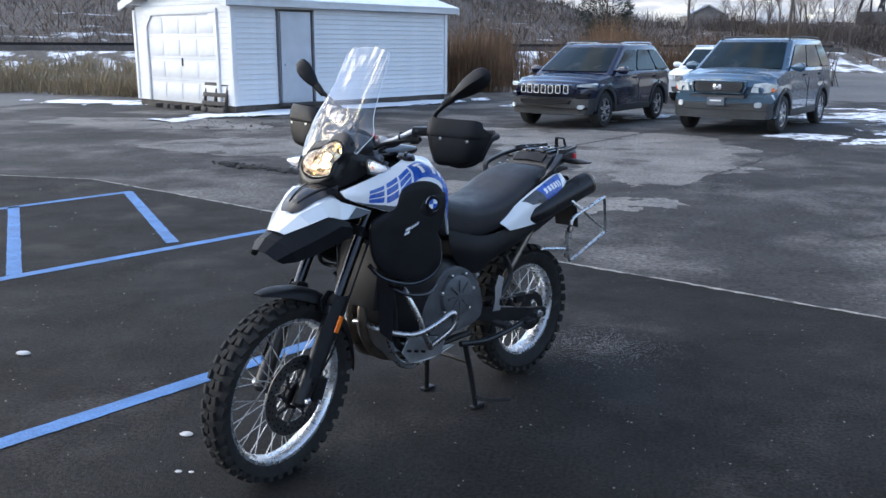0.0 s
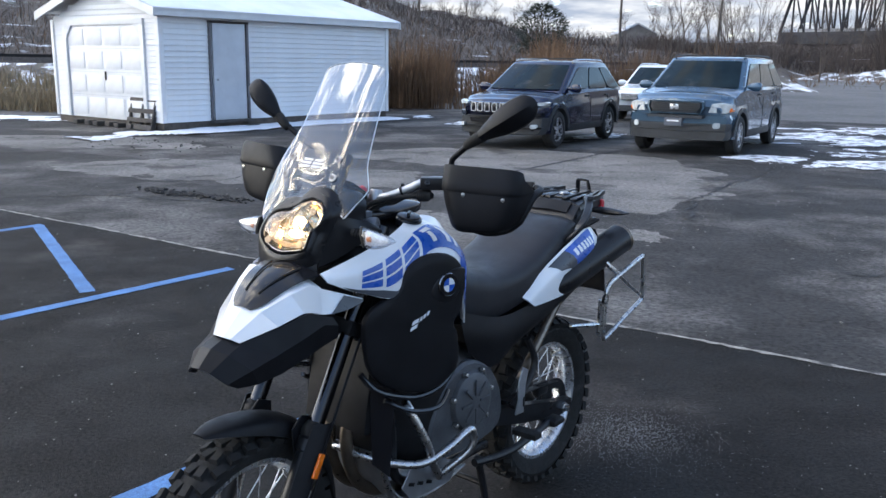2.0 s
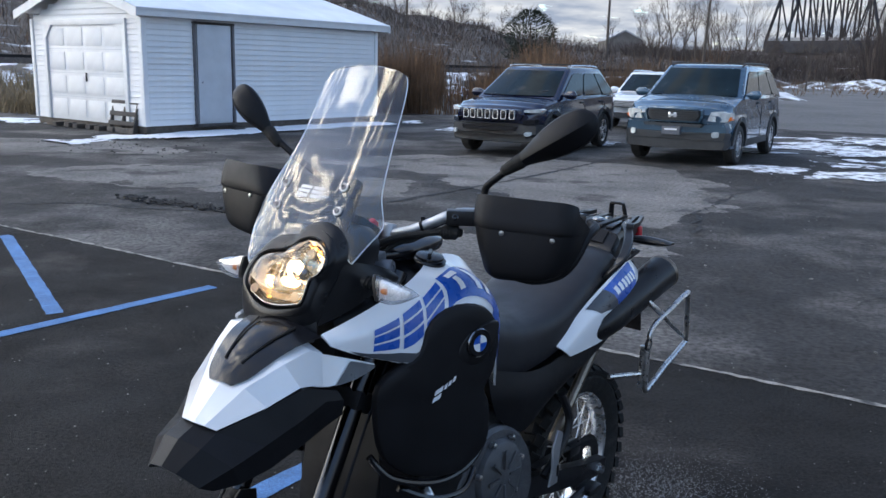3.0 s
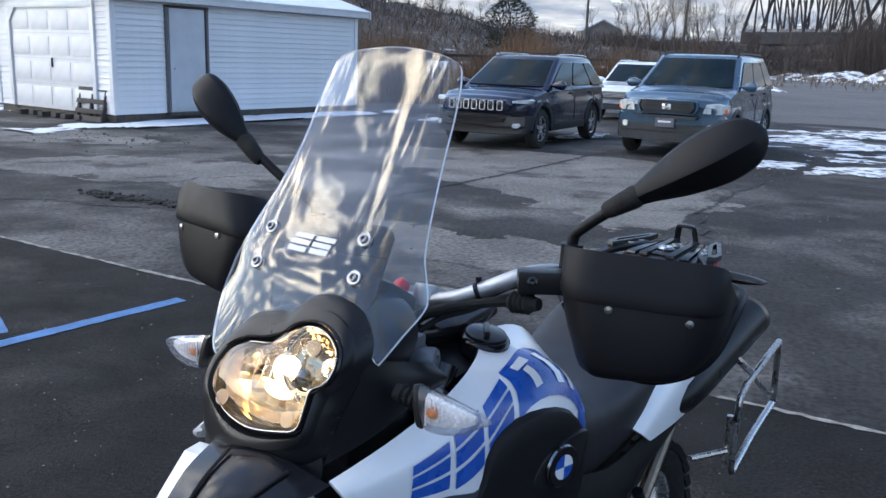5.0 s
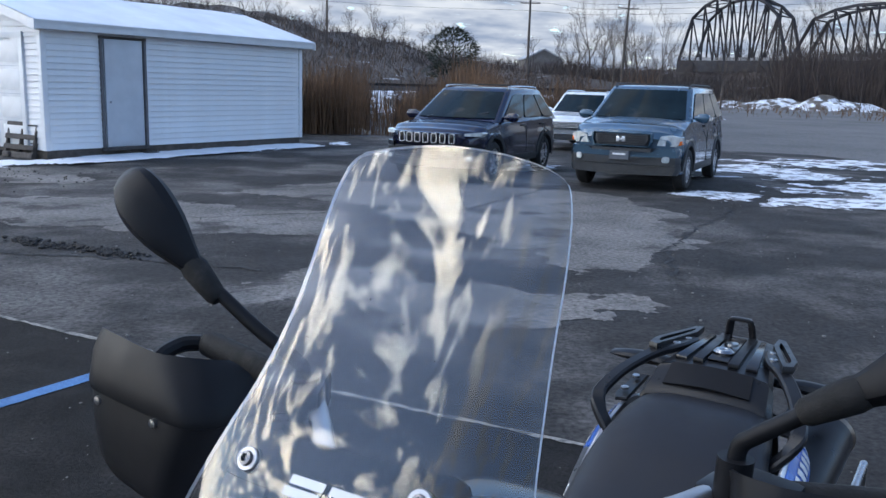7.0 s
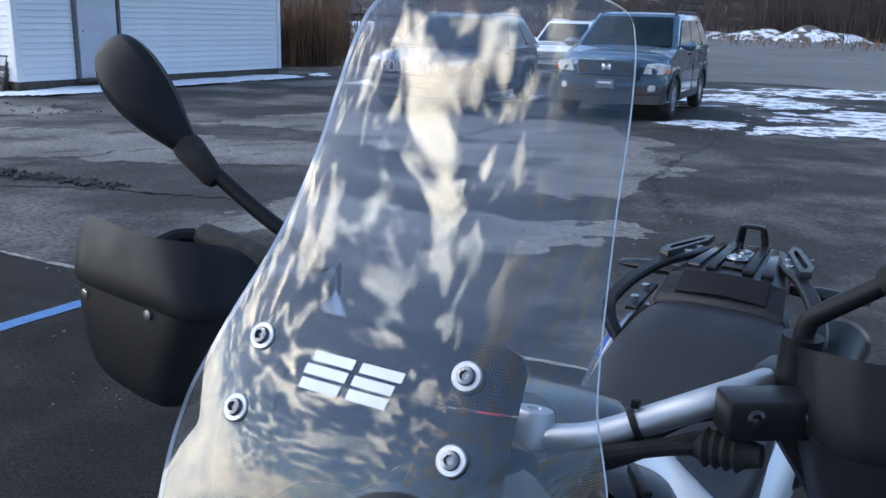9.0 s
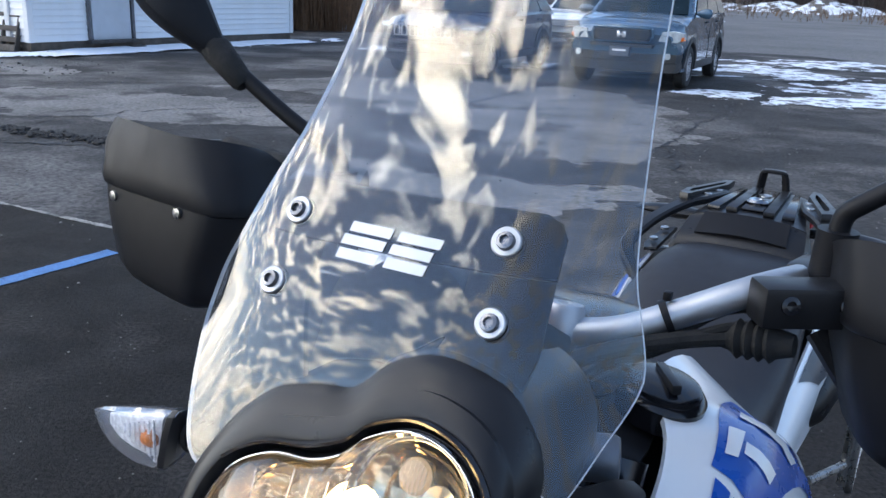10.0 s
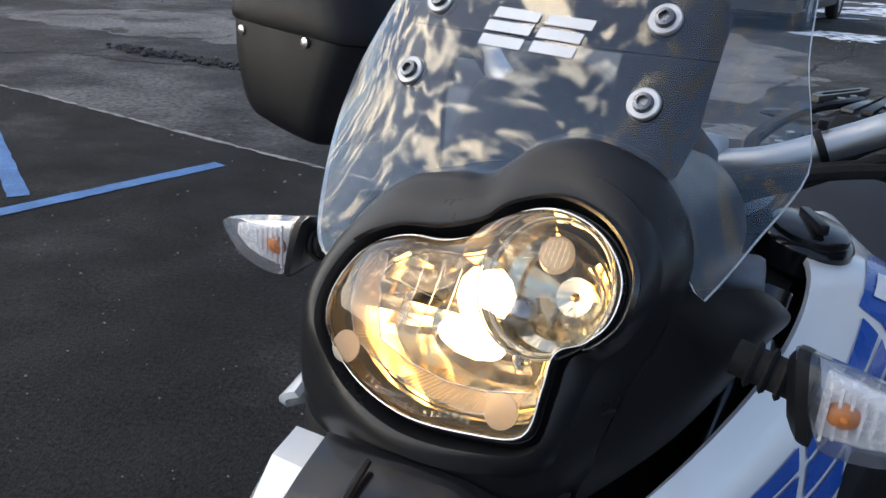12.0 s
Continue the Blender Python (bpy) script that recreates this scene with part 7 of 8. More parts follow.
def indicator(p, d):
    """A clear teardrop turn signal that points out along d from p, its flat side to the front."""
    d = Vector(d).normalized()
    x, y, z = d, Vector((0, 0, 1)).cross(d).normalized(), Vector((0, 0, 1))
    if y.x < 0:
        y = -y
    p = Vector(p)

    def sec(t, w, h, up=0.0, lean=0.0):
        """A rounded triangle: flat in front, ridge behind."""
        shape = [(0.9, -1.0), (1.0, -0.9), (1.0, -0.3), (0.95, 0.3), (0.75, 0.9), (0.45, 1.05), (-0.2, 0.92), (-0.7, 0.62), (-0.95, 0.2), (-0.9, -0.35), (-0.5, -0.85), (0.3, -1.0)]
        return [p + x * (t + lean * h * b) + y * w * a + z * (h * b + up) for a, b in shape]
    body = part("indicator", loft([sec(0.0, 0.020, 0.024, 0, -0.5), sec(0.030, 0.019, 0.022, 0.001, -0.15), sec(0.058, 0.015, 0.016, 0.005, -0.1), sec(0.080, 0.008, 0.008, 0.010), sec(0.092, 0.002, 0.002, 0.012)], 1, 4), INDICATOR_LENS, bike, "clear turn signal with amber bulb")
    part("indicator_base", loft([sec(-0.012, 0.014, 0.016, 0, -0.2), sec(-0.006, 0.020, 0.024, 0, -0.2), sec(0.001, 0.020, 0.024, 0, -0.2)], 1, 2), SATIN_BLACK, body)
    part("indicator_stalk", tube([p - x * 0.045, p - x * 0.02, p], 0.011, 12), RUBBER, body)
    for k in range(3):
        part("stalk_rib", ring([(0.0125, -0.002), (0.0145, 0.0), (0.0125, 0.002), (0.010, 0)], p - x * (0.034 - 0.009 * k), x, 18), RUBBER, body)
    part("inner_reflector", loft([sec(0.006, 0.013, 0.018), sec(0.030, 0.012, 0.016, 0.001), sec(0.055, 0.009, 0.011, 0.004), sec(0.072, 0.004, 0.005, 0.008)], 1, 2), INNER, body)
    part("indicator_core", ball(p + x * 0.018 + y * 0.013, 0.0065, (1.0, 1.5, 1.2)), AMBER_CORE, body)
    bm = bmesh.new()
    for k in range(8):
        t = 0.010 + 0.006 * k
        h = 0.018 - 0.0013 * k
        tube([p + x * t + y * (0.017 - 0.0006 * k) - z * (h - 0.002 * k), p + x * t + y * (0.016 - 0.0006 * k) + z * h], 0.0013, 4, 1, bm=bm)
    part("lens_ribs", bm, INNER, body)
    return body


indicator((1.176, -0.194, 1.173), (0.10, -1, -0.17))
indicator((1.163, 0.200, 1.190), (-0.10, 1, -0.16))

# ---- tank, shrouds ----
SHROUD = [
    [(1.252, 0.120, 1.092), (1.150, 0.143, 1.124), (1.050, 0.152, 1.154), (0.962, 0.139, 1.177), (0.880, 0.098, 1.188), (0.765, 0.112, 1.160), (0.757, 0.184, 1.015), (0.742, 0.186, 0.874)],
    [(1.252, 0.134, 1.084), (1.155, 0.166, 1.090), (1.040, 0.188, 1.108), (0.930, 0.198, 1.150), (0.845, 0.205, 1.145), (0.792, 0.225, 1.080), (0.778, 0.222, 0.975), (0.752, 0.205, 0.872)],
    [(1.246, 0.140, 1.073), (1.150, 0.170, 1.032), (1.040, 0.204, 1.008), (0.940, 0.222, 1.100), (0.858, 0.236, 1.092), (0.818, 0.242, 1.040), (0.800, 0.236, 0.945), (0.764, 0.214, 0.870)],
]
both("tank_shroud", sheet(SHROUD, 0.006, 6, 5), WHITE_PAINT, "white tank shroud with blue graphics")
at = surf(SHROUD)
for side in (1, -1):
    # a broken blue band: separate slanted blocks in front, a solid field with pale bars behind
    for u, w, v, h in ((0.150, 0.080, 0.50, 0.36), (0.243, 0.068, 0.43, 0.40), (0.322, 0.070, 0.39, 0.42)):
        for k in range(3):
            a, b = v + h * k / 3, v + h * (k + 0.80) / 3
            e = 0.004 * k
            part("blue_block", decal(at, [(u - e, a), (u + w - e, a - 0.05), (u + w - e - 0.004, b - 0.05), (u - e - 0.004, b)], -0.0075, 5, 3, side=side), BLUE_DECAL, bike)
    part("blue_block", decal(at, [(0.405, 0.30), (0.62, 0.28), (0.66, 0.80), (0.395, 0.82)], -0.0075, 8, 4, side=side), BLUE_DECAL, bike)
    for u, w, v, h in ((0.432, 0.060, 0.34, 0.07), (0.450, 0.024, 0.43, 0.24), (0.535, 0.030, 0.36, 0.32), (0.592, 0.024, 0.42, 0.26)):
        part("pale_bar", decal(at, [(u, v), (u + w, v - 0.01), (u + w + 0.004, v + h - 0.01), (u + 0.004, v + h)], -0.0085, 3, 3, side=side), WHITE_PAINT, bike)
    part("blue_block", decal(at, [(0.64, 0.40), (0.86, 0.66), (0.90, 0.99), (0.66, 0.95)], -0.0075, side=side), BLUE_DECAL, bike)
    part("grey_graphic", decal(at, [(0.07, 0.90), (0.22, 0.84), (0.42, 0.99), (0.09, 0.99)], -0.0078, side=side), GREY_DECAL, bike)
SIDE_LINE = [(1.10, 1.000), (1.045, 1.020), (1.010, 1.085), (0.935, 1.112), (0.855, 1.095), (0.812, 1.035), (0.824, 0.945), (0.852, 0.900), (0.836, 0.860), (0.842, 0.760), (0.935, 0.712), (1.060, 0.745), (1.135, 0.810), (1.155, 0.900), (1.150, 0.965)]
both("tank_side_panel", plate([(1.09 - x, z) for x, z in SIDE_LINE], (1.09 + 0.0, 0.188, 0), (-0.973, 0.23, 0), (0, 0, 1), 0.030, 0.010, 3, dome=0.006), BLACK_PLASTIC, "black textured tank side panel")
eye = plate([(-0.055, -0.020), (-0.01, -0.050), (0.035, -0.035), (0.062, 0.012), (0.060, 0.042), (0.015, 0.040), (-0.035, 0.020)], (0.895, 0.2510, 1.019), (-0.973, 0.23, 0), (0, 0, 1), 0.010, 0.003, 4)
both("badge_recess", eye, SATIN_BLACK)
for side in (1, -1):
    o, ax = Vector((0.897, side * 0.2580, 1.021)), Vector((0.23, side * 0.973, 0)).normalized()
    badge = part("round_badge", lathe([(0.032, -0.004), (0.034, 0.002), (0.032, 0.005), (0.029, 0.004), (0.001, 0.004)], o, ax, 32), CHROME, bike, "round chrome, blue and white badge")
    ex, ey = Vector((-ax.y, ax.x, 0)).normalized(), Vector((0, 0, 1))
    part("badge_ring", ring([(0.031, 0.005), (0.031, 0.0062), (0.020, 0.0062), (0.020, 0.005)], o, ax, 32), GLOSS_BLACK, badge)
    for k in range(4):
        bm = bmesh.new()
        arc = [o + ax * 0.0060 + 0.0195 * (math.cos(t) * ex + math.sin(t) * ey) for t in (math.pi / 2 * (k + j / 6) for j in range(7))]
        bm.faces.new([bm.verts.new(q) for q in [o + ax * 0.0060] + arc])
        part("badge_quarter", bm, BLUE_DECAL if k % 2 else WHITE_PAINT, badge)
    bm = bmesh.new()
    for k, (x0, x1, z0, z1) in enumerate([(0.0, 0.022, 0.0, 0.011), (0.0, 0.022, 0.015, 0.027), (0.026, 0.034, 0.014, 0.026), (0.037, 0.045, 0.016, 0.028), (0.048, 0.056, 0.018, 0.030)]):
        q = [(1.025 - x - (z * 0.35), 0.908 + z + x * 0.35) for x, z in ((x0, z0), (x1, z0), (x1, z1), (x0, z1))]
        bm.faces.new([bm.verts.new((x, side * (0.2350 + (1.0 - x) * 0.236), z)) for x, z in q])
    part("model_mark", bm, SILVER_DECAL, bike, smooth=0)


def sec(x, w, z0, z1, k=0.75):
    """A rounded section across the bike."""
    zc = (z0 + z1) / 2
    return [(x, w * c, zc + (z1 - z0) / 2 * s) for c, s in ((1, 0), (0.92, 0.62), (0.6, 0.93), (0, 1), (-0.6, 0.93), (-0.92, 0.62), (-1, 0), (-0.92, -0.62), (-0.6, -0.93), (0, -1), (0.6, -0.93), (0.92, -0.62))]


part("tank", loft([sec(1.14, 0.05, 0.98, 1.10), sec(1.06, 0.115, 0.86, 1.150), sec(0.95, 0.150, 0.80, 1.172), sec(0.86, 0.172, 0.80, 1.178), sec(0.78, 0.165, 0.82, 1.150), sec(0.69, 0.120, 0.86, 1.050), sec(0.66, 0.08, 0.88, 1.0)], 3, 4), SATIN_BLACK, bike, "black inner tank body")
TOP = [[(1.03, -0.11, 1.138), (1.05, 0.0, 1.158), (1.03, 0.11, 1.138)], [(0.95, -0.125, 1.160), (0.95, 0.0, 1.185), (0.95, 0.125, 1.160)], [(0.86, -0.110, 1.176), (0.85, 0.0, 1.198), (0.86, 0.110, 1.176)], [(0.765, -0.120, 1.145), (0.76, 0.0, 1.160), (0.765, 0.120, 1.145)], [(0.74, -0.14, 1.05), (0.69, 0.0, 1.06), (0.74, 0.14, 1.05)]]
part("tank_top", sheet(TOP, 0.006, 8, 5), SATIN_BLACK, bike, "black tank top cover")
part("filler_panel", plate([(-0.125, -0.070), (-0.02, -0.092), (0.04, -0.088), (0.11, -0.045), (0.11, 0.045), (0.04, 0.088), (-0.02, 0.092), (-0.125, 0.070)], (0.905, -0.008, 1.203), (1, 0, -0.05), (0, 1, 0), 0.024, 0.006, 3, dome=0.018), GLOSS_BLACK, bike, "gloss black filler panel")
part("filler_cap", lathe([(0.046, 0), (0.046, 0.010), (0.040, 0.016), (0.010, 0.018), (0.001, 0.018)], (0.90, -0.008, 1.226), (-0.05, 0, 1), 32), SATIN_BLACK, bike, "round black filler cap")
for y in (-0.055, 0.055):
    part("panel_screw", lathe([(0.007, 0), (0.007, 0.003), (0.001, 0.004)], (0.93, y, 1.214), (0, 0, 1), 12), STEEL, bike)
oil = part("oil_cap", lathe([(0.039, -0.02), (0.039, 0.001), (0.036, 0.005), (0.033, 0.006), (0.032, 0.010), (0.028, 0.012), (0.001, 0.013)], (0.905, 0.119, 1.192), (0.05, 0.20, 1), 32), GLOSS_BLACK, bike, "glossy black stepped cap on the tank")
part("cap_grip", box((0.906, 0.122, 1.207), (0.050, 0.009, 0.010), 0.003, Matrix.Rotation(radians(35), 3, "Z")), SATIN_BLACK, oil)
part("panel_screw", lathe([(0.008, 0), (0.008, 0.003), (0.004, 0.004), (0.003, 0.002), (0.001, 0.002)], (0.862, 0.072, 1.190), (0, 0.1, 1), 14), STEEL, bike)
LOCK_METAL = mat("blue_grey_cast_metal", (0.16, 0.17, 0.19), 0.45, 0.5, vary=0.2, scale=30, bump=0.1, bump_scale=400)
damper = part("ignition_lock", lathe([(0.017, 0), (0.017, 0.055), (0.0155, 0.056), (0.0155, 0.060), (0.0185, 0.061), (0.0185, 0.092), (0.016, 0.097), (0.008, 0.098), (0.0075, 0.094), (0.001, 0.094)], (1.075, 0.038, 1.191), (-0.30, 0.95, 0.07), 20), LOCK_METAL, bike, "blue-grey cast lock cylinder beside the tank")
part("ignition_bracket", box((1.052, 0.093, 1.219), (0.026, 0.026, 0.022), 0.004), LOCK_METAL, damper)
part("bolt", lathe([(0.006, 0), (0.006, 0.004), (0.003, 0.005)], (1.066, 0.060, 1.210), (0.3, 0, 1), 8), STEEL, damper)

# ---- seat and tail ----
def seat_sec(x, w, z0, z1, flat=0.9):
    return [(x, w * c, z0 + (z1 - z0) * s) for c, s in ((1.0, 0.0), (1.06, 0.45), (0.98, 0.80), (0.62, 0.97), (0, 1.0), (-0.62, 0.97), (-0.98, 0.80), (-1.06, 0.45), (-1.0, 0.0), (-0.5, -0.1), (0, -0.1), (0.5, -0.1))]


before_seat = set(scene.objects)
part("seat", loft([seat_sec(0.735, 0.105, 0.90, 1.060), seat_sec(0.66, 0.130, 0.83, 1.020), seat_sec(0.54, 0.145, 0.80, 0.968), seat_sec(0.40, 0.150, 0.80, 0.945), seat_sec(0.26, 0.157, 0.83, 0.965), seat_sec(0.12, 0.155, 0.90, 1.022), seat_sec(0.0, 0.142, 0.95, 1.055), seat_sec(-0.09, 0.128, 0.97, 1.056), seat_sec(-0.13, 0.112, 0.98, 1.040)], 3, 5), VINYL, bike, "black vinyl dual seat")
TAIL = [
    [(0.318, 0.156, 0.838), (0.17, 0.165, 0.925), (0.02, 0.172, 0.988), (-0.09, 0.165, 1.018), (-0.155, 0.155, 1.012)],
    [(0.300, 0.176, 0.822), (0.15, 0.192, 0.888), (0.00, 0.206, 0.940), (-0.11, 0.200, 0.962), (-0.175, 0.178, 0.965)],
    [(0.270, 0.182, 0.800), (0.13, 0.192, 0.806), (0.00, 0.198, 0.824), (-0.11, 0.192, 0.856), (-0.185, 0.172, 0.895)],
]
both("tail_panel", sheet(TAIL, 0.006, 6, 6), WHITE_PAINT, "white tail panel with blue graphic")
at = surf(TAIL)
for side in (1, -1):
    part("blue_graphic", decal(at, [(0.40, 0.12), (0.80, 0.08), (0.72, 0.56), (0.46, 0.66)], -0.0075, side=side), BLUE_DECAL, bike)
    part("grey_graphic", decal(at, [(0.24, 0.14), (0.40, 0.12), (0.46, 0.66), (0.30, 0.50)], -0.0075, side=side), GREY_DECAL, bike)
    for k in range(6):
        u = 0.45 + 0.046 * k
        part("pale_bar", decal(at, [(u, 0.28), (u + 0.030, 0.27), (u + 0.036, 0.44), (u + 0.006, 0.45)], -0.0085, 3, 3, side=side), WHITE_PAINT, bike)
lower = sheet([[(0.66, 0.150, 0.86), (0.45, 0.165, 0.80), (0.24, 0.168, 0.812), (0.0, 0.176, 0.845), (-0.16, 0.165, 0.90)], [(0.66, 0.165, 0.79), (0.48, 0.180, 0.735), (0.26, 0.178, 0.745), (0.02, 0.170, 0.790), (-0.16, 0.155, 0.85)], [(0.62, 0.160, 0.72), (0.50, 0.165, 0.640), (0.33, 0.160, 0.690), (0.05, 0.150, 0.750), (-0.15, 0.140, 0.81)]], 0.006, 5, 5)
both("side_cover", lower, BLACK_PLASTIC, "black side cover under the seat")
part("undertray", loft([sec(0.5, 0.11, 0.68, 0.84), sec(0.25, 0.12, 0.70, 0.90), sec(0.0, 0.12, 0.76, 0.96), sec(-0.2, 0.10, 0.84, 1.0), sec(-0.30, 0.06, 0.92, 1.0)], 3, 3), BLACK_PLASTIC, bike)
for o in set(scene.objects) - before_seat:
    if o.parent == bike:
        o.location = (0, -0.030, 0)


# rear carrier
def band(pts, w, h):
    """A flat bar with bevelled edges along pts."""
    c = curve3(pts, 5)
    rings = []
    for i, p in enumerate(c):
        d = (c[min(i + 1, len(c) - 1)] - c[max(i - 1, 0)]).normalized()
        side = d.cross(Vector((0, 0, 1))).normalized()
        up = side.cross(d)
        rings.append([p + side * w / 2 * a + up * h / 2 * b for a, b in ((1, 0.5), (0.7, 1), (-0.7, 1), (-1, 0.5), (-1, -0.5), (-0.7, -1), (0.7, -1), (1, -0.5))])
    return skin(bmesh.new(), rings)


def slotted(outer, slot, z, thick):
    """A flat plate with a slot through it."""
    bm = bmesh.new()
    loops = []
    for line, dz in ((outer, 0.0), (outer, thick * 0.75), ([(x + (u - x) * 0.08, y + (v - y) * 0.08) for (x, y), (u, v) in zip(outer, slot)], thick), (slot, thick), (slot, 0.0), (outer, 0.0)):
        loops.append([(x, y, z + dz) for x, y in line])
    skin(bm, loops, True, False)
    bmesh.ops.remove_doubles(bm, verts=bm.verts, dist=1e-6)
    return bm


def deck_sec(x, w, z0, z1):
    return [(x, w * a, z0 + (z1 - z0) * b) for a, b in ((1.0, 0.25), (0.985, 0.68), (0.90, 0.90), (0.62, 1.0), (0, 1.03), (-0.62, 1.0), (-0.90, 0.90), (-0.985, 0.68), (-1.0, 0.25), (-0.9, 0.0), (0.9, 0.0))]


before_carrier = set(scene.objects)
carrier = part("rear_carrier", loft([deck_sec(-0.088, 0.134, 0.985, 1.050), deck_sec(-0.100, 0.136, 0.99, 1.066), deck_sec(-0.150, 0.128, 1.01, 1.097), deck_sec(-0.166, 0.122, 1.02, 1.104), deck_sec(-0.30, 0.098, 1.05, 1.110), deck_sec(-0.41, 0.080, 1.06, 1.108), deck_sec(-0.445, 0.058, 1.07, 1.098)], 1, 3), SATIN_BLACK, bike, "black plastic rear carrier", 22)
part("carrier_hatch", sheet([[(-0.103, -0.088, 1.066), (-0.100, 0.0, 1.073), (-0.103, 0.088, 1.066)], [(-0.150, -0.084, 1.100), (-0.150, 0.0, 1.104), (-0.150, 0.084, 1.100)]], -0.006, 6, 3), BLACK_PLASTIC, carrier)
both("carrier_rib", plate([(-0.168, 0.026), (-0.170, 0.048), (-0.385, 0.040), (-0.385, 0.022)], (0, 0, 1.108), (1, 0, -0.02), (0, 1, 0), 0.012, 0.003), SATIN_BLACK, parent=carrier)
both("carrier_rib", plate([(-0.172, 0.062), (-0.176, 0.086), (-0.370, 0.062), (-0.370, 0.050)], (0, 0, 1.105), (1, 0, -0.02), (0, 1, 0), 0.012, 0.003), GLOSS_BLACK, parent=carrier)
part("carrier_channel", plate([(-0.190, -0.022), (-0.190, 0.022), (-0.375, 0.018), (-0.375, -0.018)], (0, 0, 1.108), (1, 0, -0.02), (0, 1, 0), 0.006, 0.002), GLOSS_BLACK, carrier)
part("lock", lathe([(0.022, 0), (0.022, 0.008), (0.017, 0.013), (0.009, 0.013), (0.008, 0.010), (0.001, 0.010)], (-0.235, 0.0, 1.114), (0, 0, 1), 24), CHROME, carrier, "chrome lock")
part("lock", lathe([(0.013, 0), (0.013, 0.006), (0.001, 0.007)], (-0.315, 0.0, 1.114), (0, 0, 1), 16), STEEL, carrier)
part("carrier_loop", band([(-0.392, -0.030, 1.100), (-0.386, -0.026, 1.130), (-0.380, -0.022, 1.156), (-0.379, -0.016, 1.161), (-0.379, 0.016, 1.161), (-0.380, 0.022, 1.156), (-0.386, 0.026, 1.130), (-0.392, 0.030, 1.100)], 0.018, 0.009), SATIN_BLACK, carrier)
both("grab_handle", band([(-0.310, 0.088, 1.112), (-0.270, 0.095, 1.113), (-0.228, 0.108, 1.112), (-0.180, 0.140, 1.104), (-0.105, 0.176, 1.082), (-0.040, 0.196, 1.056), (-0.014, 0.197, 1.040), (0.000, 0.186, 1.018), (0.015, 0.158, 0.985)], 0.030, 0.017), SATIN_BLACK, "black grab handle")
both("carrier_arm", slotted([(-0.180, 0.132), (-0.190, 0.152), (-0.235, 0.152), (-0.382, 0.102), (-0.388, 0.084), (-0.330, 0.084)], [(-0.212, 0.132), (-0.218, 0.140), (-0.240, 0.138), (-0.352, 0.099), (-0.354, 0.094), (-0.330, 0.096)], 1.114, 0.014), SATIN_BLACK)
for side in (1, -1):
    for x, y in ((-0.288, 0.094), (-0.238, 0.104)):
        part("bolt", lathe([(0.0085, 0), (0.0085, 0.004), (0.004, 0.005), (0.004, 0.002), (0.001, 0.002)], (x, side * y, 1.119), (0, 0, 1), 12), STEEL, carrier)
    bracket = part("handle_bracket", plate([(-0.20, -0.016), (-0.20, 0.012), (-0.09, 0.020), (-0.06, 0.010), (-0.06, -0.016)], (0, side * 0.166, 1.022), (1, 0, -0.1), (0, side, -0.15), 0.008, 0.003), SATIN_BLACK, bike)
    for x in (-0.165, -0.095):
        part("bolt", lathe([(0.0085, 0), (0.0085, 0.005), (0.001, 0.006)], (x, side * 0.168, 1.031 - 0.1 * x), (0.1, 0, 1), 12), STEEL, bracket)
    part("rear_indicator", loft([[(-0.262 + 0.022 * math.cos(a), side * y, 1.066 + h * math.sin(a)) for a in (2 * math.pi * k / 10 for k in range(10))] for y, h in ((0.10, 0.008), (0.14, 0.013), (0.18, 0.015), (0.235, 0.010), (0.262, 0.003))], 1, 3), SATIN_BLACK, bike, "dark rear turn signal")
for o in set(scene.objects) - before_carrier:
    if o.parent == bike:
        o.location = (0, -0.036, 0)
part("tail_lamp", box((-0.385, 0, 1.065), (0.03, 0.12, 0.05), 0.012), RED, bike, "red tail lamp")
part("rear_mudguard", sheet([[(-0.30, -0.075, 0.98), (-0.30, 0.0, 0.985), (-0.30, 0.075, 0.98)], [(-0.38, -0.075, 0.86), (-0.385, 0.0, 0.865), (-0.38, 0.075, 0.86)], [(-0.42, -0.07, 0.70), (-0.425, 0.0, 0.70), (-0.42, 0.07, 0.70)]], 0.006), BLACK_PLASTIC, bike, "black rear mudguard")
# silencers under the tail
BRONZE = mat("heat_tinted_steel", (0.20, 0.165, 0.13), 0.36, 0.9, vary=0.3, scale=14)
for side in (1, -1):
    a, b = Vector((0.14, side * 0.135, 0.835)), Vector((-0.335, side * 0.178, 0.960))
    d = (b - a).normalized()
    s = part("silencer", lathe([(0.030, 0), (0.052, 0.05), (0.058, 0.12), (0.058, (b - a).length - 0.03)], a, d, 28), SATIN_BLACK, bike, "black exhaust silencer")
    part("silencer_end", ring([(0.058, 0), (0.060, 0.012), (0.050, 0.026), (0.030, 0.030), (0.028, 0.0)], b - d * 0.03, d, 28), BRONZE, s, "bronze-tinted end cap")

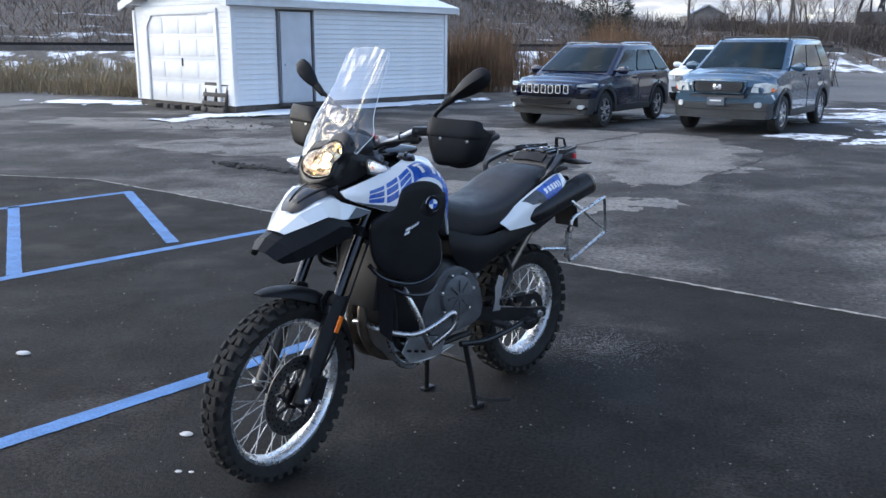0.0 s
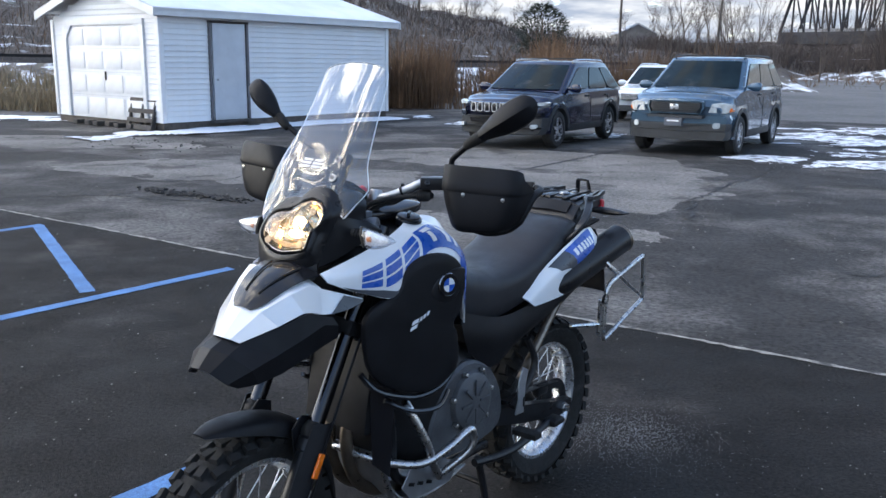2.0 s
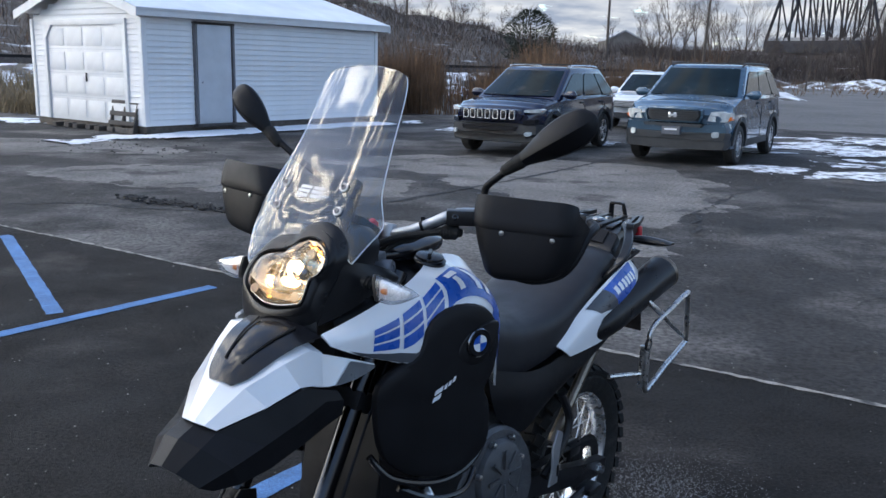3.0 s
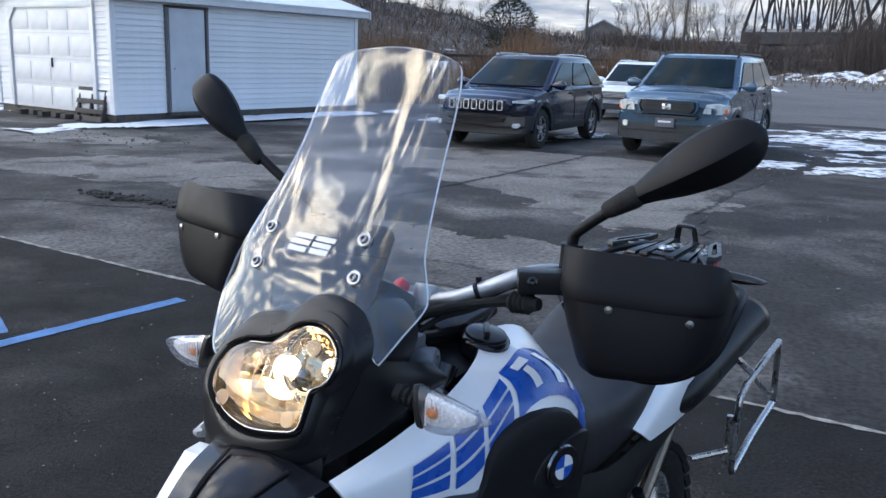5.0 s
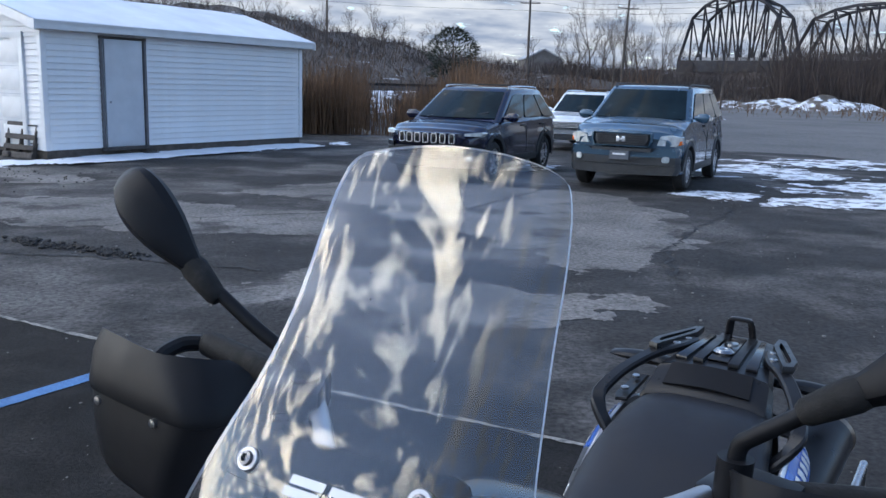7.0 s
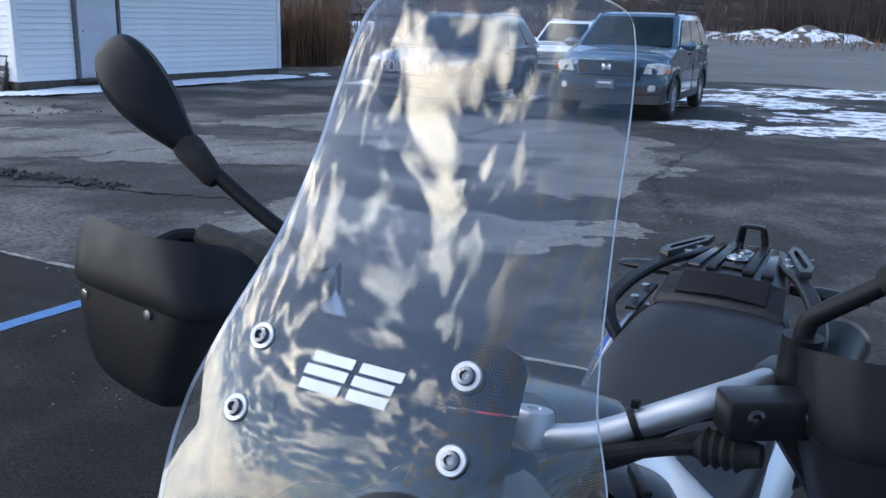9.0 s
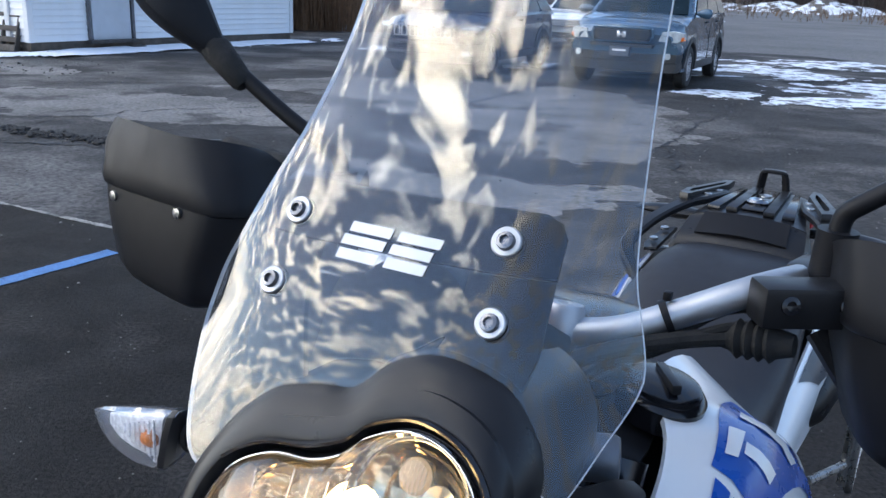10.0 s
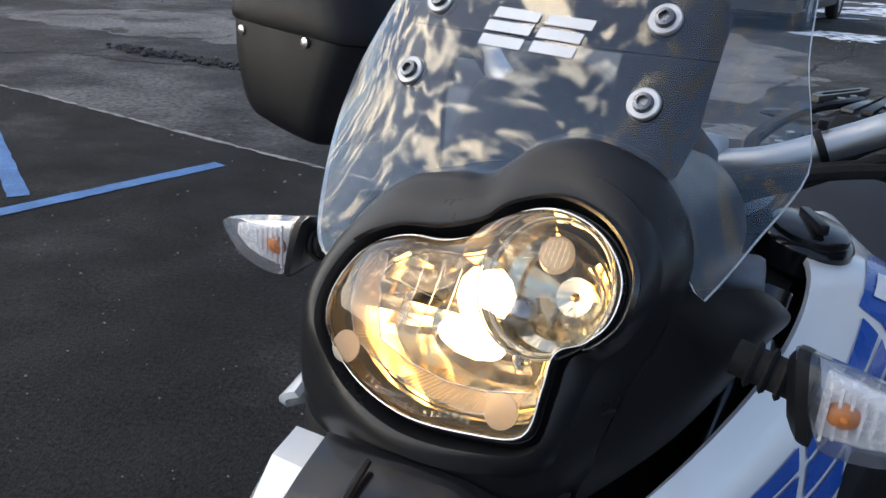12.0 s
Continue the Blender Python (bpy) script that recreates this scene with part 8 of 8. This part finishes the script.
# ---- pannier frames ----
def pannier(side):
    y = side * 0.238
    loop = [(-0.095, y, 0.635), (-0.102, y, 0.765), (-0.125, y, 0.815), (-0.24, y + side * 0.006, 0.850), (-0.355, y + side * 0.014, 0.882), (-0.372, y + side * 0.014, 0.868), (-0.392, y + side * 0.012, 0.720), (-0.380, y + side * 0.010, 0.698), (-0.25, y, 0.648), (-0.120, y, 0.606), (-0.098, y, 0.612)]
    f = part("pannier_frame", tube(loop, 0.0085, 10, 4, True), STEEL, bike, "tubular steel pannier frame")
    part("frame_strut", tube([(-0.115, y - side * 0.055, 0.930), (-0.150, y - side * 0.02, 0.880), (-0.200, y, 0.840)], 0.009, 8), STEEL, f)
    part("frame_strut", tube([(-0.200, y, 0.842), (-0.27, y - side * 0.01, 0.80), (-0.375, y + side * 0.008, 0.725)], 0.0065, 8), STEEL, f)
    part("frame_strut", tube([(-0.085, y - side * 0.012, 0.620), (-0.085, y - side * 0.012, 0.76)], 0.009, 8, 1), STEEL, f)
    part("frame_strut", tube([(-0.085, y - side * 0.012, 0.665), (0.05, y - side * 0.06, 0.68)], 0.008, 8, 1), STEEL, f)
    part("frame_clip", ring([(0.020, -0.004), (0.020, 0.004), (0.014, 0.004), (0.014, -0.004)], (-0.09, y + side * 0.004, 0.765), (0, 1, 0), 16), SATIN_BLACK, f)


pannier(1)
pannier(-1)

# ---- engine, frame, guards ----
part("engine", loft([sec(1.00, 0.10, 0.46, 0.74), sec(0.92, 0.130, 0.40, 0.80), sec(0.78, 0.150, 0.37, 0.80), sec(0.62, 0.150, 0.37, 0.74), sec(0.48, 0.130, 0.39, 0.68), sec(0.42, 0.10, 0.42, 0.60)], 2, 3), DARK_METAL, bike, "dark single-cylinder engine")
cover = part("engine_cover", lathe([(0.098, -0.03), (0.098, 0.010), (0.090, 0.022), (0.074, 0.028), (0.001, 0.030)], (0.640, 0.150, 0.570), (0.05, 1, 0.06), 40), ENGINE_GREY, bike, "round grey engine cover")
for k in range(8):
    t = 2 * math.pi * k / 8
    part("cover_rib", box((0.640 + 0.048 * math.cos(t), 0.1815, 0.570 + 0.048 * math.sin(t)), (0.052, 0.006, 0.009), 0.002, Matrix.Rotation(-t, 3, "Y")), ENGINE_GREY, cover)
for k in range(7):
    t = 2 * math.pi * k / 7 + 0.3
    part("bolt", lathe([(0.008, 0), (0.008, 0.014), (0.004, 0.016)], (0.640 + 0.103 * math.cos(t), 0.158, 0.570 + 0.103 * math.sin(t)), (0, 1, 0), 8), STEEL, cover)
part("crankcase_side", plate([(0.46, 0.43), (0.62, 0.40), (0.80, 0.42), (0.84, 0.52), (0.78, 0.64), (0.66, 0.70), (0.54, 0.66), (0.46, 0.56)], (0, 0.128, 0), (1, 0, 0), (0, 0, 1), 0.05, 0.012, 3), ENGINE_GREY, bike)
for k in range(6):
    part("cooling_fin", box((0.90, 0.0, 0.665 + k * 0.020), (0.16, 0.26, 0.006), 0.002), DARK_METAL, bike)
both("frame_tube", tube([(1.09, 0.04, 1.02), (1.05, 0.12, 0.84), (1.00, 0.135, 0.62), (0.96, 0.12, 0.42), (0.80, 0.115, 0.36), (0.50, 0.12, 0.36)], 0.015, 10), SATIN_BLACK)
both("tank_guard", tube([(0.815, 0.215, 0.860), (0.822, 0.232, 0.800), (0.838, 0.236, 0.755), (0.90, 0.235, 0.715), (0.99, 0.215, 0.705), (1.10, 0.180, 0.745), (1.14, 0.150, 0.800)], 0.009, 10), GLOSS_BLACK, "black tank guard bar")
both("tank_guard", tube([(0.80, 0.19, 0.66), (0.88, 0.215, 0.640), (0.98, 0.20, 0.655), (1.06, 0.165, 0.700)], 0.007, 10), GLOSS_BLACK)
part("crash_bar", tube([(0.82, 0.190, 0.400), (0.758, 0.245, 0.470), (0.750, 0.252, 0.520), (0.775, 0.250, 0.540), (0.86, 0.238, 0.508), (0.945, 0.205, 0.480), (1.02, 0.13, 0.492), (1.065, 0.04, 0.515), (1.072, -0.04, 0.518), (1.03, -0.13, 0.492), (0.945, -0.205, 0.480), (0.86, -0.238, 0.508), (0.775, -0.25, 0.54), (0.750, -0.252, 0.520), (0.758, -0.245, 0.470), (0.82, -0.19, 0.40)], 0.0125, 12, 5), STEEL, bike, "bent steel crash bar round the engine")
both("crash_bar_upright", tube([(0.955, 0.150, 0.665), (0.960, 0.180, 0.640), (0.925, 0.212, 0.540), (0.900, 0.215, 0.470), (0.850, 0.20, 0.405), (0.80, 0.16, 0.375)], 0.0125, 12, 5), STEEL)
both("crash_bar_lower", tube([(1.03, 0.13, 0.492), (0.995, 0.120, 0.400), (0.955, 0.115, 0.335), (0.88, 0.112, 0.300), (0.80, 0.115, 0.305)], 0.0105, 10), STEEL)
bash = sheet([[(1.03, -0.09, 0.510), (1.035, 0.0, 0.510), (1.03, 0.09, 0.510)], [(0.985, -0.115, 0.400), (0.99, 0.0, 0.395), (0.985, 0.115, 0.400)], [(0.93, -0.135, 0.335), (0.93, 0.0, 0.320), (0.93, 0.135, 0.335)], [(0.80, -0.150, 0.320), (0.80, 0.0, 0.290), (0.80, 0.150, 0.320)], [(0.62, -0.13, 0.330), (0.62, 0.0, 0.300), (0.62, 0.13, 0.330)]], -0.005, 6, 4)
part("bash_plate", bash, ALLOY, bike, "scuffed alloy bash plate")
both("bash_plate_side", plate([(-0.13, -0.045), (0.06, -0.035), (0.115, 0.03), (0.08, 0.09), (0.0, 0.075), (-0.08, 0.055), (-0.15, 0.02)], (0.855, 0.150, 0.365), (1, 0, 0), (0, 0.12, 1), 0.005, 0.001), ALLOY)
for k in range(3):
    both("bash_slot", box((0.845 + 0.042 * k, 0.157, 0.368 + 0.012 * k), (0.026, 0.003, 0.011), 0.001, Matrix.Rotation(radians(-22), 3, "Y")), BLACK_PLASTIC)
both("radiator_guard", plate([(0.0, -0.20), (0.05, -0.16), (0.06, 0.12), (0.03, 0.20), (-0.02, 0.16)], (1.035, 0.165, 0.66), (0.6, -0.8, 0), (0, 0, 1), 0.006, 0.002), GLOSS_BLACK)
part("radiator", box((1.055, 0.0, 0.72), (0.035, 0.24, 0.26), 0.006, Matrix.Rotation(radians(-10), 3, "Y")), DARK_METAL, bike, "dark radiator")
for y in (-0.035, 0.035):
    part("header_pipe", tube([(1.0, y, 0.66), (1.075, y, 0.60), (1.06, y, 0.45), (0.98, y, 0.36), (0.85, y * 1.4, 0.325)], 0.019, 12), BRONZE, bike)
# centre stand
for side in (1, -1):
    part("stand_leg", tube([(0.545, side * 0.125, 0.325), (0.515, side * 0.140, 0.16), (0.500, side * 0.155, 0.014)], 0.013, 10), SATIN_BLACK, bike, "black centre stand leg")
    part("stand_foot", box((0.490, side * 0.158, 0.008), (0.075, 0.034, 0.012), 0.004), SATIN_BLACK, bike)
part("stand_tang", tube([(0.505, 0.155, 0.055), (0.465, 0.215, 0.046), (0.425, 0.265, 0.050), (0.405, 0.285, 0.050)], 0.008, 8), SATIN_BLACK, bike)
part("stand_cross_tube", tube([(0.525, -0.135, 0.225), (0.525, 0.135, 0.225)], 0.010, 10, 1), SATIN_BLACK, bike)
part("side_stand", tube([(0.60, 0.150, 0.335), (0.42, 0.172, 0.318), (0.18, 0.180, 0.345)], 0.0135, 10), SATIN_BLACK, bike, "folded black side stand")
part("side_stand_foot", box((0.155, 0.185, 0.345), (0.075, 0.055, 0.022), 0.008), SATIN_BLACK, bike)
# swingarm, footrests, shock, chain
both("swingarm", loft([[(x, y + dy, z + dz) for dy, dz in ((0.018, h), (-0.018, h), (-0.018, -h), (0.018, -h))] for x, y, z, h in ((0.44, 0.10, 0.430, 0.030), (0.28, 0.112, 0.395, 0.034), (0.05, 0.118, 0.345, 0.030), (-0.06, 0.118, 0.332, 0.022))], 1, 3), SATIN_BLACK, "black box-section swingarm")
both("axle_plate", lathe([(0.020, 0), (0.020, 0.010), (0.014, 0.012), (0.014, 0.022), (0.006, 0.024)], (0.0, 0.134, 0.335), (0, 1, 0), 6), STEEL)
part("chain_guard", sheet([[(0.36, 0.085, 0.46), (0.18, 0.085, 0.45), (0.0, 0.088, 0.43)], [(0.36, 0.112, 0.46), (0.18, 0.112, 0.45), (0.0, 0.112, 0.43)]], 0.004), BLACK_PLASTIC, bike)
heel = plate([(-0.030, -0.075), (0.026, -0.080), (0.020, -0.030), (0.038, 0.030), (0.020, 0.085), (-0.020, 0.075), (-0.015, 0.02)], (0.385, 0.190, 0.530), (1, 0.1, 0.25), (0, 0, 1), 0.006, 0.002)
both("heel_guard", heel, ALLOY, "polished alloy heel guard")
both("heel_slot", box((0.378, 0.1945, 0.492), (0.009, 0.003, 0.034), 0.001), SATIN_BLACK)
both("footrest", box((0.425, 0.240, 0.405), (0.045, 0.095, 0.022), 0.007), RUBBER, "rubber-topped footrest")
both("pillion_bracket", tube([(0.30, 0.150, 0.690), (0.27, 0.165, 0.600), (0.33, 0.165, 0.520), (0.40, 0.160, 0.470)], 0.013, 10), SATIN_BLACK)
both("subframe_tube", tube([(0.30, 0.125, 0.530), (0.18, 0.130, 0.660), (0.04, 0.130, 0.800)], 0.016, 10), BRONZE, "bronze-tinted tube")
part("shock_spring", tube([(0.36 + 0.036 * math.cos(t), 0.036 * math.sin(t), 0.48 + t * 0.0066) for t in (k * 0.6 for k in range(60))], 0.006, 6, 1), STEEL, bike)
both("rear_caliper", box((0.10, 0.09, 0.43), (0.07, 0.03, 0.05), 0.01), SATIN_BLACK)

# ---- handlebar, guards, mirrors ----
BAR_R = [BARS @ Vector(p) for p in ((0.775, 0.44, 1.305), (0.80, 0.36, 1.303), (0.838, 0.245, 1.304))]
BAR_MID = [(0.897, 0.193, 1.306), (0.927, 0.135, 1.279), (0.948, 0.088, 1.258), (0.956, 0.038, 1.247), (0.972, 0.0, 1.247), (0.988, -0.041, 1.251), (0.998, -0.090, 1.262), (0.972, -0.150, 1.288)]
BAR_L = [BARS @ Vector(p) for p in ((0.838, -0.245, 1.298), (0.80, -0.36, 1.303), (0.775, -0.44, 1.305))]
part("handlebar", tube(BAR_R + BAR_MID + BAR_L, 0.0125, 16, 5), ALLOY, bike, "silver alloy handlebar")
for side in (1, -1):
    s = side
    part("bar_riser", lathe([(0.0160, -0.105), (0.0160, -0.008), (0.0185, -0.006), (0.0185, 0.020), (0.0165, 0.025), (0.007, 0.0255), (0.006, 0.021), (0.001, 0.021)], (0.956, 0.038, 1.247) if s > 0 else (0.988, -0.041, 1.251), (-0.25, 0, 1), 24), ALLOY, bike, "silver bar riser")
    part("grip", moved(tube([(0.826, s * 0.275, 1.300), (0.785, s * 0.405, 1.304), (0.775, s * 0.44, 1.305)], 0.0175, 14), BARS), RUBBER, bike, "black rubber grip")
    part("control_box", moved(box((0.836, s * 0.262, 1.298), (0.052, 0.075, 0.046), 0.010, Matrix.Rotation(radians(s * -18), 3, "Z")), BARS), BLACK_PLASTIC, bike, "black switch housing")
    part("lever_mount", moved(box((0.876, s * 0.246, 1.304), (0.046, 0.075, 0.040), 0.007, Matrix.Rotation(radians(s * -20), 3, "Z")), BARS), SATIN_BLACK, bike)
    part("lever", moved(tube([(0.895, s * 0.235, 1.292), (0.905, s * 0.29, 1.285), (0.875, s * 0.37, 1.280), (0.845, s * 0.425, 1.280)], 0.0062, 8), BARS), SATIN_BLACK, bike, "black lever")
    # guard shell with a raised wind deflector
    def wrap(z, pts):
        return [(x, s * min(y, 0.478 + (y - 0.478) * 0.4) - 0.0145, z + dz + (0.012 if s > 0 else 0.0)) for x, y, dz in pts]
    shell = sheet([
        wrap(1.300, [(0.895, 0.258, 0), (0.952, 0.268, 0), (0.972, 0.288, 0), (0.976, 0.318, 0), (0.948, 0.440, 0), (0.930, 0.468, 0), (0.905, 0.482, 0), (0.855, 0.492, 0)]),
        wrap(1.262, [(0.900, 0.266, 0), (0.955, 0.277, 0), (0.976, 0.297, 0), (0.981, 0.325, 0), (0.953, 0.437, 0), (0.934, 0.463, 0), (0.908, 0.476, 0), (0.860, 0.486, 0)]),
        wrap(1.222, [(0.905, 0.280, 0), (0.956, 0.292, 0), (0.977, 0.310, 0), (0.982, 0.335, 0), (0.956, 0.428, 0), (0.936, 0.452, 0.002), (0.910, 0.464, 0.004), (0.865, 0.474, 0.006)]),
        wrap(1.196, [(0.902, 0.290, 0), (0.952, 0.302, 0), (0.973, 0.318, 0), (0.978, 0.340, 0), (0.953, 0.420, 0.003), (0.932, 0.442, 0.007), (0.908, 0.452, 0.010), (0.862, 0.462, 0.013)]),
        wrap(1.186, [(0.892, 0.298, 0), (0.936, 0.310, 0), (0.955, 0.324, 0), (0.960, 0.343, 0), (0.936, 0.412, 0.003), (0.916, 0.432, 0.007), (0.894, 0.442, 0.010), (0.855, 0.452, 0.013)])], 0.004 * s, 3, 2)
    guard = part("hand_guard", moved(shell, BARS), BLACK_PLASTIC, bike, "black plastic hand guard", 40)
    cut = 0.0 if s > 0 else 0.045
    visor = sheet([
        wrap(1.357, [(0.905, 0.252 + cut, -0.014), (0.935, 0.260 + cut, -0.004), (0.950, 0.280 + cut, 0), (0.954, 0.312 + cut, 0.001), (0.930, 0.440, 0.002), (0.920, 0.462, 0.0), (0.913, 0.470, -0.003), (0.905, 0.476, -0.008)]),
        wrap(1.332, [(0.898, 0.254 + cut * 0.5, 0), (0.948, 0.264 + cut * 0.5, 0), (0.965, 0.284 + cut * 0.5, 0), (0.969, 0.314 + cut * 0.5, 0), (0.943, 0.442, 0), (0.931, 0.467, 0), (0.920, 0.476, 0), (0.903, 0.484, 0)]),
        wrap(1.300, [(0.892, 0.256, 0), (0.954, 0.266, 0), (0.976, 0.286, 0), (0.980, 0.317, 0), (0.952, 0.442, 0), (0.933, 0.471, 0), (0.907, 0.485, 0), (0.852, 0.496, 0)]),
        wrap(1.294, [(0.892, 0.257, 0), (0.952, 0.267, 0), (0.973, 0.287, 0), (0.977, 0.317, 0), (0.949, 0.441, 0), (0.931, 0.470, 0), (0.905, 0.484, 0), (0.852, 0.495, 0)])], 0.004 * s, 3, 2)
    part("wind_deflector", moved(visor, BARS), BLACK_PLASTIC, guard, "black wind deflector on the guard", 40)
    part("guard_bar", moved(tube([(0.780, s * 0.450, 1.306), (0.800, s * 0.470, 1.304), (0.850, s * 0.470, 1.292), (0.880, s * 0.455, 1.240), (0.892, s * 0.425, 1.206), (0.920, s * 0.370, 1.194), (0.915, s * 0.300, 1.212), (0.888, s * 0.240, 1.270)], 0.011, 10), BARS), BLACK_PLASTIC, guard)
    for x, y, z in ((0.978, 0.340, 1.287), (0.952, 0.444, 1.282)):
        part("screw", moved(lathe([(0.0055, -0.003), (0.0055, 0.003), (0.001, 0.004)], (x, s * y - 0.0145, z + (0.012 if s > 0 else 0.0)), (1, s * 0.25, 0), 10), BARS), STEEL, guard)
    # mirror
    fwd = 0.03 if s > 0 else 0.0
    base = part("mirror_stem", moved(tube([(0.860 + fwd, s * 0.236, 1.300), (0.860 + fwd, s * 0.238, 1.325), (0.860 + fwd, s * 0.238, 1.360 - (0 if s > 0 else 0.036))], 0.0165, 14), BARS), BLACK_PLASTIC, bike, "black mirror stem")
    neck = Vector((0.902, 0.318, 1.440)) if s > 0 else Vector((0.872, -0.352, 1.405))
    low = 0.0 if s > 0 else -0.036
    d = Vector((-0.02, 0.82, 0.565)).normalized() if s > 0 else Vector((-0.05, -0.76, 0.65)).normalized()
    part("mirror_arm", moved(tube([(0.860 + fwd, s * 0.238, 1.350 + low), (0.860 + fwd, s * 0.240, 1.372 + low), (0.864 + fwd, s * 0.252, 1.386 + low), Vector((0.864 + fwd, s * 0.252, 1.388 + low)).lerp(neck, 0.5), neck + d * (0.0 if s > 0 else 0.030) + Vector((0, 0, 0.002))], (0.0085, 0.0082), 12, 5), BARS), BLACK_PLASTIC, base)
    u = Vector((0.1, s * -0.6, 0.8))
    u = (u - d * u.dot(d)).normalized()
    n = d.cross(u).normalized()
    n = n if n.x > 0 else -n
    reach = 1.0 if s > 0 else 0.80
    o = neck + d * (0.0 if s > 0 else 0.040)

    def ms(t, lo, hi, dep):
        """A faceted section: flat glass side, two front faces that meet in a ridge."""
        shape = [(1.0, 0.0), (0.93, 0.30), (0.55, 0.72), (0.05, 0.98), (-0.05, 1.0), (-0.55, 0.66), (-0.93, 0.26), (-1.0, 0.0), (-0.92, -0.22), (-0.5, -0.26), (0.5, -0.26), (0.92, -0.22)]
        return [o + d * t * reach + u * ((lo + hi) / 2 + (hi - lo) / 2 * a) + n * dep * b for a, b in shape]
    shell = loft([ms(-0.006, -0.012, 0.012, 0.010), ms(0.010, -0.015, 0.015, 0.014), ms(0.030, -0.019, 0.020, 0.022), ms(0.080, -0.033, 0.034, 0.038), ms(0.132, -0.040, 0.040, 0.040), ms(0.172, -0.034, 0.034, 0.028), ms(0.192, -0.017, 0.017, 0.011), ms(0.198, -0.004, 0.004, 0.002)], 1, 4)
    part("mirror_shell", moved(shell, BARS), BLACK_PLASTIC, base, "black teardrop mirror shell", 26)
    part("mirror_boot", moved(lathe([(0.009, -0.042), (0.0125, -0.036), (0.0150, -0.012), (0.0165, 0.006), (0.0150, 0.014), (0.010, 0.016)], o, d, 18), BARS), RUBBER, base)
    glassy = plate([(a * reach, b) for a, b in ((0.055, -0.013), (0.085, -0.022), (0.130, -0.027), (0.160, -0.022), (0.174, -0.008), (0.174, 0.008), (0.160, 0.022), (0.130, 0.027), (0.085, 0.023), (0.055, 0.014))], o - n * 0.0068, d, u, 0.002)
    part("mirror_face", moved(glassy, BARS), MIRROR, base, "mirror glass")
PERCH = Matrix.Rotation(radians(35), 3, "Z")
perch = part("lever_perch", box((0.912, 0.225, 1.303), (0.034, 0.088, 0.034), 0.005, PERCH), SATIN_BLACK, bike, "black lever perch with two screws")
for k in (-0.024, 0.022):
    q = Vector((0.912, 0.225, 1.306)) + PERCH @ Vector((0.016, k, 0))
    part("screw", lathe([(0.0075, 0), (0.0075, 0.003), (0.004, 0.004), (0.0035, 0.001), (0.001, 0.001)], q, PERCH @ Vector((1, 0, 0.25)), 14), GLOSS_BLACK, perch)
# cables, boots and the red strap at the bars
part("clutch_cable", tube([(0.925, 0.176, 1.266), (0.938, 0.148, 1.262), (0.953, 0.122, 1.257), (0.972, 0.095, 1.251), (1.000, 0.062, 1.238), (1.035, 0.020, 1.195), (1.06, -0.02, 1.12)], 0.0075, 10), RUBBER, bike, "thick black clutch cable")
part("throttle_cable", moved(tube([(0.905, -0.205, 1.295), (0.955, -0.150, 1.275), (1.0, -0.07, 1.25), (1.04, -0.02, 1.19)], 0.0055, 8), BARS), RUBBER, bike)
part("brake_line", tube([(0.912, 0.205, 1.278), (0.930, 0.165, 1.272), (0.952, 0.120, 1.248), (0.985, 0.080, 1.230), (1.035, 0.05, 1.185), (1.05, 0.04, 1.10)], 0.0045, 8), RUBBER, bike)
part("switch_wire", tube([(0.905, 0.210, 1.286), (0.918, 0.165, 1.284), (0.945, 0.105, 1.240), (0.975, 0.050, 1.225), (1.02, 0.01, 1.16)], 0.004, 8), RUBBER, bike)
part("cable_boot", lathe([(0.008, -0.012), (0.0105, 0.0)] + [(0.0125 + 0.004 * (k % 2), 0.003 + 0.0042 * k) for k in range(9)] + [(0.011, 0.042), (0.009, 0.050)], (0.925, 0.172, 1.265), (0.06, 1, 0.12), 18), RUBBER, bike, "ribbed black cable boot")
part("cable_tie", moved(ring([(0.0155, -0.003), (0.0155, 0.003), (0.012, 0.003), (0.012, -0.003)], (0, 0, 0), (0.35, -0.83, -0.42), 16), Matrix.Translation((0.934, 0.122, 1.273))), BLACK_PLASTIC, bike)
part("tie_head", box((0.932, 0.120, 1.291), (0.008, 0.007, 0.008), 0.002), BLACK_PLASTIC, bike)
part("red_toggle", moved(lathe([(0.010, 0), (0.0125, 0.004), (0.0125, 0.012), (0.0115, 0.014), (0.0125, 0.016), (0.0125, 0.026), (0.0115, 0.028), (0.0125, 0.030), (0.0125, 0.046), (0.009, 0.052), (0.001, 0.053)], (1.005, -0.008, 1.240), (-0.5, 0.35, 0.7), 16), STEER), RED, bike, "red ribbed plastic toggle")
